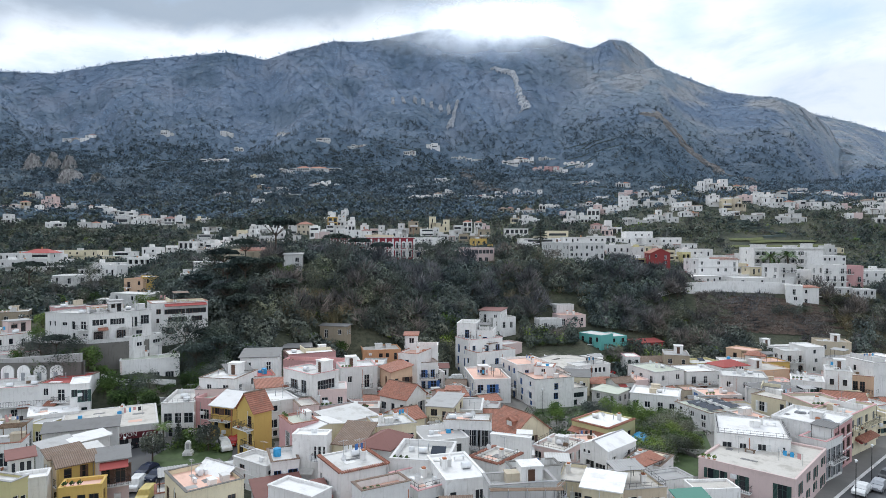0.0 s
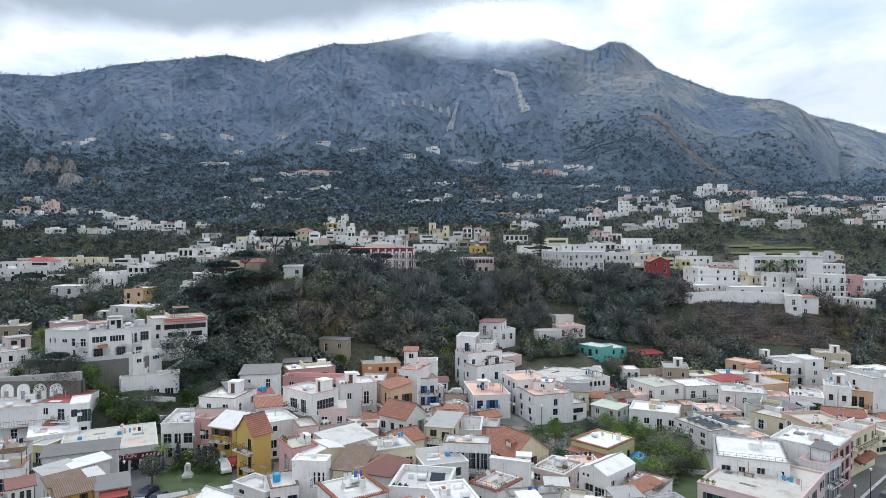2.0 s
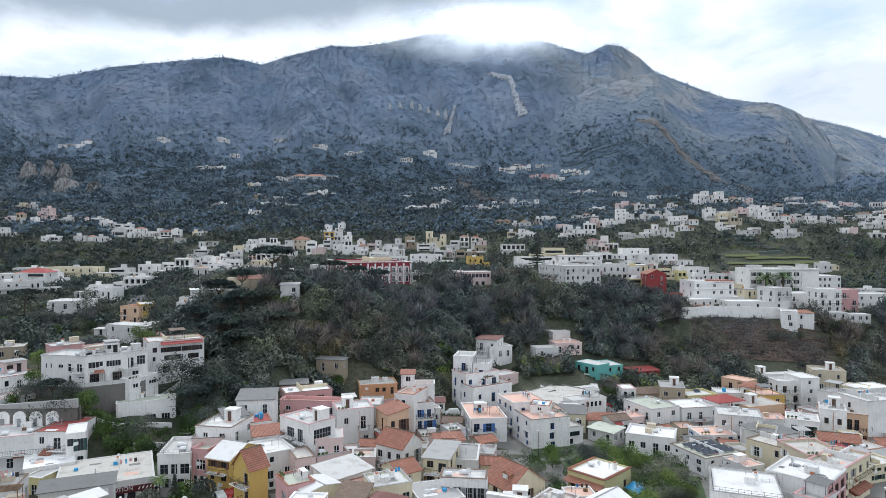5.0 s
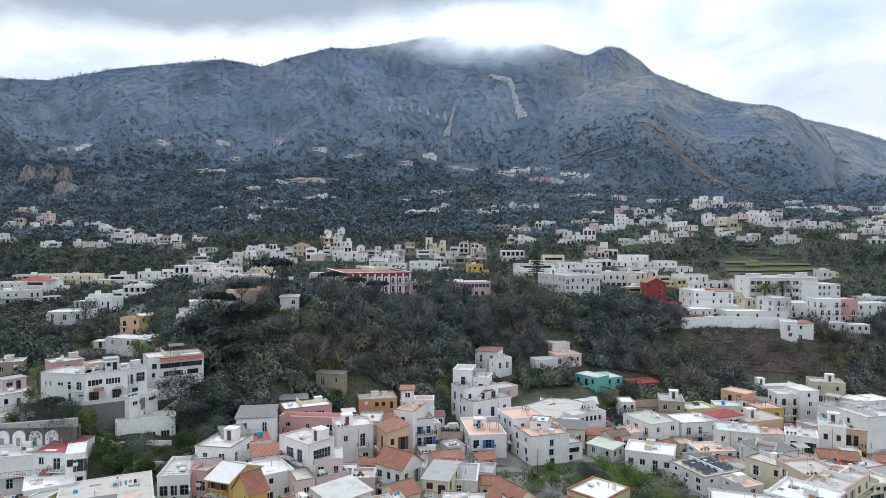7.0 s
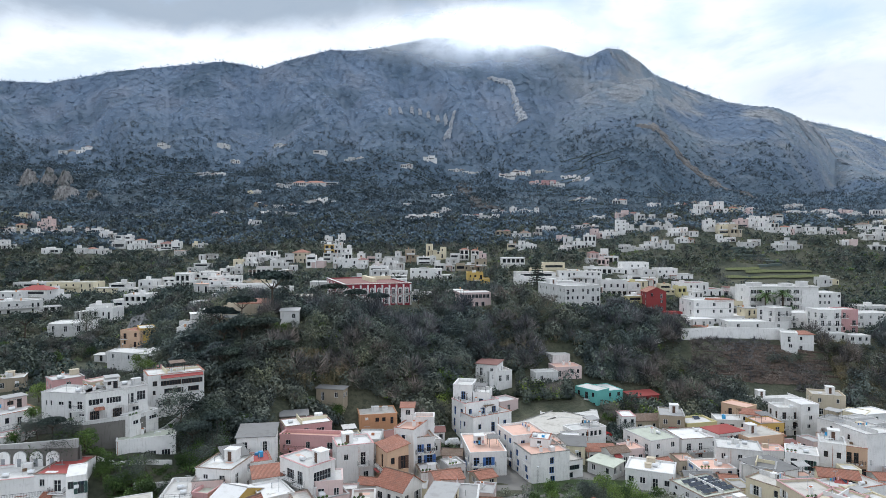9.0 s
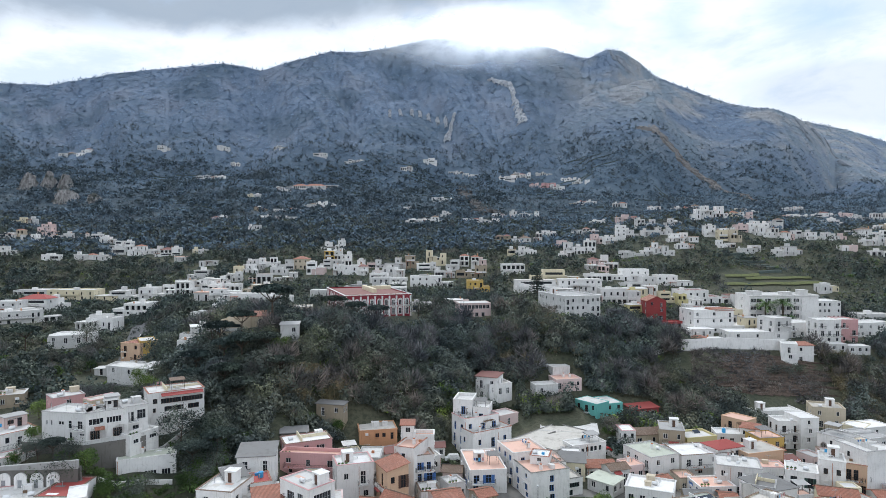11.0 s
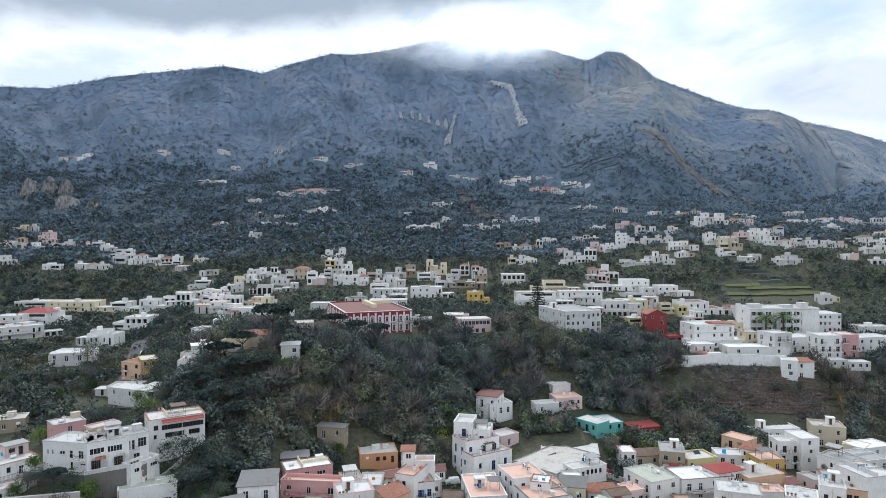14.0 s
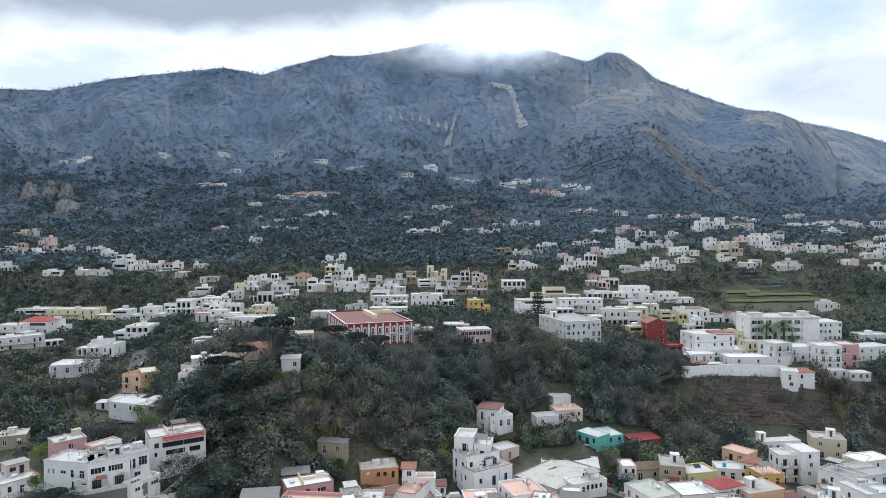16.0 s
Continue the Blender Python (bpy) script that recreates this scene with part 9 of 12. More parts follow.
villa(53.0, 472.5, 54.0, 6.6, 5.7, 3.0, -7, "white", "dark", "flat", 1, 1, 0)
villa(59.3, 473.5, 54.0, 8.8, 7.7, 3.4, -5, "pale", "oldtile", "gable", 1, 2, 0)
villa(70.6, 479.0, 54.6, 6.7, 6.3, 6.4, -9, "white", "sand", "flat", 2, 1, 0)
villa(149.7, 539.2, 70.8, 6.4, 5.6, 4.2, -7, "rose", "white", "flat", 1, 1, 0)
villa(155.8, 542.5, 70.8, 6.0, 5.9, 5.8, -8, "rose", "dark", "flat", 2, 1, 0)
villa(161.5, 538.6, 70.8, 7.7, 5.5, 3.9, -5, "rose", "maroon", "hip", 1, 2, 0)
villa(136.6, 565.7, 69.4, 7.7, 6.7, 3.9, -6, "white", "sand", "flat", 1, 2, 0)
villa(144.0, 568.6, 69.4, 8.1, 5.7, 5.1, 2, "pale", "pale", "flat", 2, 2, 0)
villa(136.6, 667.4, 91.6, 6.4, 4.8, 2.2, 1, "cream", "white", "flat", 1, 1, 0)
villa(142.7, 665.8, 91.6, 9.0, 7.6, 3.6, 7, "pale", "pale", "flat", 1, 2, 0)
villa(-547.2, 913.7, 175.7, 11.6, 9.5, 6.1, 3, "pale", "dark", "flat", 2, 3, 0)
villa(-540.0, 920.4, 176.7, 11.5, 10.3, 4.7, 2, "pale", "oldtile", "gable", 2, 2, 0)
villa(-523.7, 916.5, 175.8, 12.1, 9.7, 5.7, 6, "white", "grey", "flat", 2, 3, 0)
villa(-519.8, 923.1, 181.3, 6.8, 6.1, 6.2, 8, "white", "dark", "flat", 2, 1, 0)
villa(-512.9, 920.5, 181.4, 9.3, 7.1, 5.8, 5, "white", "maroon", "hip", 2, 2, 0)
villa(-392.5, 883.6, 181.2, 9.5, 8.2, 6.5, -4, "pale", "dark", "flat", 2, 2, 0)
villa(-387.7, 894.4, 182.6, 7.3, 6.4, 3.6, 6, "pale", "white", "flat", 1, 2, 0)
villa(-321.5, 916.9, 185.4, 7.8, 5.7, 6.5, 2, "pale", "pink", "flat", 2, 2, 0)
villa(-315.7, 924.7, 186.1, 9.2, 6.9, 4.7, 2, "pale", "sand", "flat", 2, 2, 0)
villa(-292.1, 887.3, 159.0, 6.3, 4.8, 6.0, 8, "white", "dark", "flat", 2, 1, 0)
villa(-287.3, 893.5, 159.4, 5.7, 4.6, 5.4, 4, "white", "pink", "flat", 2, 1, 0)
villa(-243.8, 950.2, 190.7, 8.3, 7.2, 5.0, -5, "pale", "white", "flat", 2, 2, 0)
villa(-233.1, 938.4, 189.2, 9.0, 7.5, 3.2, -0, "pale", "sand", "flat", 1, 2, 0)
villa(-176.1, 883.4, 171.2, 8.9, 6.4, 5.1, 1, "pale", "pink", "flat", 2, 2, 0)
villa(-168.9, 885.8, 171.8, 8.6, 5.9, 4.6, -6, "pale", "pale", "flat", 2, 2, 0)
villa(-51.7, 835.3, 146.9, 7.9, 7.0, 3.4, -4, "white", "grey", "flat", 1, 2, 0)
villa(-44.4, 840.8, 147.7, 7.6, 6.5, 6.0, -7, "pale", "pale", "flat", 2, 2, 0)
villa(-23.2, 879.9, 162.2, 7.5, 6.8, 5.2, 7, "white", "sand", "flat", 2, 2, 0)
villa(-16.2, 886.9, 162.9, 8.9, 6.6, 6.3, 1, "white", "white", "flat", 2, 2, 0)
villa(-189.4, 734.3, 112.4, 7.4, 5.8, 4.6, 7, "pale", "sand", "flat", 1, 2, 0)
villa(-183.0, 737.7, 112.6, 9.6, 7.1, 3.0, 4, "white", "grey", "flat", 1, 2, 0)
villa(-211.0, 696.4, 101.7, 5.7, 5.5, 4.6, 3, "cream", "sand", "flat", 2, 1, 0)
villa(-204.3, 695.9, 101.4, 7.3, 5.0, 5.0, -4, "pale", "sand", "flat", 2, 2, 0)
villa(234.7, 633.7, 84.4, 7.3, 5.4, 4.3, -2, "pale", "pale", "flat", 1, 2, 0)
villa(241.6, 635.2, 84.4, 9.9, 9.3, 3.3, -5, "cream", "maroon", "gable", 1, 2, 0)
villa(251.3, 634.8, 84.4, 9.2, 8.9, 5.6, -8, "pale", "oldtile", "gable", 2, 2, 0)
villa(213.2, 644.7, 85.9, 6.0, 5.7, 3.8, 9, "white", "white", "flat", 1, 1, 0)
villa(218.9, 644.1, 85.9, 6.1, 4.7, 4.6, 3, "white", "dark", "flat", 1, 1, 0)
hut(-30.3, 64.0, -0.4, 6.2, 4.8, 4.6, -12, "white", "tile", "shed")
hut(33.2, 82.8, -1.8, 6.2, 3.5, 4.4, 5, "white", "sand", "flat")
hut(-34.2, 132.3, -0.2, 5.1, 4.7, 3.0, 5, "rose", "oldtile", "shed")
hut(22.5, 63.9, -1.4, 6.2, 5.5, 4.4, -12, "rose", "oldtile", "gable")
hut(52.5, 149.2, -4.0, 4.1, 4.2, 3.5, 25, "white", "tile", "gable")
hut(14.0, 68.2, -1.6, 4.9, 5.7, 4.5, -12, "pale", "grey", "flat")
hut(114.2, 164.0, -5.2, 5.8, 4.9, 3.7, -12, "beige", "grey", "flat")
hut(-18.4, 155.4, -2.0, 4.7, 3.8, 4.4, -12, "beige", "white", "flat")
hut(100.4, 168.4, -5.3, 4.0, 5.6, 3.7, 18, "rose", "grey", "flat")
hut(22.2, 70.9, -1.6, 3.6, 4.2, 3.9, 5, "beige", "pale", "flat")
hut(120.5, 171.3, -5.4, 4.5, 4.2, 3.4, -12, "pale", "grey", "flat")
hut(55.3, 116.3, -2.6, 4.0, 4.0, 3.6, 18, "white", "dark", "shed")
hut(98.9, 140.9, -3.7, 3.8, 5.1, 2.8, -5, "pale", "tile", "gable")
hut(-8.1, 64.8, -0.0, 6.4, 3.9, 2.4, -12, "pale", "grey", "flat")
hut(52.4, 170.1, -3.8, 6.5, 3.7, 4.1, 18, "beige", "dark", "gable")
hut(14.7, 92.8, -1.6, 5.6, 4.0, 2.6, -5, "beige", "sand", "flat")
hut(-14.1, 161.8, -1.4, 4.5, 5.7, 3.7, 25, "white", "maroon", "gable")
hut(63.3, 140.5, -3.9, 3.6, 5.7, 2.7, -12, "pale", "tile", "gable")
hut(58.5, 152.8, -4.2, 4.5, 5.5, 3.0, 5, "beige", "pink", "flat")
hut(2.2, 143.6, -3.0, 4.3, 4.8, 4.1, 25, "pale", "pale", "flat")
hut(-35.0, 67.2, -0.6, 3.6, 4.3, 4.3, 25, "cream", "sand", "flat")
hut(109.9, 159.2, -5.0, 3.7, 3.8, 3.9, 5, "pale", "pale", "flat")
hut(-16.9, 131.8, -1.6, 4.2, 3.7, 3.7, -12, "pale", "tile", "gable")
hut(92.3, 142.9, -3.9, 3.8, 3.8, 4.3, -5, "cream", "white", "flat")
hut(9.1, 140.3, -2.9, 4.3, 5.1, 2.6, 25, "beige", "tile", "gable")
hut(-24.7, 159.2, -1.2, 5.4, 6.0, 3.7, 18, "cream", "pale", "flat")
hut(-31.1, 141.7, 0.2, 3.7, 4.3, 3.8, -5, "cream", "pale", "flat")
hut(62.5, 114.2, -2.3, 4.2, 3.9, 3.9, 25, "cream", "sand", "flat")
hut(9.1, 74.0, -0.6, 3.7, 4.7, 2.7, 18, "white", "sand", "flat")
hut(104.5, 163.1, -5.1, 5.5, 5.4, 3.8, 18, "beige", "sand", "flat")
hut(91.5, 166.7, -5.1, 5.5, 5.6, 3.1, 18, "white", "maroon", "gable")
hut(-5.0, 160.4, -2.7, 6.0, 4.1, 3.9, 25, "white", "sand", "flat")
hut(6.7, 129.3, -2.4, 4.4, 5.8, 3.3, -12, "rose", "grey", "flat")
hut(93.2, 157.3, -4.8, 4.1, 5.2, 3.4, 25, "white", "tile", "gable")
hut(2.4, 106.5, -0.8, 3.5, 4.2, 2.5, 18, "beige", "grey", "flat")
hut(0.8, 155.4, -3.2, 4.7, 4.7, 3.2, -5, "rose", "oldtile", "gable")
hut(104.1, 171.2, -5.4, 3.8, 4.3, 4.3, -12, "rose", "grey", "flat")
hut(80.6, 156.9, -4.6, 6.1, 5.2, 4.6, -5, "white", "pink", "flat")
hut(16.6, 164.6, -2.9, 5.9, 3.8, 3.6, 18, "rose", "dark", "gable")
hut(-37.6, 82.2, -0.6, 5.7, 3.5, 2.8, 25, "white", "white", "flat")
hut(-23.6, 80.2, -0.0, 6.1, 5.4, 2.5, 25, "pale", "maroon", "shed")
hut(-19.7, 74.7, -0.0, 6.4, 3.9, 4.2, 25, "rose", "maroon", "shed")
hut(-2.3, 170.3, -2.0, 3.8, 4.6, 3.1, 5, "white", "maroon", "gable")
hut(30.7, 68.8, -1.5, 4.2, 4.2, 2.6, 5, "white", "grey", "flat")
hut(-20.5, 126.1, -1.1, 4.3, 3.6, 3.7, 5, "rose", "pale", "flat")
hut(28.7, 85.8, -1.9, 6.5, 3.7, 4.3, 18, "white", "grey", "flat")
hut(-23.0, 64.7, -0.1, 5.0, 5.8, 4.6, -12, "pale", "oldtile", "shed")
hut(42.2, 154.0, -3.6, 5.2, 4.5, 4.3, 18, "pale", "oldtile", "gable")
hut(-25.9, 127.5, -0.9, 4.1, 4.6, 2.5, 18, "white", "pale", "flat")
hut(-24.3, 70.9, -0.1, 5.0, 4.0, 3.9, 25, "white", "white", "flat")
hut(26.9, 75.1, -1.6, 6.3, 3.6, 4.1, 5, "white", "grey", "flat")
hut(-1.3, 67.7, -0.1, 5.5, 3.7, 4.3, 5, "pale", "pale", "flat")
hut(-16.1, 63.4, -0.0, 3.9, 4.0, 4.1, 5, "white", "tile", "gable")
hut(-7.5, 126.6, -1.8, 4.9, 4.3, 4.6, -5, "cream", "grey", "flat")
hut(10.3, 62.6, -1.2, 3.6, 4.3, 3.5, 25, "cream", "oldtile", "gable")
hut(-16.5, 119.0, -0.8, 4.4, 5.1, 4.3, 5, "rose", "sand", "flat")
hut(79.5, 138.7, -3.6, 3.6, 3.5, 4.0, 5, "pale", "pink", "flat")
hut(51.0, 110.4, -2.4, 4.1, 3.8, 3.3, 25, "pale", "sand", "flat")
hut(-39.6, 72.6, -0.9, 4.3, 4.3, 2.5, -5, "beige", "oldtile", "gable")
hut(26.5, 161.9, -2.9, 3.7, 4.0, 2.7, -12, "pale", "pale", "flat")
hut(-25.7, 151.4, -1.6, 5.4, 5.0, 3.4, 25, "white", "sand", "flat")
hut(-10.0, 156.7, -2.6, 4.1, 4.9, 4.1, 5, "white", "pale", "flat")
hut(79.3, 119.5, -2.3, 4.2, 3.7, 3.3, 18, "cream", "sand", "flat")
hut(56.0, 142.7, -3.9, 6.0, 3.5, 3.0, -5, "beige", "dark", "gable")
hut(21.9, 106.4, -2.4, 5.1, 4.4, 3.6, 5, "white", "pink", "flat")
hut(30.3, 158.4, -3.1, 6.3, 5.6, 4.5, -12, "cream", "dark", "shed")
hut(105.1, 146.1, -4.1, 3.9, 4.1, 2.5, -12, "rose", "grey", "flat")
hut(-9.8, 168.1, -0.9, 5.3, 4.9, 4.3, 5, "white", "white", "flat")
hut(47.3, 157.4, -3.8, 4.9, 5.2, 4.0, 18, "rose", "pink", "flat")
hut(60.7, 171.6, -4.6, 3.9, 4.2, 3.8, 18, "white", "pale", "flat")
hut(79.4, 170.9, -5.0, 3.8, 4.1, 2.8, 18, "rose", "pale", "flat")
hut(-24.3, 101.9, -0.1, 4.3, 4.1, 2.7, -5, "white", "pink", "flat")
hut(115.2, 168.8, -5.3, 4.4, 4.6, 4.5, 5, "cream", "sand", "flat")
hut(63.7, 133.9, -3.6, 3.6, 5.2, 3.3, 5, "cream", "grey", "flat")
hut(72.4, 130.4, -3.1, 4.8, 4.7, 3.7, 25, "white", "pale", "flat")
hut(113.9, 158.3, -4.9, 6.2, 3.8, 2.7, 5, "cream", "white", "flat")
hut(2.6, 62.3, -0.1, 5.9, 4.5, 3.4, 18, "cream", "oldtile", "shed")
hut(32.0, 164.3, -2.8, 5.0, 3.8, 4.3, -5, "pale", "white", "flat")
hut(-18.3, 160.0, -1.3, 4.4, 4.5, 4.1, 25, "white", "tile", "gable")
hut(8.0, 121.1, -1.8, 3.9, 4.2, 3.7, -5, "cream", "tile", "gable")
hut(-10.6, 73.1, -0.0, 4.0, 4.1, 3.1, 25, "white", "tile", "gable")

CARS = [
    (-45.9, 97.7, 80, "navy", False),
    (-43.2, 95.2, 75, "navy", False),
    (-54.7, 108.7, 10, "black", False),
    (-37.1, 107.2, 120, "white", True),
    (-38.7, 109.0, 20, "silver", False),
    (-38.8, 111.7, 15, "white", False),
    (-36.6, 109.9, 95, "red", False),
    (-33.0, 96.1, 30, "white", True),
    (-45.1, 92.5, 95, "white", True),
    (-41.7, 88.4, 95, "yellow", True),
    (-51.5, 111.1, 5, "white", False),
    (61.4, 92.4, 43, "white", False),
    (69.3, 98.2, 43, "black", False),
    (65.0, 94.0, 43, "silver", False),
    (46.4, 176.4, 30, "red", False),
    (50.4, 180.3, 20, "silver", False),
    (52.8, 183.2, 15, "silver", False),
    (44.2, 174.1, 20, "black", False),
    (55.1, 185.3, 15, "white", False),
    (1.6, 164.1, 10, "black", False),
    (3.4, 169.5, 10, "white", True),
    (-133.4, 242.8, 80, "white", False),
    (-132.2, 245.8, 80, "silver", False),
    (-137.5, 259.3, 75, "black", False),
    (-132.9, 256.6, 60, "black", False),
    (-136.0, 266.2, 70, "white", False),
]

far_town()

# ---- streets, square and gardens ----
pavement = tagged(sheet("pavement", [(-0.5 * y, 0.74 * y) for y in range(40, 120, 8)] + [(-0.30 * y, 0.74 * y) for y in range(120, 144, 8)] + [(-0.02 * y, 0.74 * y) for y in range(144, 168, 8)], list(range(40, 168, 8)), 0.06, COURT), "worn grey paving and yards between the houses", "paving", kind="structure")
road = tagged(sheet("road", [(-47, -31), (-49, -31), (-51, -31), (-53, -31), (-55, -34), (-55, -36)], [78, 88, 96, 102, 108, 113], 0.10, ASPHALT), "grey asphalt street round a small square", "road", kind="structure")
street = tagged(sheet("street", [(38, 53), (43, 58), (57, 72), (70, 86), (84, 100)], [73, 78, 91, 103, 116], 0.10, ASPHALT), "asphalt street along tall houses", "road", kind="structure")
lawn = tagged(sheet("lawn", [(-41, -36), (-46.5, -34.6), (-48, -34.8), (-47, -36), (-44, -39)], [97, 100, 104, 108, 110.5], 0.2, GRASS), "small green lawn on the square", "lawn", kind="structure")
for n_, (xs_, ys_) in enumerate((([(26, 44), (28, 47), (31, 50), (34, 53)], [101, 109, 118, 128]), ([(14, 36), (16, 40), (20, 42), (22, 44)], [118, 128, 138, 148]), ([(-62, -48), (-66, -52), (-66, -56)], [116, 122, 128]))):
    tagged(sheet("garden", xs_, ys_, 0.16, GRASS), "garden grass with worn patches between the houses", "lawn", kind="structure")
lane = tagged(sheet("lane", [(-98, -90), (-103, -95), (-108, -99), (-113, -104), (-121, -112), (-130, -121)], [186, 198, 210, 225, 245, 268], 0.5, ASPHALT), "asphalt road climbing between the houses", "road", kind="structure")


def strip_line(name, pts, width, lift, material, label, kind="structure"):
    """A narrow draped strip along a line of places."""
    v, f = [], []
    for i, (x, y) in enumerate(pts):
        a, b = pts[max(0, i - 1)], pts[min(len(pts) - 1, i + 1)]
        t = Vector((b[0] - a[0], b[1] - a[1])).normalized()
        for s in (-1, 1):
            px, py = x - t.y * s * width / 2, y + t.x * s * width / 2
            v.append((px, py, ground(px, py) + lift))
    for i in range(len(pts) - 1):
        f.append((2 * i, 2 * i + 2, 2 * i + 3, 2 * i + 1))
    return tagged(new(name, mesh_of(name, v, f, material)), label, name.replace("_", " "), kind=kind)


strip_line("road_line", [(-95 - i * 1.9, 190 + i * 5.0) for i in range(16)], 0.35, 0.56, FRAME_WHITE, "white painted centre line on the road")
strip_line("kerb", [(43 + i * 4.1, 78 + i * 3.8) for i in range(11)], 0.5, 0.24, WALL["pale"], "pale stone kerb along the street")


# ---- little monument and hedge on the square ----
monument = tagged(base("monument", -42.3, 104.6, ground(-42.3, 104.6) + 0.2, 8), "small pale stone monument with an arched niche on the lawn", "monument")
part("plinth", Solid().box(-0.8, -0.6, 0, 0.8, 0.6, 0.5).box(-0.6, -0.45, 0.5, 0.6, 0.45, 0.8).mesh("plinth", WALL["pale"]), monument)
shaft = Solid()
edge_ = [(-0.45, 0.8), (0.45, 0.8)] + [(0.45 * math.cos(math.pi * k / 10), 1.9 + 0.45 * math.sin(math.pi * k / 10)) for k in range(11)]
shaft.add([(x, -0.3, z) for x, z in edge_] + [(x, 0.3, z) for x, z in edge_], [tuple(range(len(edge_))), tuple(reversed(range(len(edge_), 2 * len(edge_))))] + [(i, i + len(edge_), (i + 1) % len(edge_) + len(edge_), (i + 1) % len(edge_)) for i in range(len(edge_))])
part("shaft", shaft.mesh("shaft", WALL["pale"]), monument)
part("niche", Solid().box(-0.22, -0.33, 1.1, 0.22, -0.305, 2.0).mesh("niche", WALL["grey"]), monument)


# ---- cars ----
def car_meshes(tall):
    if ("car", tall) in CACHE:
        return CACHE["car", tall]
    L, W, H = 4.0, 1.72, 1.75 if tall else 1.45
    prof = [(0.0, 0.35), (0.0, 0.75), (0.25, 0.88), (1.0, 0.98), (1.55, H - 0.02), (2.2, H), (3.3, H - 0.03), (3.85, 0.95), (4.0, 0.7), (3.98, 0.35)]
    if tall:
        prof = [(0.0, 0.35), (0.0, 0.8), (0.2, 1.0), (0.75, 1.1), (1.2, H - 0.02), (2.2, H), (3.7, H - 0.03), (3.95, 1.1), (4.0, 0.7), (3.98, 0.35)]
    s = Solid()
    n = len(prof)
    ring = []
    for sy, inset in ((-1, 0.0), (1, 0.0)):
        for x, z in prof:
            k = 0.16 if z > 1.15 else 0.0
            s.v.append((x - L / 2, sy * (W / 2 - k), z))
    s.f.append(tuple(range(n)))
    s.f.append(tuple(reversed(range(n, 2 * n))))
    for i in range(n):
        j = (i + 1) % n
        s.f.append((i, n + i, n + j, j))
    body = lambda mat: s.mesh("body", mat)
    g = Solid()
    zl, zh = (1.12, H - 0.12)
    g.add([(-0.95 if not tall else -1.2, -W / 2 + 0.02, zl - 0.12), (1.7, -W / 2 + 0.02, zl - 0.12), (1.45, -W / 2 + 0.13, zh), (-0.4 if not tall else -0.75, -W / 2 + 0.13, zh)], [(0, 1, 2, 3)])
    g.add([(-0.95 if not tall else -1.2, W / 2 - 0.02, zl - 0.12), (1.7, W / 2 - 0.02, zl - 0.12), (1.45, W / 2 - 0.13, zh), (-0.4 if not tall else -0.75, W / 2 - 0.13, zh)], [(3, 2, 1, 0)])
    fx0, fx1 = (-0.98, -0.5) if not tall else (-1.24, -0.84)
    g.add([(fx0, -0.7, zl - 0.12), (fx0, 0.7, zl - 0.12), (fx1, 0.62, zh + 0.02), (fx1, -0.62, zh + 0.02)], [(0, 3, 2, 1)])
    bx0, bx1 = (1.88, 1.42) if not tall else (1.97, 1.75)
    g.add([(bx0, -0.68, zl - 0.1), (bx0, 0.68, zl - 0.1), (bx1, 0.6, zh), (bx1, -0.6, zh)], [(0, 1, 2, 3)])
    wheel = Solid().tube((0, -0.1, 0), (0, 0.1, 0), 0.31, n=16)
    rim = Solid().tube((0, -0.115, 0), (0, 0.115, 0), 0.19, n=12)
    lamp = Solid().box(-0.05, -0.16, -0.07, 0.05, 0.16, 0.07)
    CACHE["car", tall] = (s, g.mesh("windows", GLASS), wheel.mesh("wheel", IRON), rim.mesh("rim", METAL), lamp.mesh("headlight", STEEL), lamp.mesh("tail_light", WALL["red"]))
    return CACHE["car", tall]


PAINT = {"white": plain("white_car_paint", (0.75, 0.75, 0.74), 0.25), "silver": plain("silver_car_paint", (0.42, 0.43, 0.45), 0.25, 0.4), "navy": plain("dark_blue_car_paint", (0.015, 0.022, 0.05), 0.2),
         "black": plain("black_car_paint", (0.02, 0.02, 0.022), 0.2), "red": plain("red_car_paint", (0.36, 0.03, 0.03), 0.25), "yellow": plain("yellow_car_paint", (0.6, 0.48, 0.15), 0.3)}


def car(x, y, yaw, paint="white", tall=False, words="parked on the street"):
    s, glass, wheel, rim, lamp, tail = car_meshes(tall)
    top = tagged(base("car", x, y, ground(x, y) + 0.12, yaw), "%s %s car %s" % ({"navy": "dark blue"}.get(paint, paint), "tall boxy" if tall else "small hatchback", words), "car")
    if ("carbody", paint, tall) not in CACHE:
        CACHE["carbody", paint, tall] = s.mesh("body", PAINT[paint])
    part("body", CACHE["carbody", paint, tall], top)
    part("windows", glass, top, "dark car windows")
    for a in (-1.25, 1.3):
        for b in (-0.78, 0.78):
            w = part("wheel", wheel, top, "", pose(a, b, 0.31))
            part("rim", rim, w)
    for b in (-0.55, 0.55):
        part("headlight", lamp, top, "", pose(-1.98, b, 0.68))
        part("tail_light", tail, top, "", pose(1.97, b, 0.78))
    return top


for x, y, a, p, t in CARS:
    car(x, y, a, p, t)


# ---- the shop front under the long low roof ----
shop = tagged(base("shop_front", -55.56, 107.08, -0.3, 26.1), "shop front with a dark red sign board and glass doors", "shop front")
sx = 6.58
part("sign_board", Solid().box(0, -0.35, 2.1, sx, -0.05, 3.1).mesh("sign_board", plain("dark_red_sign", (0.10, 0.008, 0.015), 0.5)), shop, "dark red sign board with white letters")
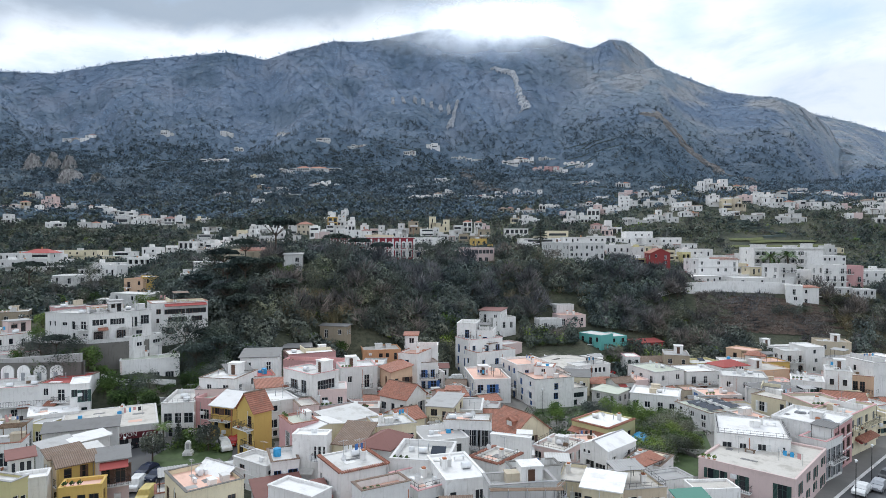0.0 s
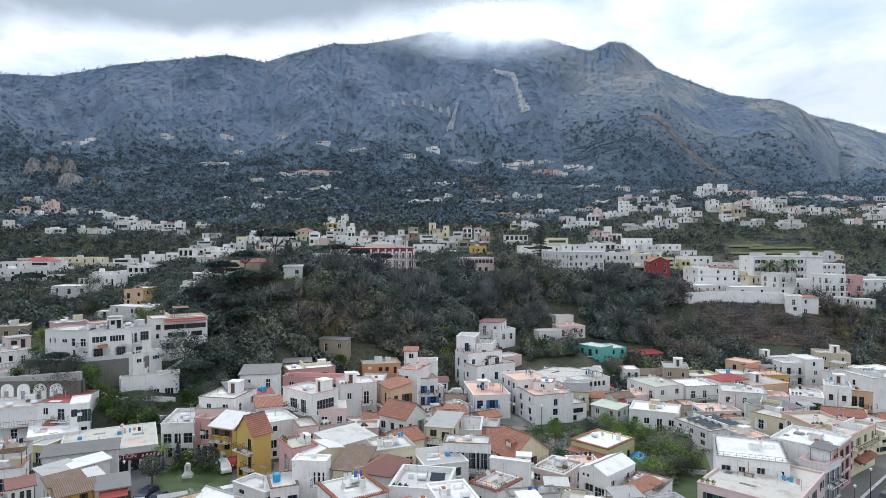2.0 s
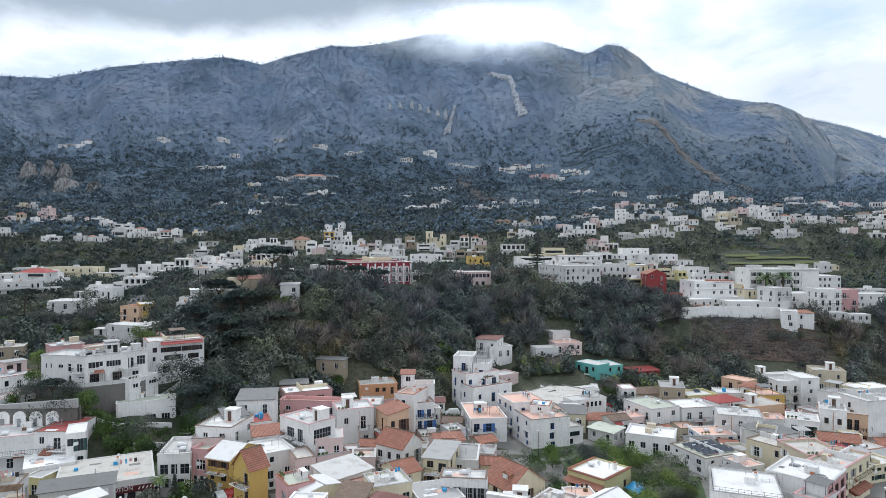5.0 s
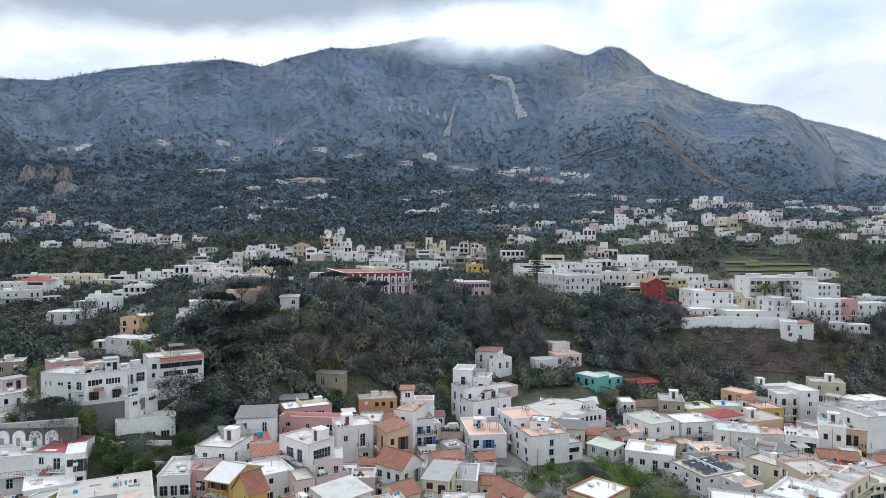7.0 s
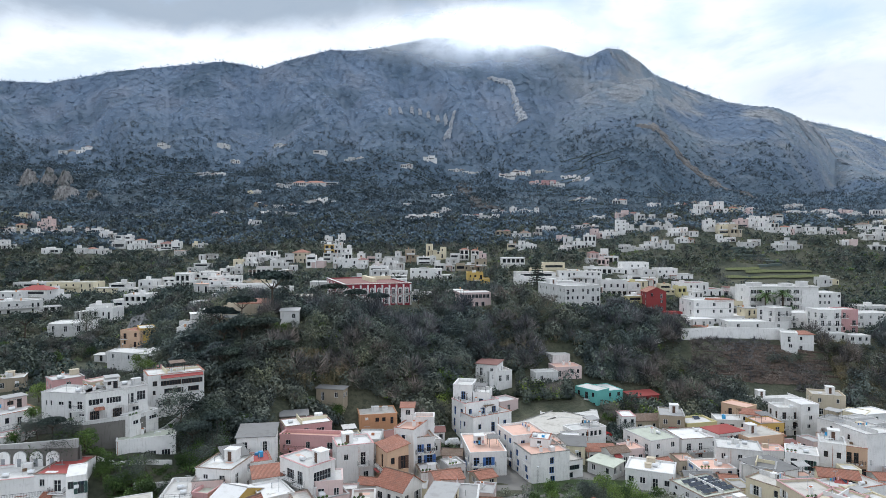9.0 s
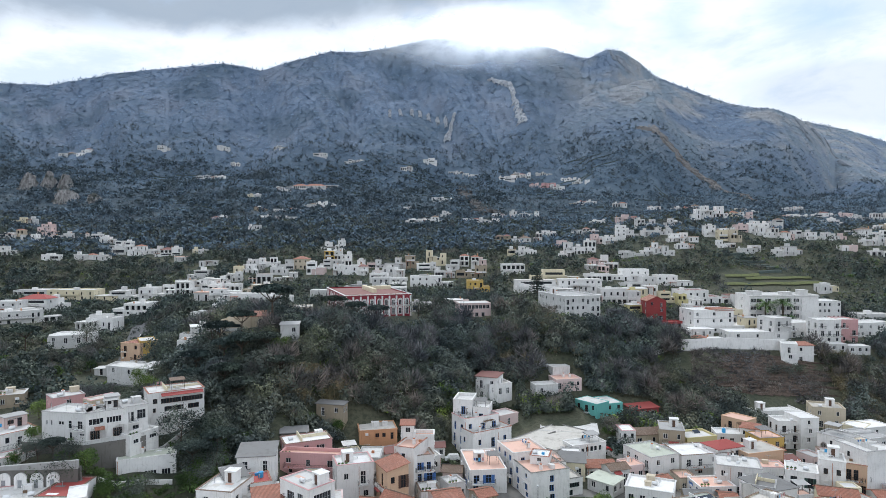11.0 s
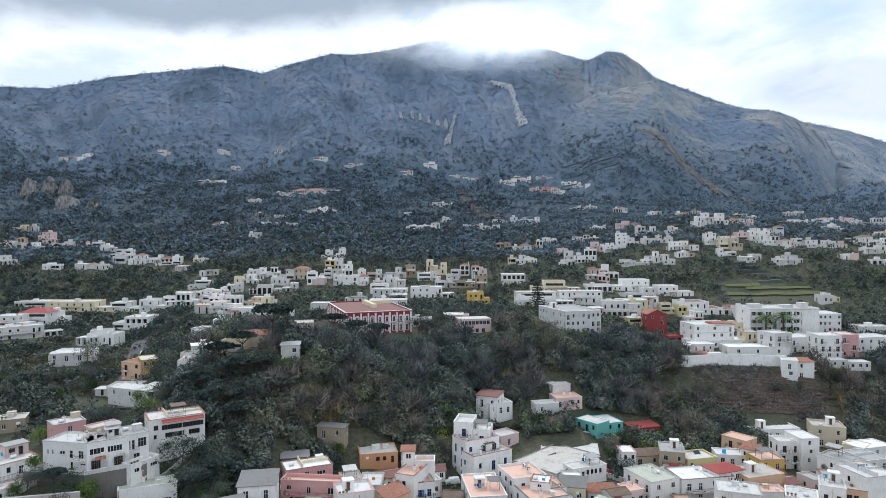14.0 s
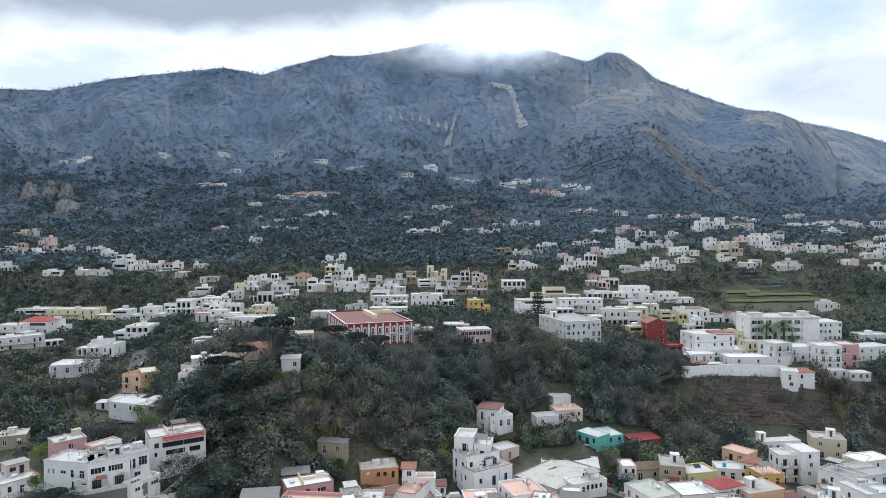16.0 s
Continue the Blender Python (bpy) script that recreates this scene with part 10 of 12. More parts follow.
txt = bpy.data.curves.new("lettering", "FONT")
txt.body, txt.size, txt.extrude, txt.align_x, txt.align_y = "UTION", 0.95, 0.02, "LEFT", "BOTTOM"
txt.materials.append(FRAME_WHITE)
lettering = part("lettering", txt, shop, "white letters UTION", pose(0.25, -0.37, 2.3, 90))
for i in range(5):
    part("sign_mark", Solid().add([(0, 0, 0), (0.22, 0, 0), (0.42, 0, 0.45), (0.2, 0, 0.45), (0, 0.03, 0), (0.22, 0.03, 0), (0.42, 0.03, 0.45), (0.2, 0.03, 0.45)], [(0, 1, 2, 3), (7, 6, 5, 4), (0, 4, 5, 1), (1, 5, 6, 2), (2, 6, 7, 3), (3, 7, 4, 0)]).mesh("sign_mark", FRAME_WHITE), shop, "plain white slanting mark", pose(4.0 + i * 0.6, -0.39, 2.42 + (i % 2) * 0.06))
for x0, x1 in ((0.5, 1.9), (2.4, 3.6), (4.5, 5.6), (5.9, 6.9)):
    part("shop_window", Solid().box(x0, -0.06, 0.15, x1, 0.0, 2.0).mesh("shop_window", GLASS), shop)
for x0 in (0.1, 2.0, 3.8, 5.65):
    part("pier", Solid().box(x0, -0.12, 0, x0 + 0.3, -0.02, 2.1).mesh("pier", WALL["white"]), shop)


# ---- arched retaining wall below the villa ----
def arcade():
    top = tagged(base("retaining_wall", -98, 127.2, 3.6, 3), "dark stone retaining wall with whitewashed arches", "wall")
    L, H = 24.5, 7.4
    s = Solid()
    arcs = []
    for i in range(5):
        x0 = 5.6 + i * 3.2
        arcs.append((x0, 3.6, x0 + 2.5, 6.8))
    holes = [q for a in arcs for q in arch(*a, 12)]
    facade(s, L, H, holes, lambda a, b, c: (a, b, c), 0.9)
    s.box(0, 0.9, 0, L, 1.6, H)
    part("wall_face", s.mesh("wall_face", WALL["stone"]), top)
    for a in arcs:
        t = Solid()
        w = a[2] - a[0]
        pts = [(0, 0)] + [(w / 2 - w / 2 * math.cos(math.pi * k / 14), 1.9 + 1.25 * math.sin(math.pi * k / 14)) for k in range(15)] + [(w, 0)]
        t.add([(x, 0, z) for x, z in pts] + [(x, 0.5, z) for x, z in pts], [tuple(range(len(pts))), tuple(reversed(range(len(pts), 2 * len(pts))))] + [(i, i + len(pts), (i + 1) % len(pts) + len(pts), (i + 1) % len(pts)) for i in range(len(pts))])
        n = part("niche", t.mesh("niche", WALL["white"]), top, "whitewashed arched niche", pose(a[0], -0.25, 3.6))
        part("niche_door", Solid().box(w * 0.3, -0.06, 0.1, w * 0.62, -0.01, 1.7).mesh("niche_door", FRAME_GREY), n)
    part("coping", Solid().add([(-0.1, -0.15, H - 0.1), (L, -0.15, H - 0.1), (L, 0.5, H - 0.1), (-0.1, 0.5, H - 0.1), (-0.1, -0.15, H + 0.1), (L, -0.15, H + 1.7), (L, 0.5, H + 1.7), (-0.1, 0.5, H + 0.1)], [(3, 2, 1, 0), (4, 5, 6, 7), (0, 1, 5, 4), (1, 2, 6, 5), (2, 3, 7, 6), (3, 0, 4, 7)]).mesh("coping", WALL["grey"]), top)


arcade()


def low_wall(x0, y0, x1, y1, h, wall="pale", thick=0.35, label="low plastered garden wall beside a lane", lift=0.0):
    n = max(2, int(math.dist((x0, y0), (x1, y1)) / 3))
    s = Solid()
    t = Vector((x1 - x0, y1 - y0, 0)).normalized()
    o = Vector((-t.y, t.x, 0)) * thick
    pts = [Vector((x0 + (x1 - x0) * i / n, y0 + (y1 - y0) * i / n, 0)) for i in range(n + 1)]
    v = []
    for p in pts:
        z = ground(p.x, p.y) + lift
        v += [(p.x, p.y, z - 1.5), (p.x, p.y, z + h), (p.x + o.x, p.y + o.y, z + h), (p.x + o.x, p.y + o.y, z - 1.5)]
    f = []
    for i in range(n):
        a = 4 * i
        f += [(a, a + 4, a + 5, a + 1), (a + 1, a + 5, a + 6, a + 2), (a + 2, a + 6, a + 7, a + 3)]
    f += [(0, 1, 2, 3), (4 * n + 3, 4 * n + 2, 4 * n + 1, 4 * n)]
    s.add(v, f)
    return tagged(new("garden_wall", s.mesh("garden_wall", WALL[wall])), label, "wall")


for q in ((-62, 128, -50, 131, 1.6, "pale"), (-72, 133, -58, 137, 1.0, "white"), (-56, 118, -47, 116, 1.2, "white"), (33, 116, 47, 112, 0.9, "pale"), (37, 128, 44, 110, 0.8, "stone"), (-42, 152, -30, 158, 1.2, "stone"), (-28, 156, -16, 158, 1.2, "stone"),
          (13, 172, 34, 184, 1.8, "stone"), (34, 182, 52, 172, 1.4, "pale"), (36, 186, 56, 176, 1.0, "stone"), (-84, 168, -72, 178, 1.2, "pale"), (60, 222, 90, 236, 1.5, "pale"), (90, 235, 130, 237, 4.2, "white"), (-66, 146, -60, 160, 1.2, "pale")):
    low_wall(*q)


# ---- the villa's garden terrace ----
TERRACE_EDGE = [(-91.5, 138.4), (-83.0, 137.0), (-76.6, 135.8), (-69.5, 140.2), (-66.5, 142.5)]
terrace = tagged(new("garden_terrace", Solid().prism(TERRACE_EDGE + [(-66.5, 147.0), (-91.5, 147.0)], 3.0, 13.3).mesh("garden_terrace", WALL["stone"])), "dark stone garden terrace below the white villa", "terrace", kind="structure")
for (x0, y0), (x1, y1) in zip(TERRACE_EDGE, TERRACE_EDGE[1:]):
    o = tagged(new("terrace_wall", Solid().box(0, 0, -0.05, math.dist((x0, y0), (x1, y1)), 0.25, 0.7).box(0, -0.06, 0.7, math.dist((x0, y0), (x1, y1)), 0.31, 0.8).mesh("terrace_wall", WALL["pale"])), "pale parapet along the garden terrace", "wall")
    o.matrix_world = Matrix.Translation((x0, y0, 13.3)) @ Matrix.Rotation(math.atan2(y1 - y0, x1 - x0), 4, "Z")


# ---- outside stair between the villa and the long house ----
def outside_stair(x, y, z, yaw, n, width):
    top = tagged(base("outside_stair", x, y, z, yaw), "worn pale masonry stair climbing the garden slope", "stair")
    for i in range(n):
        part("step", CACHE.setdefault(("step", width), Solid().box(0, 0, -0.4, 0.34, width, 0.17).mesh("step", WALL["pale"])), top, "", pose(0.32 * i, 0, 0.17 * i))
    L, H = 0.32 * n, 0.17 * n
    for q in (-0.25, width):
        part("stair_wall", Solid().add([(0, q, -0.8), (L, q, H - 0.8), (L, q, H + 0.9), (0, q, 0.9), (0, q + 0.25, -0.8), (L, q + 0.25, H - 0.8), (L, q + 0.25, H + 0.9), (0, q + 0.25, 0.9)], [(0, 1, 2, 3), (7, 6, 5, 4), (3, 2, 6, 7), (0, 3, 7, 4), (1, 5, 6, 2), (0, 4, 5, 1)]).mesh("stair_wall", WALL["pale"]), top)


outside_stair(-78.6, 127.4, 4.2, 118, 30, 1.3)


# ---- white pilasters and string course of the palace ----
palace = [o for o in scene.objects if o.name == "palace"][0]
for k in range(10):
    part("pilaster", CACHE.setdefault("pilaster", Solid().box(-0.32, -0.16, 0, 0.32, 0, 7.9).mesh("pilaster", WALL["white"])), palace, "white pilaster", pose(0.32 + 2.76 * k, 0, 0))
for k in range(12):
    part("pilaster", CACHE["pilaster"], palace, "white pilaster", pose(0, 0.5 + 3.7 * k, 0, 0, 0, -90))
part("string_course", Solid().box(-0.2, -0.2, 3.75, 25.5, 0, 4.05).box(-0.2, 0, 3.75, 0, 41.9, 4.05).mesh("string_course", WALL["white"]), palace, "white string course")
part("roof_block", Solid().box(13.5, 14, 7.8, 15.2, 34, 9.6).box(15.2, 30, 7.8, 25.2, 32, 9.4).mesh("roof_block", WALL["cream"]), palace, "pale wall rising above the roof")


# ---- low houses among the gardens of the plateau ----
for x, y, z, w, d, h, wl_, rf in (
    (-94.1, 285.2, 28.1, 17.8, 9, 3.9, "white", "pale"),
    (-94.9, 318.6, 29.5, 9.1, 6.4, 4.6, "beige", "sand"),
    (-133.5, 352.2, 29.2, 12.6, 8.8, 5.7, "white", "pale"),
    (-147.0, 379.0, 33.8, 9.1, 6.4, 4.6, "pale", "pale"),
    (-119.3, 326.2, 27.4, 9.3, 6.5, 5.8, "white", "white"),
    (-142.4, 341.0, 26.8, 11.6, 8.1, 7.4, "white", "pale"),
    (-152.9, 349.7, 27.0, 6.9, 5, 4.5, "white", "grey"),
    (-97.0, 252.8, 25.2, 5.0, 5, 3.2, "pale", "grey"),
    (-93.5, 260.8, 26.6, 5.6, 5, 3.8, "white", "white"),
    (-70.0, 202.2, 25.7, 11.4, 8.0, 5.2, "beige", "sand"),
    (-95.2, 239.8, 23.9, 5.3, 5, 3.1, "pale", "grey"),
    (-145.6, 260.8, 20.1, 11.6, 8.1, 4.2, "white", "pale"),
    (-143.1, 232.1, 18.5, 13.4, 9, 3.5, "white", "white"),
    (-104.6, 198.2, 14.7, 9.7, 6.8, 2.7, "pale", "pale"),
    (-87.8, 213.7, 21.4, 4.8, 5, 3.4, "pale", "pale"),
    (-11.1, 256.5, 28.2, 8.0, 5.6, 2.7, "pale", "pale"),
    (-39.9, 359.6, 32.3, 20.8, 9, 4.6, "white", "pale"),
    (38.9, 319.1, 30.5, 19.9, 9, 5.6, "white", "sand"),
    (49.6, 344.6, 33.1, 18.4, 9, 6.4, "cream", "sand"),
    (60.1, 317.8, 31.0, 21.3, 9, 5.6, "white", "pale"),
    (78.4, 305.7, 28.2, 12.3, 8.6, 4.2, "pale", "pale"),
    (93.5, 313.2, 26.1, 5.6, 5, 4.8, "lemon", "pale"),
    (107.3, 331.9, 27.8, 7.4, 5.2, 4.5, "white", "pale"),
    (113.0, 324.1, 24.7, 7.8, 5.5, 4.7, "cream", "pale"),
    (120.8, 320.2, 23.5, 9.1, 6.4, 4.9, "lemon", "grey"),
    (121.2, 310.0, 21.5, 8.3, 5.8, 5.5, "white", "pale"),
    (148.8, 318.5, 22.8, 8.5, 6.0, 5.1, "pale", "maroon"),
    (132.6, 289.1, 19.5, 9.0, 6.3, 4.4, "cream", "grey"),
):
    hill_house(x, y, z, w, d, h, 4 * math.sin(x), wl_, rf, "flat", 1 if h < 4.6 else 2, max(2, round(w / 3)), "low %s plastered house with a %s roof among gardens" % (PLAIN_WORDS.get(wl_, wl_), "pale flat" if rf != "grey" else "grey flat"), 3.0)


# ---- balcony bands of the hotel, and the white stepped terraces beside it ----
for k in range(1, 4):
    z_ = 14.4 * (0.24 * k + 0.02)
    for x0, x1 in ((0.2, 10.6), (13.2, 23.2)):
        b_ = part("balcony", Solid().box(x0, -0.8, z_ - 0.15, x1, -0.02, z_).mesh("balcony", WALL["white"]), hotel)
        part("parapet", Solid().box(x0, -0.8, z_ + 0.004, x1, -0.7, z_ + 0.4).mesh("parapet", WALL["white"]), b_)
        for i in range(5):
            xx = x0 + 0.1 + (x1 - x0 - 0.3) * i / 4
            part("divider", Solid().box(xx, -0.7, z_ + 0.004, xx + 0.12, -0.02, z_ + 2.3).mesh("divider", WALL["pale"]), b_)
part("roof_band", Solid().box(-0.3, -0.5, 14.2, 31.3, -0.02, 14.55).mesh("roof_band", WALL["pale"]), hotel)
for x0, x1, hh in ((2.0, 7.5, 1.7), (17.0, 21.5, 1.3), (25.0, 28.5, 2.2)):
    part("roof_room", Solid().box(x0, 4, 14.4, x1, 8, 14.4 + hh).box(x0 - 0.2, 3.7, 14.4 + hh, x1 + 0.2, 8.1, 14.55 + hh).mesh("roof_room", WALL["pale"]), hotel)
part("tiled_roof", Solid().box(9.0, -0.3, 8.72, 18.1, 8.0, 8.9).box(9.3, 0.3, 8.9, 17.8, 7.6, 9.5).mesh("tiled_roof", ROOF["tile"]), stepped, "low red tiled roof")
part("roof_parapet", Solid().box(-0.25, -0.25, 5.6, 17.9, -0.02, 5.9).mesh("roof_parapet", WALL["pale"]), stepped)
for k, (x, y, z, w, d, h, a, wl_, rf) in enumerate(((101.5, 252.5, 17.5, 9.0, 6.0, 3.4, 10, "white", "white"), (98.6, 246.6, 15.6, 5.2, 4.0, 3.0, -20, "red", "tile"), (103.6, 246.0, 15.8, 7.0, 3.0, 2.6, 4, "white", "pale"), (127.0, 262.0, 18.0, 8.5, 7.0, 6.2, 2, "cream", "grey"), (118.0, 275.0, 19.5, 12.0, 7.0, 4.0, 4, "pale", "dark"), (86.0, 288.0, 24.0, 6.5, 5.0, 3.0, 6, "lemon", "pale"), (97.0, 268.0, 19.0, 7.0, 5.0, 2.6, 14, "red", "redsheet"))):
    hill_house(x, y, z, w, d, h, a, wl_, rf, "flat" if rf != "tile" else "hip", 1 if h < 4.5 else 2, 3, "%s terrace house with a %s roof beside the hotel" % (PLAIN_WORDS.get(wl_, wl_), {"tile": "red tiled", "redsheet": "red"}.get(rf, rf)))


# ---- scaffold round the grey house ----
def scaffold(x, y, z, w, d, h, yaw):
    top = tagged(base("scaffold", x, y, z, yaw), "steel tube scaffold with grey plank decks and pale netting", "scaffold")
    nx = max(2, round(w / 1.9))
    for i in range(nx + 1):
        for b in (0, 1.0):
            part("upright", CACHE.setdefault(("upright", h), Solid().tube((0, 0, 0), (0, 0, h), 0.04, n=6).mesh("upright", METAL)), top, "", pose(w * i / nx, b, 0))
    for k in range(1, int(h / 2) + 1):
        part("deck", Solid().box(0, 0.1, k * 2 - 0.05, w, 0.9, k * 2).mesh("deck", WOOD), top)
        for zz in (0.5, 1.0):
            part("guard_rail", Solid().tube((0, 0, k * 2 + zz), (w, 0, k * 2 + zz), 0.025, n=5).mesh("guard_rail", METAL), top)
    g = Solid()
    m = 14
    vv = [(w * i / m, -0.06 + 0.05 * math.sin(i * 2.1 + j), h * 0.85 * j / 5) for j in range(6) for i in range(m + 1)]
    g.add(vv, [(j * (m + 1) + i, j * (m + 1) + i + 1, (j + 1) * (m + 1) + i + 1, (j + 1) * (m + 1) + i) for j in range(5) for i in range(m)])
    net, t, b = nodes_of("pale_netting", 0.9)
    b.inputs["Base Color"].default_value = (0.55, 0.56, 0.58, 1)
    b.inputs["Alpha"].default_value = 0.5
    part("netting", g.mesh("netting", net), top, "pale torn netting")


scaffold(5.0, 67.2, -1, 8.0, 8, 10.2, 2)
scaffold(12.2, 70.5, -1, 5.0, 8, 8.0, 60)


# ---- blue sheet over a garden shelter ----
def tarpaulin(x, y, w, d, h):
    top = tagged(base("garden_shelter", x, y, ground(x, y), 15), "garden shelter covered with a bright blue sheet", "shelter")
    n = 10
    v = []
    for j in range(n + 1):
        for i in range(n + 1):
            a, b = i / n, j / n
            z = h * (1 - 0.35 * abs(2 * a - 1) ** 1.5) - 0.25 * math.sin(a * 9 + b * 7) * 0.5 - 0.3 * abs(2 * b - 1) ** 3
            v.append((w * a, d * b, z))
    part("sheet", mesh_of("sheet", v, [(j * (n + 1) + i, j * (n + 1) + i + 1, (j + 1) * (n + 1) + i + 1, (j + 1) * (n + 1) + i) for j in range(n) for i in range(n)], CANVAS_BLUE, True), top)
    for a, b in ((0.1, 0.1), (w - 0.1, 0.1), (0.1, d - 0.1), (w - 0.1, d - 0.1)):
        part("post", Solid().tube((a, b, -0.2), (a, b, h * 0.62), 0.05, n=6).mesh("post", WOOD), top)


tarpaulin(35.2, 113.0, 4.6, 4.0, 2.8)


# ---- street lamps ----
def street_lamp(x, y, h=5.5):
    top = tagged(base("street_lamp", x, y, ground(x, y)), "slim dark street lamp with a small head", "street lamp")
    part("pole", CACHE.setdefault(("pole", h), Solid().tube((0, 0, 0), (0, 0, h), 0.07, 0.045, n=7).tube((0, 0, 0), (0, 0, 0.5), 0.12, n=8).mesh("pole", IRON)), top)
    part("lamp_head", CACHE.setdefault("lamp_head", Solid().tube((0, 0, 0), (0, 0, 0.35), 0.1, 0.2, n=8).tube((0, 0, 0.35), (0, 0, 0.5), 0.24, 0.05, n=8).mesh("lamp_head", STEEL)), top, "", pose(0, 0, h))


for x, y in ((-43, 109), (-49.5, 98), (22, 140), (59, 90), (66, 97), (74, 104), (-100, 200), (-107, 215)):
    street_lamp(x, y)


# ---- dark panels on the pale roof ----
def roof_panels(x, y, z, yaw):
    top = tagged(base("solar_array", x, y, z, yaw), "rows of dark solar panels on a pale roof", "solar panels")
    for i in range(4):
        for j in range(5):
            part("panel", CACHE.setdefault("flatpanel", Solid().add([(0, 0, 0.05), (1.6, 0, 0.05), (1.6, 1.0, 0.4), (0, 1.0, 0.4), (0, 0, 0.1), (1.6, 0, 0.1), (1.6, 1.0, 0.45), (0, 1.0, 0.45)], [(3, 2, 1, 0), (4, 5, 6, 7), (0, 1, 5, 4), (1, 2, 6, 5), (2, 3, 7, 6), (3, 0, 4, 7)]).mesh("panel", PANEL)), top, "", pose(j * 1.66, i * 1.9, 0))


roof_panels(54.9, 130.0, 0.5, 21)


# ---- bare rock, scree and slides on the mountain ----
def scar(name, label, pts, widths, lift, material, seed, fine=3.0):
    """A ragged draped patch along a line, with torn edges and broken relief."""
    rng = random.Random(seed)
    v, f = [], []
    n, m = len(pts) * 12, 14
    for i in range(n + 1):
        q = i / n * (len(pts) - 1)
        k = min(len(pts) - 2, int(q))
        a = q - k
        x, y = pts[k][0] * (1 - a) + pts[k + 1][0] * a, pts[k][1] * (1 - a) + pts[k + 1][1] * a
        w = (widths[k] * (1 - a) + widths[k + 1] * a) * rng.uniform(0.6, 1.25)
        o = rng.uniform(-0.25, 0.25) * w
        for j in range(m + 1):
            px = x + o + w * (j / m - 0.5)
            py = y + rng.uniform(-0.3, 0.3) * fine
            v.append((px, py, ground(px, py) + lift + (rng.uniform(-0.3, 0.5) * fine if 0 < j < m else -1.2 * fine)))
    for i in range(n):
        for j in range(m):
            k = i * (m + 1) + j
            if rng.random() < 0.82:
                f.append((k, k + 1, k + m + 2, k + m + 1))
    return tagged(new(name, mesh_of(name, v, f, material)), label, name.replace("_", " "), kind="structure")


SCARS = []


def slide(name, label, pts, widths, lift, material, seed, fine=3.0):
    for p, w in zip(pts, widths):
        SCARS.append((p[0], p[1] - 2, w * 0.6))
    for a, b, w in zip(pts, pts[1:], widths):
        SCARS.append(((a[0] + b[0]) / 2, (a[1] + b[1]) / 2, w * 0.55))
    return scar(name, label, pts, widths, lift, material, seed, fine)


slide("scree", "pale broken scree running down the mountain", [(92, 1146), (103, 1134), (115, 1114), (122, 1093), (123, 1060), (125, 1018), (128, 979)], [11, 12, 10, 8, 7, 9, 13], 3.5, ROCK, 1, 2.2)
slide("rock_slide", "short pale slide of bare rock", [(23, 1026), (17, 1005), (10, 974)], [4, 6, 9], 3.5, ROCK, 2)
for k, (x, y) in enumerate(((-82, 1029), (-66, 1042), (-48, 1060), (-34, 1062), (-20, 1058), (-5, 1044), (8, 1027))):
    slide("crag", "small pale crag on the wooded slope", [(x, y + 12), (x + 2, y - 12)], [4, 5], 2.5, ROCK, 3 + k, 1.8)
for k, (x, y, w) in enumerate(((347, 1232, 13), (334, 1236, 8), (359, 1233, 9), (355, 1225, 7), (614, 1069, 10), (659, 1110, 12), (690, 1124, 12), (678, 1069, 10), (616, 1086, 8))):
    slide("crag", "grey crag standing out of the scrub below the ridge", [(x, y + 10), (x + 3, y - 12)], [w * 0.6, w], 2.5, CRAG, 40 + k, 1.4)
slide("earth_slide", "grey-brown strip of bare earth", [(26, 790), (34, 700), (42, 650), (52, 610)], [14, 15, 17, 20], 2.0, plain("bare_earth", (0.135, 0.128, 0.125), 0.95, 0, 0.5), 12)
# Brown strip whose pale colour paints in the sunlit edge of the spur.
slide("earth_slide", "brown strip down the spur, paled for its sunlit edge", [(300, 930), (330, 890), (358, 850), (372, 800), (368, 745)], [34, 20, 16, 13, 10], 2.5, plain("lit_brown_earth", (0.24, 0.225, 0.215), 0.95, 0, 0.5), 13)


def cliff(x, y, w, H, seed):
    """A steep fluted face of pale tuff standing out of the slope."""
    rng = random.Random(seed)
    n, m = 18, 16
    v, f = [], []
    top = [H * (0.25 + 0.75 * math.sin(math.pi * min(1, max(0, (i + 0.3) / (n + 0.6)))) ** 0.4) * rng.uniform(0.92, 1.03) for i in range(n + 1)]
    for j in range(m + 1):
        for i in range(n + 1):
            a, b = i / n - 0.5, j / m
            px = x + a * w + rng.uniform(-0.4, 0.4)
            py = y + b * H * 0.8 + 2.0 * math.sin(a * 23 + seed) + 1.2 * math.sin(a * 51 + 2 * seed) + rng.uniform(-0.5, 0.5) + 14 * a * a
            v.append((px, py, ground(px, y) - 3 + (top[i] + 3) * b))
    f = [(j * (n + 1) + i, j * (n + 1) + i + 1, (j + 1) * (n + 1) + i + 1, (j + 1) * (n + 1) + i) for j in range(m) for i in range(n)]
    SCARS.append((x, y - 10, w * 0.6))
    return tagged(new("cliff", mesh_of("cliff", v, f, CLIFF)), "pale fluted tuff cliff above dark trees", "cliff", kind="structure")


for k, (x, y, w, H) in enumerate(((-456, 690, 16, 22), (-440, 698, 12, 25), (-424, 702, 13, 24), (-392, 652, 26, 18), (-362, 655, 16, 12))):
    cliff(x, y, w, H, 20 + k)
slide("bare_slope", "brown bare slope of cut stems", [(116, 233), (120, 228), (118, 222), (116, 217)], [30, 36, 34, 26], 0.35, plain("cut_slope_earth", (0.13, 0.095, 0.075), 0.95, 0, 0.6), 31, 0.5)
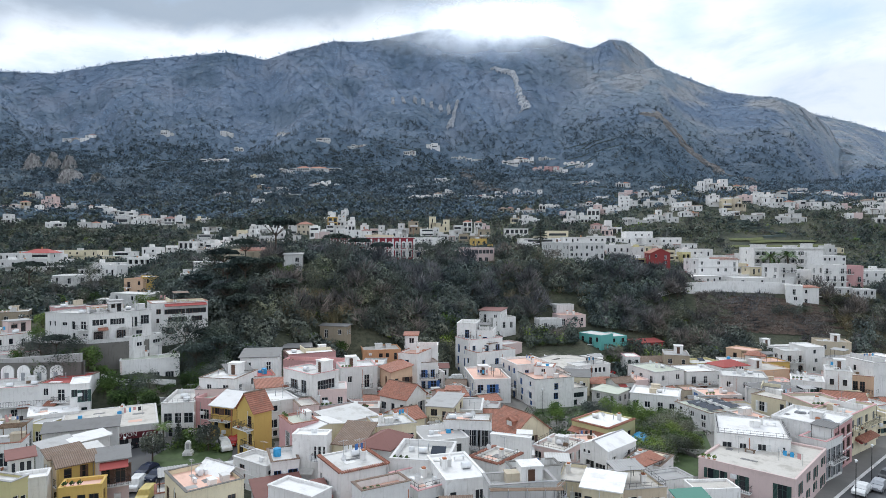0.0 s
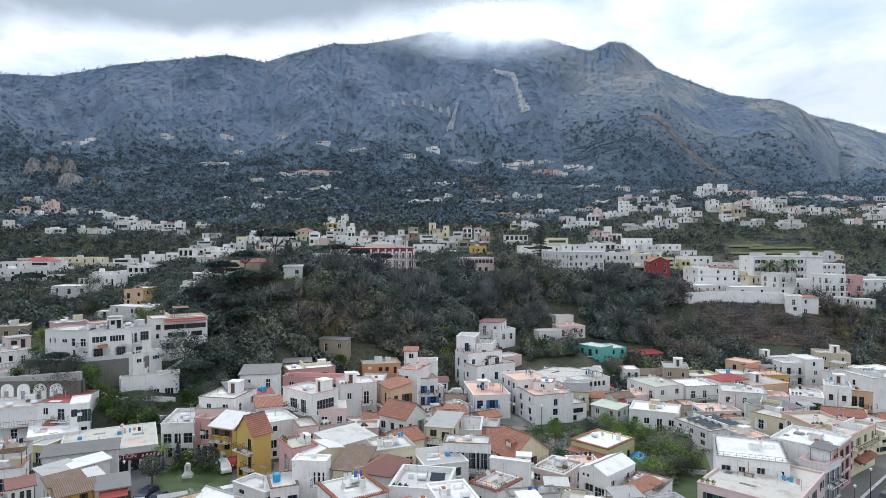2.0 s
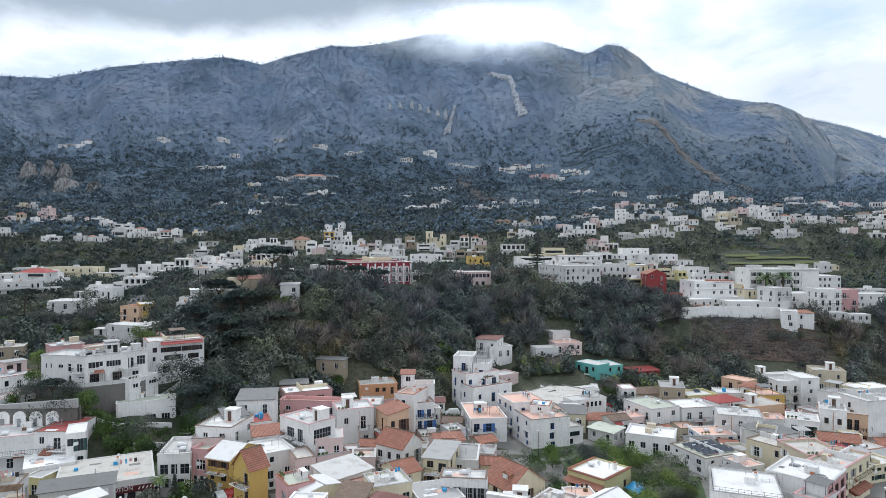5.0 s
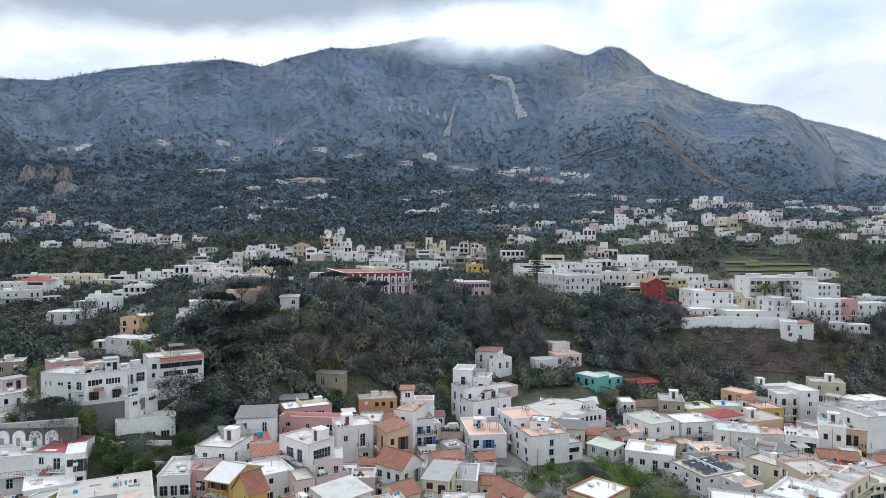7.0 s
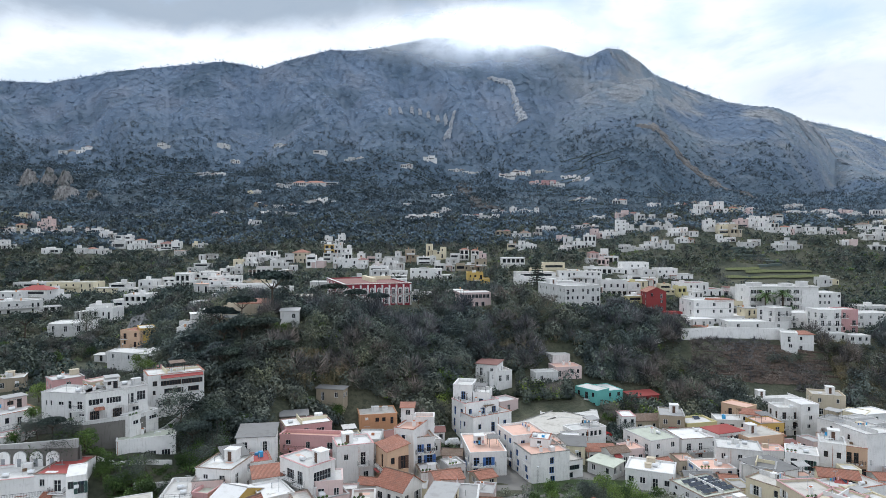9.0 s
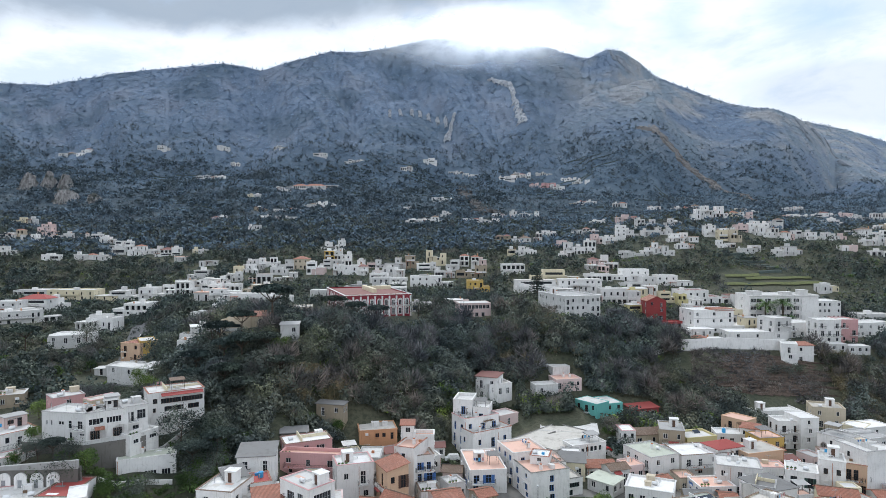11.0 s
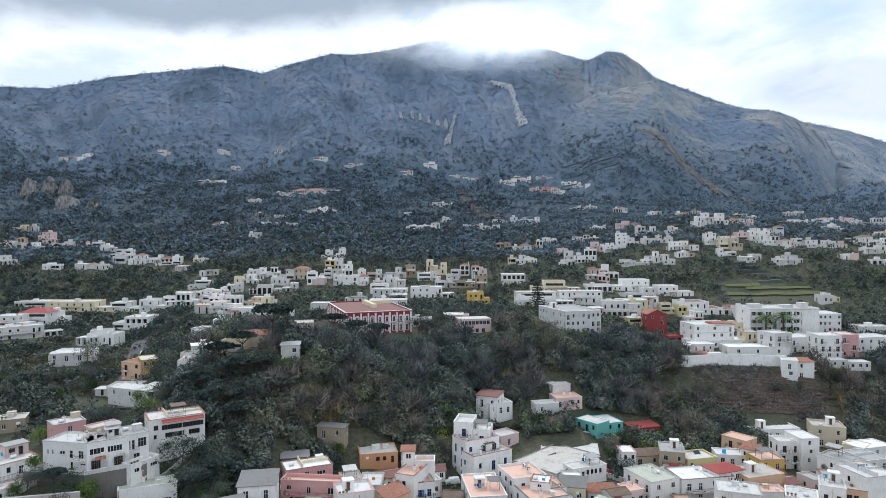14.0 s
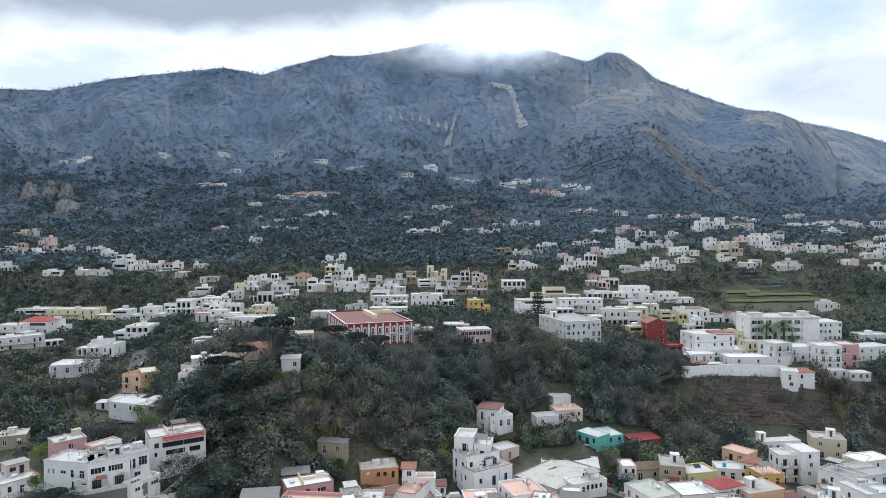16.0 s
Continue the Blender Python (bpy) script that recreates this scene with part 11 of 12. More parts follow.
SCARS += [(-31, 228, 8), (-20, 232, 8), (-10, 236, 8), (122, 225, 12), (98, 225, 12), (-95, 188, 5), (-100, 200, 5), (-105, 213, 6), (-111, 230, 6), (-118, 246, 6), (-124, 260, 6)]
MUSTARD = plain("yellow_flowering_crop", (0.125, 0.14, 0.045), 0.9, 0, 0.6)
for x0, x1, y in ((160, 190, 355), (190, 218, 355), (176, 214, 363), (166, 186, 367)):
    tagged(sheet("crop_strip", [(x0, x1), (x0 + 1, x1 + 1)], [y, y + 3.5], 0.7, MUSTARD), "strip of yellow flowering crop on a terrace", "crop", kind="structure")
    SCARS.append(((x0 + x1) / 2, y - 3, 16))


def terraces(x, y, w, rows, step, seed, material):
    """Stone-edged terraces: long low steps following the slope."""
    rng = random.Random(seed)
    s = Solid()
    for r in range(rows):
        yy = y + r * step
        x0 = x + w * rng.uniform(-0.5, 0.15)
        x1 = x0 + w * rng.uniform(0.2, 0.5)
        n = max(3, int((x1 - x0) / 8))
        pts = [(x0 + (x1 - x0) * i / n, yy + 2 * math.sin(i * 0.7 + r)) for i in range(n + 1)]
        v = []
        for px, py in pts:
            z = ground(px, py)
            v += [(px, py, z - 0.5), (px, py, z + 1.3), (px, py + step * 0.5, z + 1.5)]
        s.add(v, [q for i in range(n) for q in ((3 * i, 3 * i + 3, 3 * i + 4, 3 * i + 1), (3 * i + 1, 3 * i + 4, 3 * i + 5, 3 * i + 2))])
    return tagged(new("terraces", s.mesh("terraces", material)), "grassy terraces stepping up the hillside", "terraces", kind="stuff")


TERRACE = paving("terrace_grass", (0.092, 0.118, 0.108), 3)
for k, (x, y, w, rows, step) in enumerate(((-250, 640, 120, 9, 9), (-110, 690, 90, 8, 9), (20, 660, 90, 10, 8), (-90, 560, 70, 6, 8), (120, 700, 110, 8, 9), (190, 800, 90, 7, 10), (-330, 760, 120, 6, 11), (-60, 800, 150, 6, 11), (150, 620, 80, 6, 8), (250, 700, 100, 6, 9), (-250, 430, 60, 6, 7), (195, 372, 40, 6, 6), (-150, 470, 60, 6, 7))):
    terraces(x, y, w, rows, step, 50 + k, TERRACE)

# ---- trees and woods ----
def clump(s, c, size, rng, n=3, flat=1.0):
    """A tuft of n small leaf blades round c."""
    for _ in range(n):
        q = Vector((rng.uniform(-1, 1), rng.uniform(-1, 1), rng.uniform(-0.7, 0.7))).normalized()
        p = q.orthogonal().normalized()
        p.rotate(Matrix.Rotation(rng.uniform(0, 6.28), 3, q))
        o = Vector((rng.uniform(-1, 1), rng.uniform(-1, 1), rng.uniform(-1, 1) * flat)) * size * 0.6
        a, b = q * size * rng.uniform(0.5, 1.0), p * size * rng.uniform(0.3, 0.6)
        m = Vector(c) + o
        k = len(s.v)
        s.v += [tuple(m - a), tuple(m + b), tuple(m + a), tuple(m - b)]
        s.f.append((k, k + 1, k + 2, k + 3))


def limbs(s, height, spread, rng, count=6, lean=0.1, start=0.35, r=0.16):
    tip = Vector((rng.uniform(-lean, lean) * height, rng.uniform(-lean, lean) * height, height * 0.75))
    s.tube((0, 0, -0.6), tuple(tip * 0.5), r, r * 0.7, n=7, caps=False)
    s.tube(tuple(tip * 0.5), tuple(tip), r * 0.7, r * 0.25, n=6, caps=False)
    ends = [tip]
    for i in range(count):
        a = i * 2.4 + rng.uniform(-0.4, 0.4)
        f = start + (0.9 - start) * i / count
        p = tip * f
        e = p + Vector((math.cos(a) * spread * rng.uniform(0.5, 0.95), math.sin(a) * spread * rng.uniform(0.5, 0.95), height * rng.uniform(0.12, 0.3)))
        s.tube(tuple(p), tuple(e), r * 0.4, r * 0.12, n=5, caps=False)
        ends.append(e)
    return ends


def tree_meshes(kind, seed):
    rng = random.Random(seed)
    t, c = Solid(), Solid()
    if kind in ("oak", "olive", "citrus", "bright"):
        h = {"oak": 7.0, "olive": 5.5, "citrus": 4.0, "bright": 5.0}[kind]
        sp = h * 0.42
        ends = limbs(t, h, sp, rng, 7)
        heads = [(e, rng.uniform(0.24, 0.36) * h) for e in ends] + [(Vector((rng.uniform(-0.3, 0.3) * h, rng.uniform(-0.3, 0.3) * h, h * rng.uniform(0.5, 0.9))), 0.22 * h) for _ in range(4)]
        for e, r in heads:
            for _ in range(84):
                d = Vector((rng.gauss(0, 1), rng.gauss(0, 1), rng.gauss(0, 0.8))).normalized() * r * rng.uniform(0.75, 1.08)
                clump(c, e + d, 0.19, rng, 2)
    elif kind == "pine":
        h = 11.0
        t.tube((0, 0, -0.6), (0.3, 0.1, h * 0.7), 0.3, 0.2, n=8, caps=False)
        for i in range(9):
            a = i * 0.7
            e = Vector((math.cos(a) * 3.6, math.sin(a) * 3.6, h * 0.9))
            t.tube((0.3, 0.1, h * 0.62), tuple(e), 0.12, 0.04, n=5, caps=False)
        for _ in range(1100):
            a, r = rng.uniform(0, 6.283), 5.0 * math.sqrt(rng.random()) * rng.uniform(0.85, 1.05)
            z = h * 0.86 + 1.9 * math.sqrt(max(0, 1 - (r / 5.3) ** 2)) * rng.uniform(0.35, 1.0)
            clump(c, (0.3 + r * math.cos(a), r * math.sin(a), z), 0.6, rng, 2, 0.4)
    elif kind == "cypress":
        h = 12.0
        t.tube((0, 0, -0.5), (0, 0, h * 0.8), 0.2, 0.05, n=7, caps=False)
        for _ in range(620):
            f = rng.random()
            z = 0.8 + (h - 0.8) * f
            r = 1.25 * math.sin(math.pi * min(1, 0.12 + 0.88 * (1 - f))) ** 0.6 * rng.uniform(0.7, 1.08)
            a = rng.uniform(0, 6.283)
            clump(c, (r * math.cos(a), r * math.sin(a), z), 0.38, rng, 2)
    elif kind == "conifer":
        h = 13.0
        t.tube((0, 0, -0.5), (0, 0, h * 0.95), 0.24, 0.04, n=7, caps=False)
        for lvl in range(16):
            z = 1.6 + (h - 2) * lvl / 16
            L = 2.9 * (1 - lvl / 17)
            for i in range(7):
                a = i * 0.9 + lvl
                t.tube((0, 0, z), (math.cos(a) * L, math.sin(a) * L, z - 0.1 * L), 0.05, 0.02, n=4, caps=False)
                for k in range(6):
                    f = (k + 1) / 6
                    clump(c, (math.cos(a) * L * f, math.sin(a) * L * f, z - 0.1 * L * f), 0.4, rng, 2, 0.5)
    elif kind == "twig":
        h = 6.5
        ends = limbs(t, h, h * 0.45, rng, 9, r=0.14)
        for e in ends:
            for _ in range(26):
                d = Vector((rng.gauss(0, 1), rng.gauss(0, 1), abs(rng.gauss(0, 1)))).normalized()
                b = e + d * h * rng.uniform(0.12, 0.30)
                a = e + d * 0.1
                k = len(c.v)
                q = d.orthogonal().normalized() * 0.035
                w = Vector((rng.uniform(-1, 1), rng.uniform(-1, 1), rng.uniform(-0.2, 1))).normalized() * 0.6
                c.v += [tuple(a - q), tuple(a + q), tuple(b)]
                c.f.append((k, k + 1, k + 2))
                for _ in range(6):
                    m = a.lerp(b, rng.uniform(0.3, 1.0))
                    w = (d + Vector((rng.uniform(-1, 1), rng.uniform(-1, 1), rng.uniform(-0.4, 1))) * 0.9).normalized() * rng.uniform(0.5, 1.1)
                    k = len(c.v)
                    c.v += [tuple(m - q * 0.8), tuple(m + q * 0.8), tuple(m + w)]
                    c.f.append((k, k + 1, k + 2))
    elif kind == "round":
        t.tube((0, 0, -0.3), (0.05, 0, 2.2), 0.16, 0.12, n=8, caps=False)
        for i in range(8):
            a = i * 0.8
            t.tube((0.05, 0, 2.0), (math.cos(a) * 1.1, math.sin(a) * 1.1, 3.1), 0.07, 0.03, n=5, caps=False)
        for _ in range(900):
            d = Vector((rng.gauss(0, 1), rng.gauss(0, 1), rng.gauss(0, 0.85))).normalized()
            r = rng.uniform(0.75, 1.05) * (1 + 0.12 * math.sin(5 * d.x + 3 * d.z))
            clump(c, (d.x * 2.0 * r, d.y * 2.0 * r, 3.2 + d.z * 1.6 * r), 0.2, rng, 2)
    elif kind == "reed":
        for _ in range(260):
            x, y = rng.gauss(0, 1.3), rng.gauss(0, 1.0)
            L = rng.uniform(2.2, 4.0)
            l = Vector((rng.gauss(0, 0.25), rng.gauss(0, 0.25), 1)).normalized() * L
            q = Vector((rng.uniform(-1, 1), rng.uniform(-1, 1), 0)).normalized() * 0.07
            k = len(c.v)
            c.v += [(x - q.x, y - q.y, -0.2), (x + q.x, y + q.y, -0.2), (x + l.x, y + l.y, l.z)]
            c.f.append((k, k + 1, k + 2))
            for f in (0.5, 0.65, 0.8, 0.95):
                p = Vector((x, y, -0.2)) + l * f
                w = Vector((rng.uniform(-1, 1), rng.uniform(-1, 1), rng.uniform(-0.2, 0.6))).normalized() * 0.7
                u = w.orthogonal().normalized() * 0.06
                k = len(c.v)
                c.v += [tuple(p - u), tuple(p + u), tuple(p + w)]
                c.f.append((k, k + 1, k + 2))
        t.tube((0, 0, -0.3), (0.1, 0.05, 2.4), 0.05, 0.02, n=4)
    elif kind == "palm":
        h = 6.0
        t.tube((0, 0, -0.4), (0.15, 0, h), 0.28, 0.2, n=9, caps=False)
        for i in range(24):
            a, up = i * 2.4, rng.uniform(-0.2, 1.0)
            pts = [Vector((0.15, 0, h)) + Vector((math.cos(a) * L, math.sin(a) * L, up * L - 0.22 * L * L)) for L in (0.0, 0.7, 1.4, 2.1, 2.7)]
            for p, q in zip(pts, pts[1:]):
                side = (q - p).cross(Vector((0, 0, 1))).normalized()
                for k2 in range(4):
                    m = p.lerp(q, k2 / 4)
                    for sg in (-1, 1):
                        k = len(c.v)
                        e = m + side * sg * 0.55 + (q - p) * 0.5 + Vector((0, 0, -0.15))
                        c.v += [tuple(m), tuple(m + (q - p) * 0.2), tuple(e)]
                        c.f.append((k, k + 1, k + 2))
    leaf = {"cypress": "pine", "conifer": "pine", "palm": "citrus", "round": "oak"}.get(kind, kind)
    return t.mesh("trunk", BARK), c.mesh("crown", LEAF[leaf])


TREES = {}
TREE_WORDS = {"oak": ("dark evergreen tree with a dense uneven crown", "tree"), "olive": ("grey-green olive-like tree with a loose crown", "tree"), "citrus": ("small dark green garden tree", "tree"),
              "bright": ("fresh green leafy bush-like tree", "tree"), "pine": ("umbrella pine with a broad flat dark crown", "pine tree"), "cypress": ("slim dark cypress beside a palace", "cypress tree"),
              "conifer": ("tall dark conifer with layered branches", "conifer"), "twig": ("bare winter tree with grey-brown twigs", "tree"), "reed": ("clump of dry pale cane", "cane clump"), "palm": ("palm tree with drooping fronds", "palm tree"), "round": ("clipped round evergreen tree on the square", "tree")}


def tree(kind, x, y, size=1.0, seed=0, z=None, group=""):
    key = (kind, seed % 4)
    if key not in TREES:
        TREES[key] = tree_meshes(kind, 100 + 17 * (seed % 4) + len(kind))
    t, c = TREES[key]
    rng = random.Random(seed * 31 + 7)
    top = tagged(new(kind if kind in ("cypress", "palm", "conifer") else {"reed": "cane_clump", "pine": "pine_tree"}.get(kind, "tree")), *TREE_WORDS[kind], group)
    s = size
    top.matrix_world = pose(x, y, (ground(x, y) if z is None else z) - 0.1, 0, 0, rng.uniform(0, 360)) @ Matrix.Diagonal((s * rng.uniform(0.9, 1.12), s * rng.uniform(0.9, 1.12), s, 1))
    part("trunk" if kind != "reed" else "cane_root", t, top)
    part("crown" if kind != "reed" else "cane", c, top)
    return top


FOOT = []   # footprints of houses, kept free of trees
for ob in list(scene.objects):
    if ob.parent is None and ob.get("category") in ("house", "outbuilding"):
        me = [c for c in ob.children if c.name.startswith("wall")]
        if me:
            bb = [ob.matrix_world @ Vector(q) for q in me[0].bound_box]
            FOOT.append((min(q.x for q in bb), min(q.y for q in bb), max(q.x for q in bb), max(q.y for q in bb)))
FOOT += [(a - 1, b - 1, a + w + 1, b + d + 1) for a, b, w, d in SPOTS]
FOOT = np.array(FOOT)


def free(x, y, gap=1.0):
    if any((x - a) ** 2 + (y - b) ** 2 < r * r for a, b, r in SCARS):
        return False
    return not np.any((FOOT[:, 0] - gap < x) & (x < FOOT[:, 2] + gap) & (FOOT[:, 1] - gap < y) & (y < FOOT[:, 3] + gap))


def grove(kinds, u0, u1, y0, y1, count, size, seed, gap=2.5, group="", clear=14.0):
    """Trees strewn between two bearings and two distances, clear of the houses and of the view of what stands close behind them."""
    rng = random.Random(seed)
    done = 0
    for _ in range(count * 6):
        y = rng.uniform(y0, y1)
        x = rng.uniform(u0, u1) * y
        if free(x, y, gap) and free(x, y + 0.5 * clear, gap * 0.3) and free(x, y + clear, 0):
            tree(rng.choice(kinds), x, y, rng.uniform(0.75, 1.25) * size, rng.randrange(1000), group=group)
            done += 1
            if done >= count:
                return


def woods(name, label, y0, y1, u0, u1, count, size, seed, material, keep, ragged=1.0, blades=20, before=9.0, blade=0.10, bare=False, spiky=False, calm=0.0):
    """Woods as one mesh: each tree a lumpy dome of small leaves, or of upright twigs where spiky."""
    g = np.random.default_rng(seed)
    y = np.sqrt(g.uniform(y0**2, y1**2, count))
    x = g.uniform(u0, u1, count) * y
    ok = keep(x, y, g)
    hit = np.zeros(count, bool)
    for a, b, c, d in FOOT:
        hit |= (x > a - 2.5) & (x < c + 2.5) & (y > b - before) & (y < d + 1.5)
    for a, b, r in SCARS if not bare else ():
        hit |= (x - a) ** 2 + (y - b) ** 2 < r * r
    ok &= ~hit
    x, y = x[ok], y[ok]
    n = len(x)
    z = lie(x, y)
    s = size * g.uniform(0.5, 1.0, n) ** 1.5 * 1.6
    tall = ragged * g.uniform(0.8, 1.25, n)
    k = n * blades
    i = np.repeat(np.arange(n), blades)
    d = g.normal(0, 1, (k, 3))
    d[:, 2] = np.abs(d[:, 2]) * 1.1 - 0.35
    d /= np.linalg.norm(d, axis=1)[:, None]
    lump = 0.86 + 0.16 * np.sin(4 * d[:, 0] + 3 * d[:, 2] + i * 1.7) + 0.12 * np.sin(5 * d[:, 1] - 4 * d[:, 0] + i * 0.9) + g.uniform(-0.12, 0.06, k)
    c = np.stack([x[i], y[i], z[i] + 0.42 * s[i] * tall[i]], 1) + d * (s[i] * lump)[:, None] * np.stack([np.full(k, 0.55), np.full(k, 0.55), 0.5 * tall[i]], 1)
    if calm > 0.5:
        c[:, 2] += lie(c[:, 0], c[:, 1]) - z[i]
    r = (s[i] * blade * g.uniform(0.6, 1.4, k))[:, None]
    q = g.normal(0, 1, (k, 3))
    if spiky:
        a = d + 0.55 * q * 0.6 + np.array([0, 0, 0.5])
        a *= 3.2 / np.linalg.norm(a, axis=1)[:, None]
        b = np.cross(a, g.normal(0, 1, (k, 3)))
        b *= 0.34 / np.linalg.norm(b, axis=1)[:, None]
        v = np.stack([c - a * r - b * r, c - a * r + b * r, c + a * r], 1)
    else:
        nrm = d * (1 - calm) + np.array([0, -0.4, 0.92]) * calm + (0.45 - 0.25 * calm) * q
        a = np.cross(nrm, g.normal(0, 1, (k, 3)))
        a /= np.linalg.norm(a, axis=1)[:, None]
        b = np.cross(nrm, a)
        b /= np.linalg.norm(b, axis=1)[:, None]
        v = np.stack([c - a * r * 1.3, c + (b * 0.9 + a * 0.3) * r, c + (a * 0.8 - b * 0.8) * r], 1)
    me = bpy.data.meshes.new(name)
    me.vertices.add(3 * k)
    me.vertices.foreach_set("co", v.ravel())
    me.loops.add(3 * k)
    me.loops.foreach_set("vertex_index", np.arange(3 * k, dtype=np.int32))
    me.polygons.add(k)
    me.polygons.foreach_set("loop_start", np.arange(k, dtype=np.int32) * 3)
    me.update(calc_edges=True)
    me.materials.append(material)
    return tagged(new(name, me), label, "woods", kind="stuff")


# the wooded bank between the town and the plateau
grove(("oak", "oak", "oak", "twig", "olive"), -0.34, 0.06, 172, 226, 50, 0.9, 1, group="trees of the wooded bank")
grove(("oak", "twig", "twig", "olive"), 0.04, 0.40, 196, 246, 48, 0.9, 2, group="trees of the wooded bank")
grove(("oak", "twig", "olive"), 0.42, 0.74, 205, 236, 22, 0.8, 3, group="trees of the wooded bank")
grove(("reed",), 0.52, 0.70, 200, 226, 40, 1.0, 4, group="cane brake")
grove(("reed",), -0.26, -0.15, 172, 186, 22, 1.0, 5, group="cane brake")
grove(("oak", "oak", "citrus", "pine"), -0.40, -0.30, 138, 172, 24, 0.7, 6, group="trees of the wooded bank")
grove(("oak", "twig", "olive", "citrus"), -0.72, -0.38, 165, 225, 34, 0.8, 7, group="trees of the left slope")
grove(("citrus", "olive", "bright"), 0.27, 0.40, 98, 128, 32, 0.75, 9, group="garden trees", clear=3, gap=1.5)
grove(("citrus", "olive", "bright"), 0.14, 0.38, 112, 152, 40, 0.68, 10, group="garden trees", clear=3, gap=1.5)
grove(("citrus", "oak"), -0.56, -0.40, 112, 136, 16, 0.75, 11, group="garden trees", clear=3, gap=1.5)
grove(("oak", "citrus"), -0.46, -0.34, 136, 156, 14, 0.8, 12, group="garden trees", clear=3, gap=1.5)
grove(("oak", "twig", "citrus"), 0.16, 0.34, 178, 198, 14, 0.7, 13, group="trees of the wooded bank", clear=3, gap=1.5)
for x, y, k, s in ((-54, 205, "pine", 1.3), (-62, 182, "pine", 0.8), (-56, 180, "pine", 0.9), (-50, 184, "pine", 0.75), (-66, 190, "pine", 0.9), (-60, 192, "pine", 0.85), (-45, 178, "pine", 0.7), (-70, 182, "pine", 0.8), (-28, 214, "pine", 0.8), (-21, 218, "pine", 0.8), (-37, 221, "pine", 0.85), (144, 279, "palm", 1.7), (152, 279, "palm", 1.8), (147, 277, "conifer", 0.7), (154.5, 277, "conifer", 0.6), (-35, 203, "oak", 1.5), (119, 224, "oak", 0.7), (124, 224, "oak", 0.75), (129, 225, "olive", 0.8), (-58, 214, "oak", 1.2), (-66, 212, "oak", 1.2), (-8, 238, "oak", 1.1), (2, 240, "oak", 1.2), (-30, 226, "oak", 0.9), (-50, 190.5, "citrus", 0.8), (-46.5, 191.5, "citrus", 0.8), (-43.5, 192, "oak", 0.6), (-35, 171, "citrus", 0.8), (-31, 171.5, "oak", 0.5), (-27.5, 172, "citrus", 0.9), (-100, 158, "bright", 0.9), (-88, 186, "bright", 1.0), (-82, 176, "bright", 1.1), (-66, 168, "oak", 1.2), (-70, 196, "oak", 1.3), (-92, 204, "oak", 1.2), (-128, 230, "oak", 1.3), (-140, 214, "pine", 0.9), (45, 292, "conifer", 1.6), (26, 330, "oak", 1.4), (-55, 226, "cypress", 0.95), (-47.3, 102.6, "round", 1.0), (-39.7, 106.7, "round", 1.0), (-45.5, 108.5, "conifer", 0.4), (-48.5, 109.5, "palm", 0.6), (68, 93, "palm", 0.75), (150, 270, "palm", 1.0), (158, 268, "oak", 0.8), (140, 272, "oak", 0.8)):
    tree(k, x, y, s, int(abs(x) * 3 + y))
for x, y, k, s in ((-89.2, 139.2, "citrus", 0.75), (-80.2, 137.3, "citrus", 0.3)):
    tree(k, x, y, s, int(abs(x) * 5), 13.3)
for x, y, k, s in ((-77, 129.2, "oak", 0.95), (-82, 129.8, "citrus", 1.1), (-88.6, 135.2, "oak", 0.7), (-85, 134.0, "oak", 0.8), (-81.5, 133.2, "pine", 0.5), (-78, 132.6, "oak", 0.85), (-74.6, 133.2, "citrus", 1.2), (-90.5, 134.0, "citrus", 0.8), (-56.5, 142.5, "oak", 1.1), (-61, 148, "oak", 1.5), (-55, 150, "oak", 1.3)):
    tree(k, x, y, s, int(abs(x) * 7))
def crest_of(x, y):
    return np.interp(x / y, list(CREST_AWAY), list(CREST_AWAY.values()))


def patchy(size, seed, over, spread=0.4, low=-99.0, also=None):
    """Strewn in patches of about size metres, on ground higher than low."""
    def keep(x, y, g):
        ok = (ripple(x, y, size, seed) + g.normal(0, spread, len(x)) > over) & (lie(x, y) > low)
        return ok if also is None else ok & also(x, y)
    return keep


on_bank = lambda x, y: (lie(x, y) > 0.5) | (y > 203) | ((y > 176) & (x / y < 0.3))
woods("bank_trees", "dense dark evergreen crowns over the wooded bank", 150, 252, -0.44, 0.76, 2300, 4.9, 20, LEAF["oak"], patchy(46, 3.0, -0.35, 0.5, also=on_bank), before=10.0, blades=430, blade=0.040)
woods("bank_olives", "grey-green crowns and young trees on the bank", 165, 252, -0.44, 0.76, 1000, 4.4, 27, LEAF["olive"], patchy(33, 8.0, 0.15, 0.4, also=on_bank), before=6.0, blades=340, blade=0.042)
woods("bank_winter_trees", "bare grey-brown winter crowns on the bank", 165, 252, -0.40, 0.76, 1500, 5.0, 28, LEAF["twig"], patchy(37, 11.0, 0.05, 0.5, also=on_bank), before=10.0, blades=230, blade=0.06, ragged=1.1, spiky=True)
woods("bank_scrub", "dense dark undergrowth on the wooded bank", 140, 252, -0.46, 0.76, 9000, 2.0, 18, LEAF["oak"], patchy(40, 3.0, -0.7, 0.5, also=on_bank), before=2.0, blades=40, blade=0.085)
woods("bank_weeds", "fresh green weeds and brambles on the bank", 150, 252, -0.46, 0.76, 5000, 1.4, 17, LEAF["bright"], patchy(24, 6.0, 0.25, 0.4, also=on_bank), before=1.5, blades=22, blade=0.14)
woods("yard_weeds", "weeds and low bushes behind the town houses", 158, 206, 0.0, 0.46, 5200, 1.2, 14, LEAF["weed"], lambda x, y, g: (lie(x, y) < 12) & ((y > 172) | (x / y < 0.1)), before=0.6, blades=22, blade=0.16, ragged=0.8)
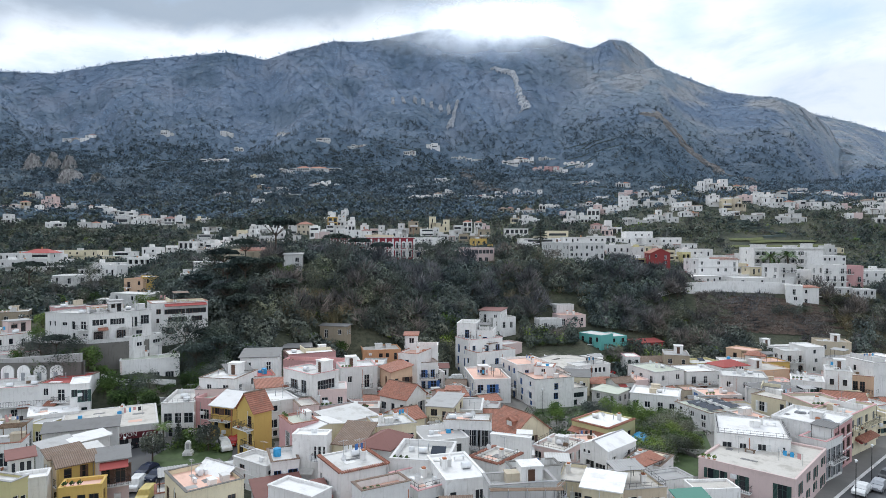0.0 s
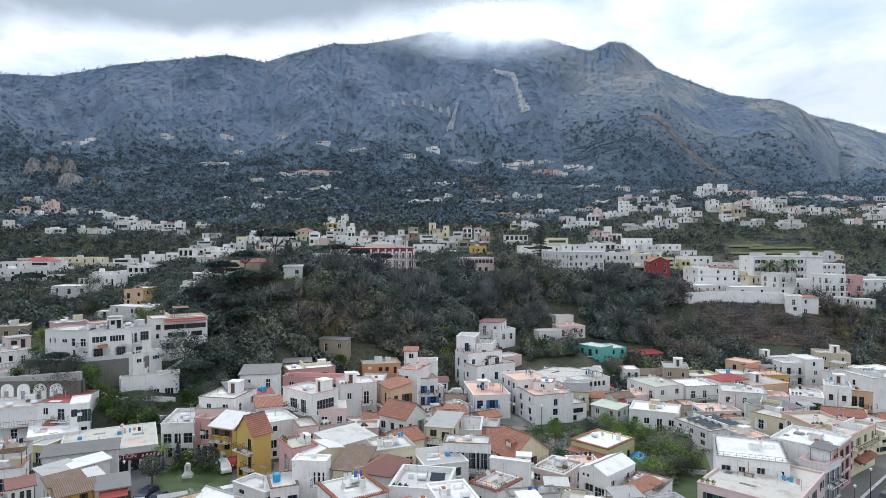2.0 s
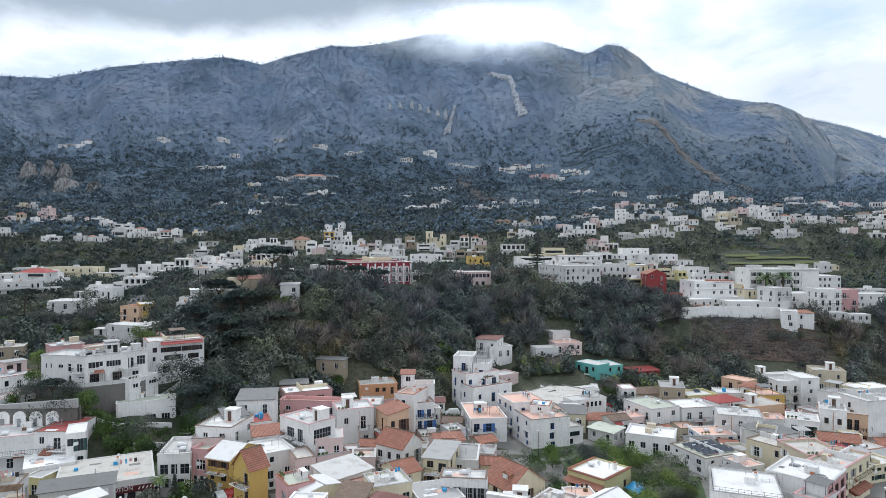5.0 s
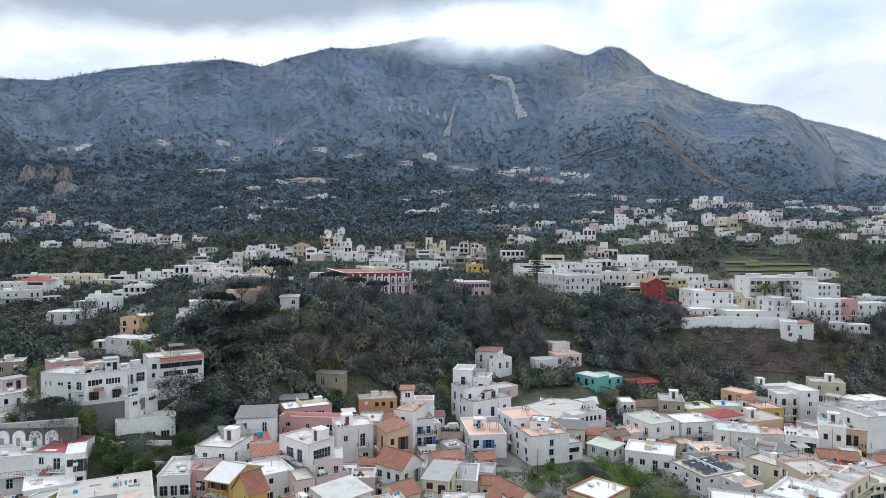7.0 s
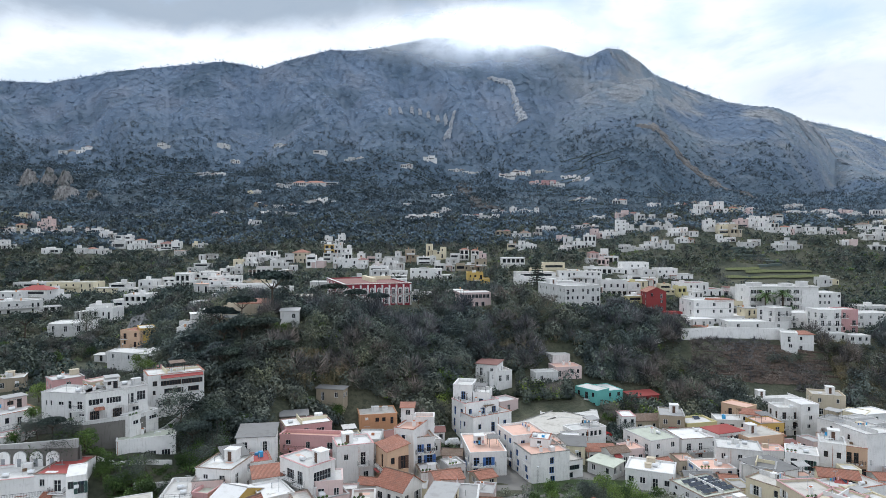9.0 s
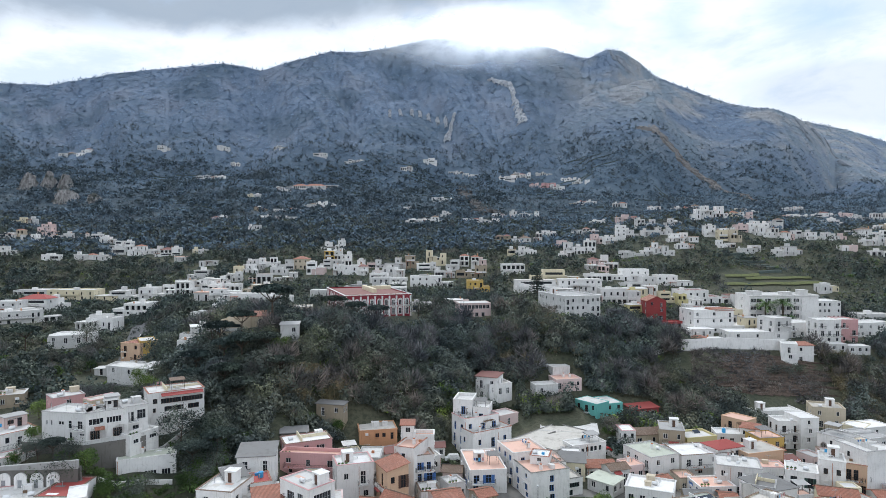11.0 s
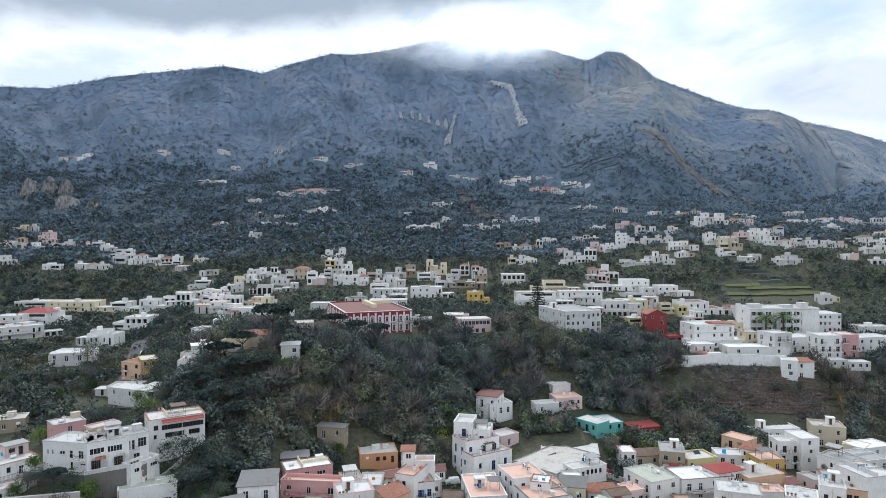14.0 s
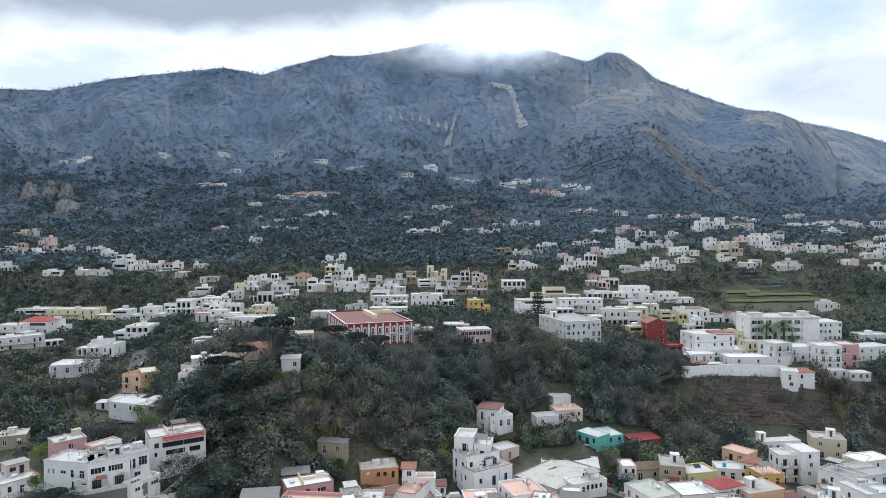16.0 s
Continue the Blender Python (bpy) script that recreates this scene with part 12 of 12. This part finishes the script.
woods("yard_bushes", "green bushes and small trees behind the town houses", 160, 206, 0.0, 0.46, 620, 3.0, 13, LEAF["bright"], lambda x, y, g: (lie(x, y) < 14) & (y > 170), before=2.0, blades=110, blade=0.065)
woods("rough_grass", "tufts of rough grass and weeds on open ground", 166, 430, -0.80, 0.80, 12000, 1.1, 15, LEAF["weed"], patchy(60, 2.0, -0.6, 0.5, -4), before=1.0, blades=12, blade=0.22, ragged=0.7)
woods("plateau_trees", "dark trees between the plateau houses", 150, 305, -0.80, 0.80, 3600, 3.1, 21, LEAF["oak"], patchy(60, 3.0, -0.3, 0.5, 12), before=14.0, blades=90, blade=0.075)
woods("plateau_scrub", "dark scrub between the plateau houses", 140, 320, -0.80, 0.80, 9000, 2.2, 16, LEAF["oak"], patchy(50, 5.0, -0.4, 0.5, 9), before=3.0, blades=18, blade=0.14)
woods("olive_trees", "grey-green olive trees and bushes on the slopes", 165, 560, -0.80, 0.80, 7000, 2.7, 25, LEAF["olive"], patchy(45, 7.0, 0.25, 0.5, 8), before=7.0, blades=26, blade=0.12)
woods("winter_trees", "bare grey-brown trees on the slopes", 165, 600, -0.80, 0.80, 7000, 3.3, 29, LEAF["twig"], patchy(55, 13.0, 0.2, 0.5, 10), before=12.0, blades=34, blade=0.10, ragged=1.1, spiky=True)
woods("town_scrub", "low scrub and garden green between the houses of the middle town", 300, 600, -0.82, 0.82, 15000, 1.7, 12, LEAF["oak"], patchy(50, 9.0, -0.8, 0.5), before=2.5, blades=8, blade=0.22)
woods("town_trees", "dark green trees between the houses of the middle town", 300, 580, -0.82, 0.82, 12500, 3.4, 26, LEAF["oak"], patchy(70, 2.0, -0.3, 0.5), before=10.0, blades=22, blade=0.14)
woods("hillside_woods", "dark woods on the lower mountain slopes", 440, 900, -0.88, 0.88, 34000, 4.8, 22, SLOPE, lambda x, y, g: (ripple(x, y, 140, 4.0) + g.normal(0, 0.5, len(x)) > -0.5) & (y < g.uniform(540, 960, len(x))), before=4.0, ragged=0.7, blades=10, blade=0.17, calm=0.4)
woods("hillside_winter_woods", "bare woods on the lower mountain slopes, tinted blue-grey for haze", 470, 960, -0.88, 0.88, 13000, 4.6, 24, BARE, patchy(120, 7.0, 0.0, 0.5), before=4.0, ragged=1.0, blades=10, blade=0.14, spiky=True)
woods("mountain_woods", "bare winter woods over the mountain, blue-grey from haze in their colour", 760, 1640, -0.88, 0.88, 110000, 4.4, 23, UPLAND, lambda x, y, g: y < crest_of(x, y) + 45, ragged=0.15, blades=5, blade=0.21, calm=0.85)
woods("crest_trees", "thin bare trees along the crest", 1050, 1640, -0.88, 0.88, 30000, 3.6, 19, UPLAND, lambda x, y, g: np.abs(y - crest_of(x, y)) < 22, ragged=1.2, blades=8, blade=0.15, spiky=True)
woods("cane_brush", "pale dry cane and grass on the bank", 200, 252, 0.03, 0.24, 500, 2.6, 31, LEAF["reed"], patchy(30, 5.0, 0.2, 0.3), blades=40, blade=0.10, before=3.0, spiky=True)
woods("cane_brake", "tangled dry cane on the bank", 198, 236, 0.50, 0.76, 1300, 2.4, 32, LEAF["reed"], patchy(25, 6.0, 0.0, 0.4), blades=40, blade=0.10, before=3.0, spiky=True)
woods("cut_stems", "cut brown stems lying on the bare slope", 214, 236, 0.40, 0.62, 1500, 0.9, 33, LEAF["twig"], lambda x, y, g: np.ones(len(x), bool), blades=12, blade=0.3, before=3.0, bare=True, ragged=0.5, spiky=True)
woods("garden_bushes", "dark green garden bushes below the villa", 106, 150, -0.62, -0.30, 1500, 1.5, 34, LEAF["citrus"], patchy(20, 4.0, -0.3), blades=44, blade=0.11, before=1.0)
woods("garden_bushes", "mixed green bushes in the town gardens", 98, 150, 0.10, 0.42, 900, 1.3, 35, LEAF["olive"], patchy(14, 2.0, 0.1, also=lambda x, y: (x / y > 0.27) & (y < 130) | (x / y < 0.3) & (y > 112)), blades=44, blade=0.11, before=1.0)
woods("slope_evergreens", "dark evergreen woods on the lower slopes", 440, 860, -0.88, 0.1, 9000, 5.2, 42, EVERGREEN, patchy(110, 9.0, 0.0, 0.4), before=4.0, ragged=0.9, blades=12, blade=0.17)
woods("plateau_evergreens", "dense dark evergreens between the plateau houses", 150, 440, -0.84, -0.26, 2400, 3.4, 43, LEAF["pine"], patchy(50, 5.0, -0.3, 0.5, 9), before=13.0, blades=60, blade=0.10)
woods("foot_scrub", "dark thicket at the foot of the bank", 146, 184, -0.33, 0.05, 1600, 3.0, 44, LEAF["oak"], lambda x, y, g: (lie(x, y) > -1.5) | (y > 166), before=2.0, blades=70, blade=0.09)
woods("foot_scrub", "green thicket behind the town houses", 180, 222, 0.22, 0.74, 1600, 2.6, 45, LEAF["olive"], lambda x, y, g: (y > 195) | (x / y < 0.42) & (y > 186), before=2.0, blades=60, blade=0.10)
woods("foot_scrub", "dark trees along the foot of the slope", 190, 216, 0.16, 0.52, 1000, 3.2, 48, LEAF["oak"], lambda x, y, g: (y > 196) | (x / y > 0.3), before=0.8, blades=90, blade=0.075, bare=True)
woods("foot_scrub", "green thicket below the wooded bank", 172, 214, 0.05, 0.30, 1900, 2.6, 46, LEAF["oak"], lambda x, y, g: y > 178 - 30 * (x / y - 0.05), before=1.5, blades=60, blade=0.10)
woods("fresh_bushes", "fresh green bushes and weeds on the slopes", 140, 400, -0.80, 0.80, 3600, 1.9, 47, LEAF["bright"], patchy(38, 15.0, 0.40, 0.35, 1), before=3.0, blades=30, blade=0.12)


# ---- the cloud cap on the summit ----
def cloud_cap():
    m = bpy.data.materials.new("thin_cloud")
    m.use_nodes = True
    t = m.node_tree
    t.nodes.clear()
    o = t.nodes.new("ShaderNodeOutputMaterial")
    mix_ = t.nodes.new("ShaderNodeMixShader")
    clear_ = t.nodes.new("ShaderNodeBsdfTransparent")
    puff = t.nodes.new("ShaderNodeBsdfTranslucent")
    puff.inputs["Color"].default_value = (0.95, 0.96, 0.97, 1)
    soft_ = t.nodes.new("ShaderNodeBsdfDiffuse")
    soft_.inputs["Color"].default_value = (0.95, 0.96, 0.97, 1)
    both = t.nodes.new("ShaderNodeAddShader")
    t.links.new(puff.outputs[0], both.inputs[0])
    t.links.new(soft_.outputs[0], both.inputs[1])
    c = t.nodes.new("ShaderNodeTexCoord")
    ln = t.nodes.new("ShaderNodeVectorMath")
    ln.operation = "LENGTH"
    t.links.new(c.outputs["Object"], ln.inputs[0])
    n = tex(t, 1.3, 6, 0.6, stretch=(3.2, 1, 1))
    fade = ramp_f(t, ln.outputs["Value"], 0.0, 0.98)
    inv = t.nodes.new("ShaderNodeMath")
    inv.operation = "SUBTRACT"
    inv.inputs[0].default_value = 1.0
    t.links.new(fade, inv.inputs[1])
    mul = t.nodes.new("ShaderNodeMath")
    mul.operation = "MULTIPLY"
    t.links.new(inv.outputs[0], mul.inputs[0])
    t.links.new(ramp_f(t, n, 0.05, 0.70, 0.66), mul.inputs[1])
    t.links.new(mul.outputs[0], mix_.inputs[0])
    t.links.new(clear_.outputs[0], mix_.inputs[1])
    t.links.new(both.outputs[0], mix_.inputs[2])
    t.links.new(mix_.outputs[0], o.inputs["Surface"])
    for x, y, z, sx, sz in ((66, 1128, 412, 228, 54), (112, 1146, 426, 140, 38), (152, 1140, 424, 74, 26)):
        k = 24
        v = [(0, 0, 0)] + [(math.cos(6.283 * i / k) * r, 0.12 * math.sin(3 * i), math.sin(6.283 * i / k) * r) for r in (0.5, 1.0) for i in range(k)]
        f = [(0, 1 + i, 1 + (i + 1) % k) for i in range(k)] + [(1 + i, 1 + k + i, 1 + k + (i + 1) % k, 1 + (i + 1) % k) for i in range(k)]
        ob = tagged(new("cloud", mesh_of("cloud", v, f, m, True)), "thin white cloud wisp lying over the summit", "cloud", kind="stuff")
        ob.matrix_world = Matrix.Translation((x, y, z)) @ Matrix.Diagonal((sx * 1.25, 20, sz * 1.35, 1))
        ob.visible_shadow = False


cloud_cap()
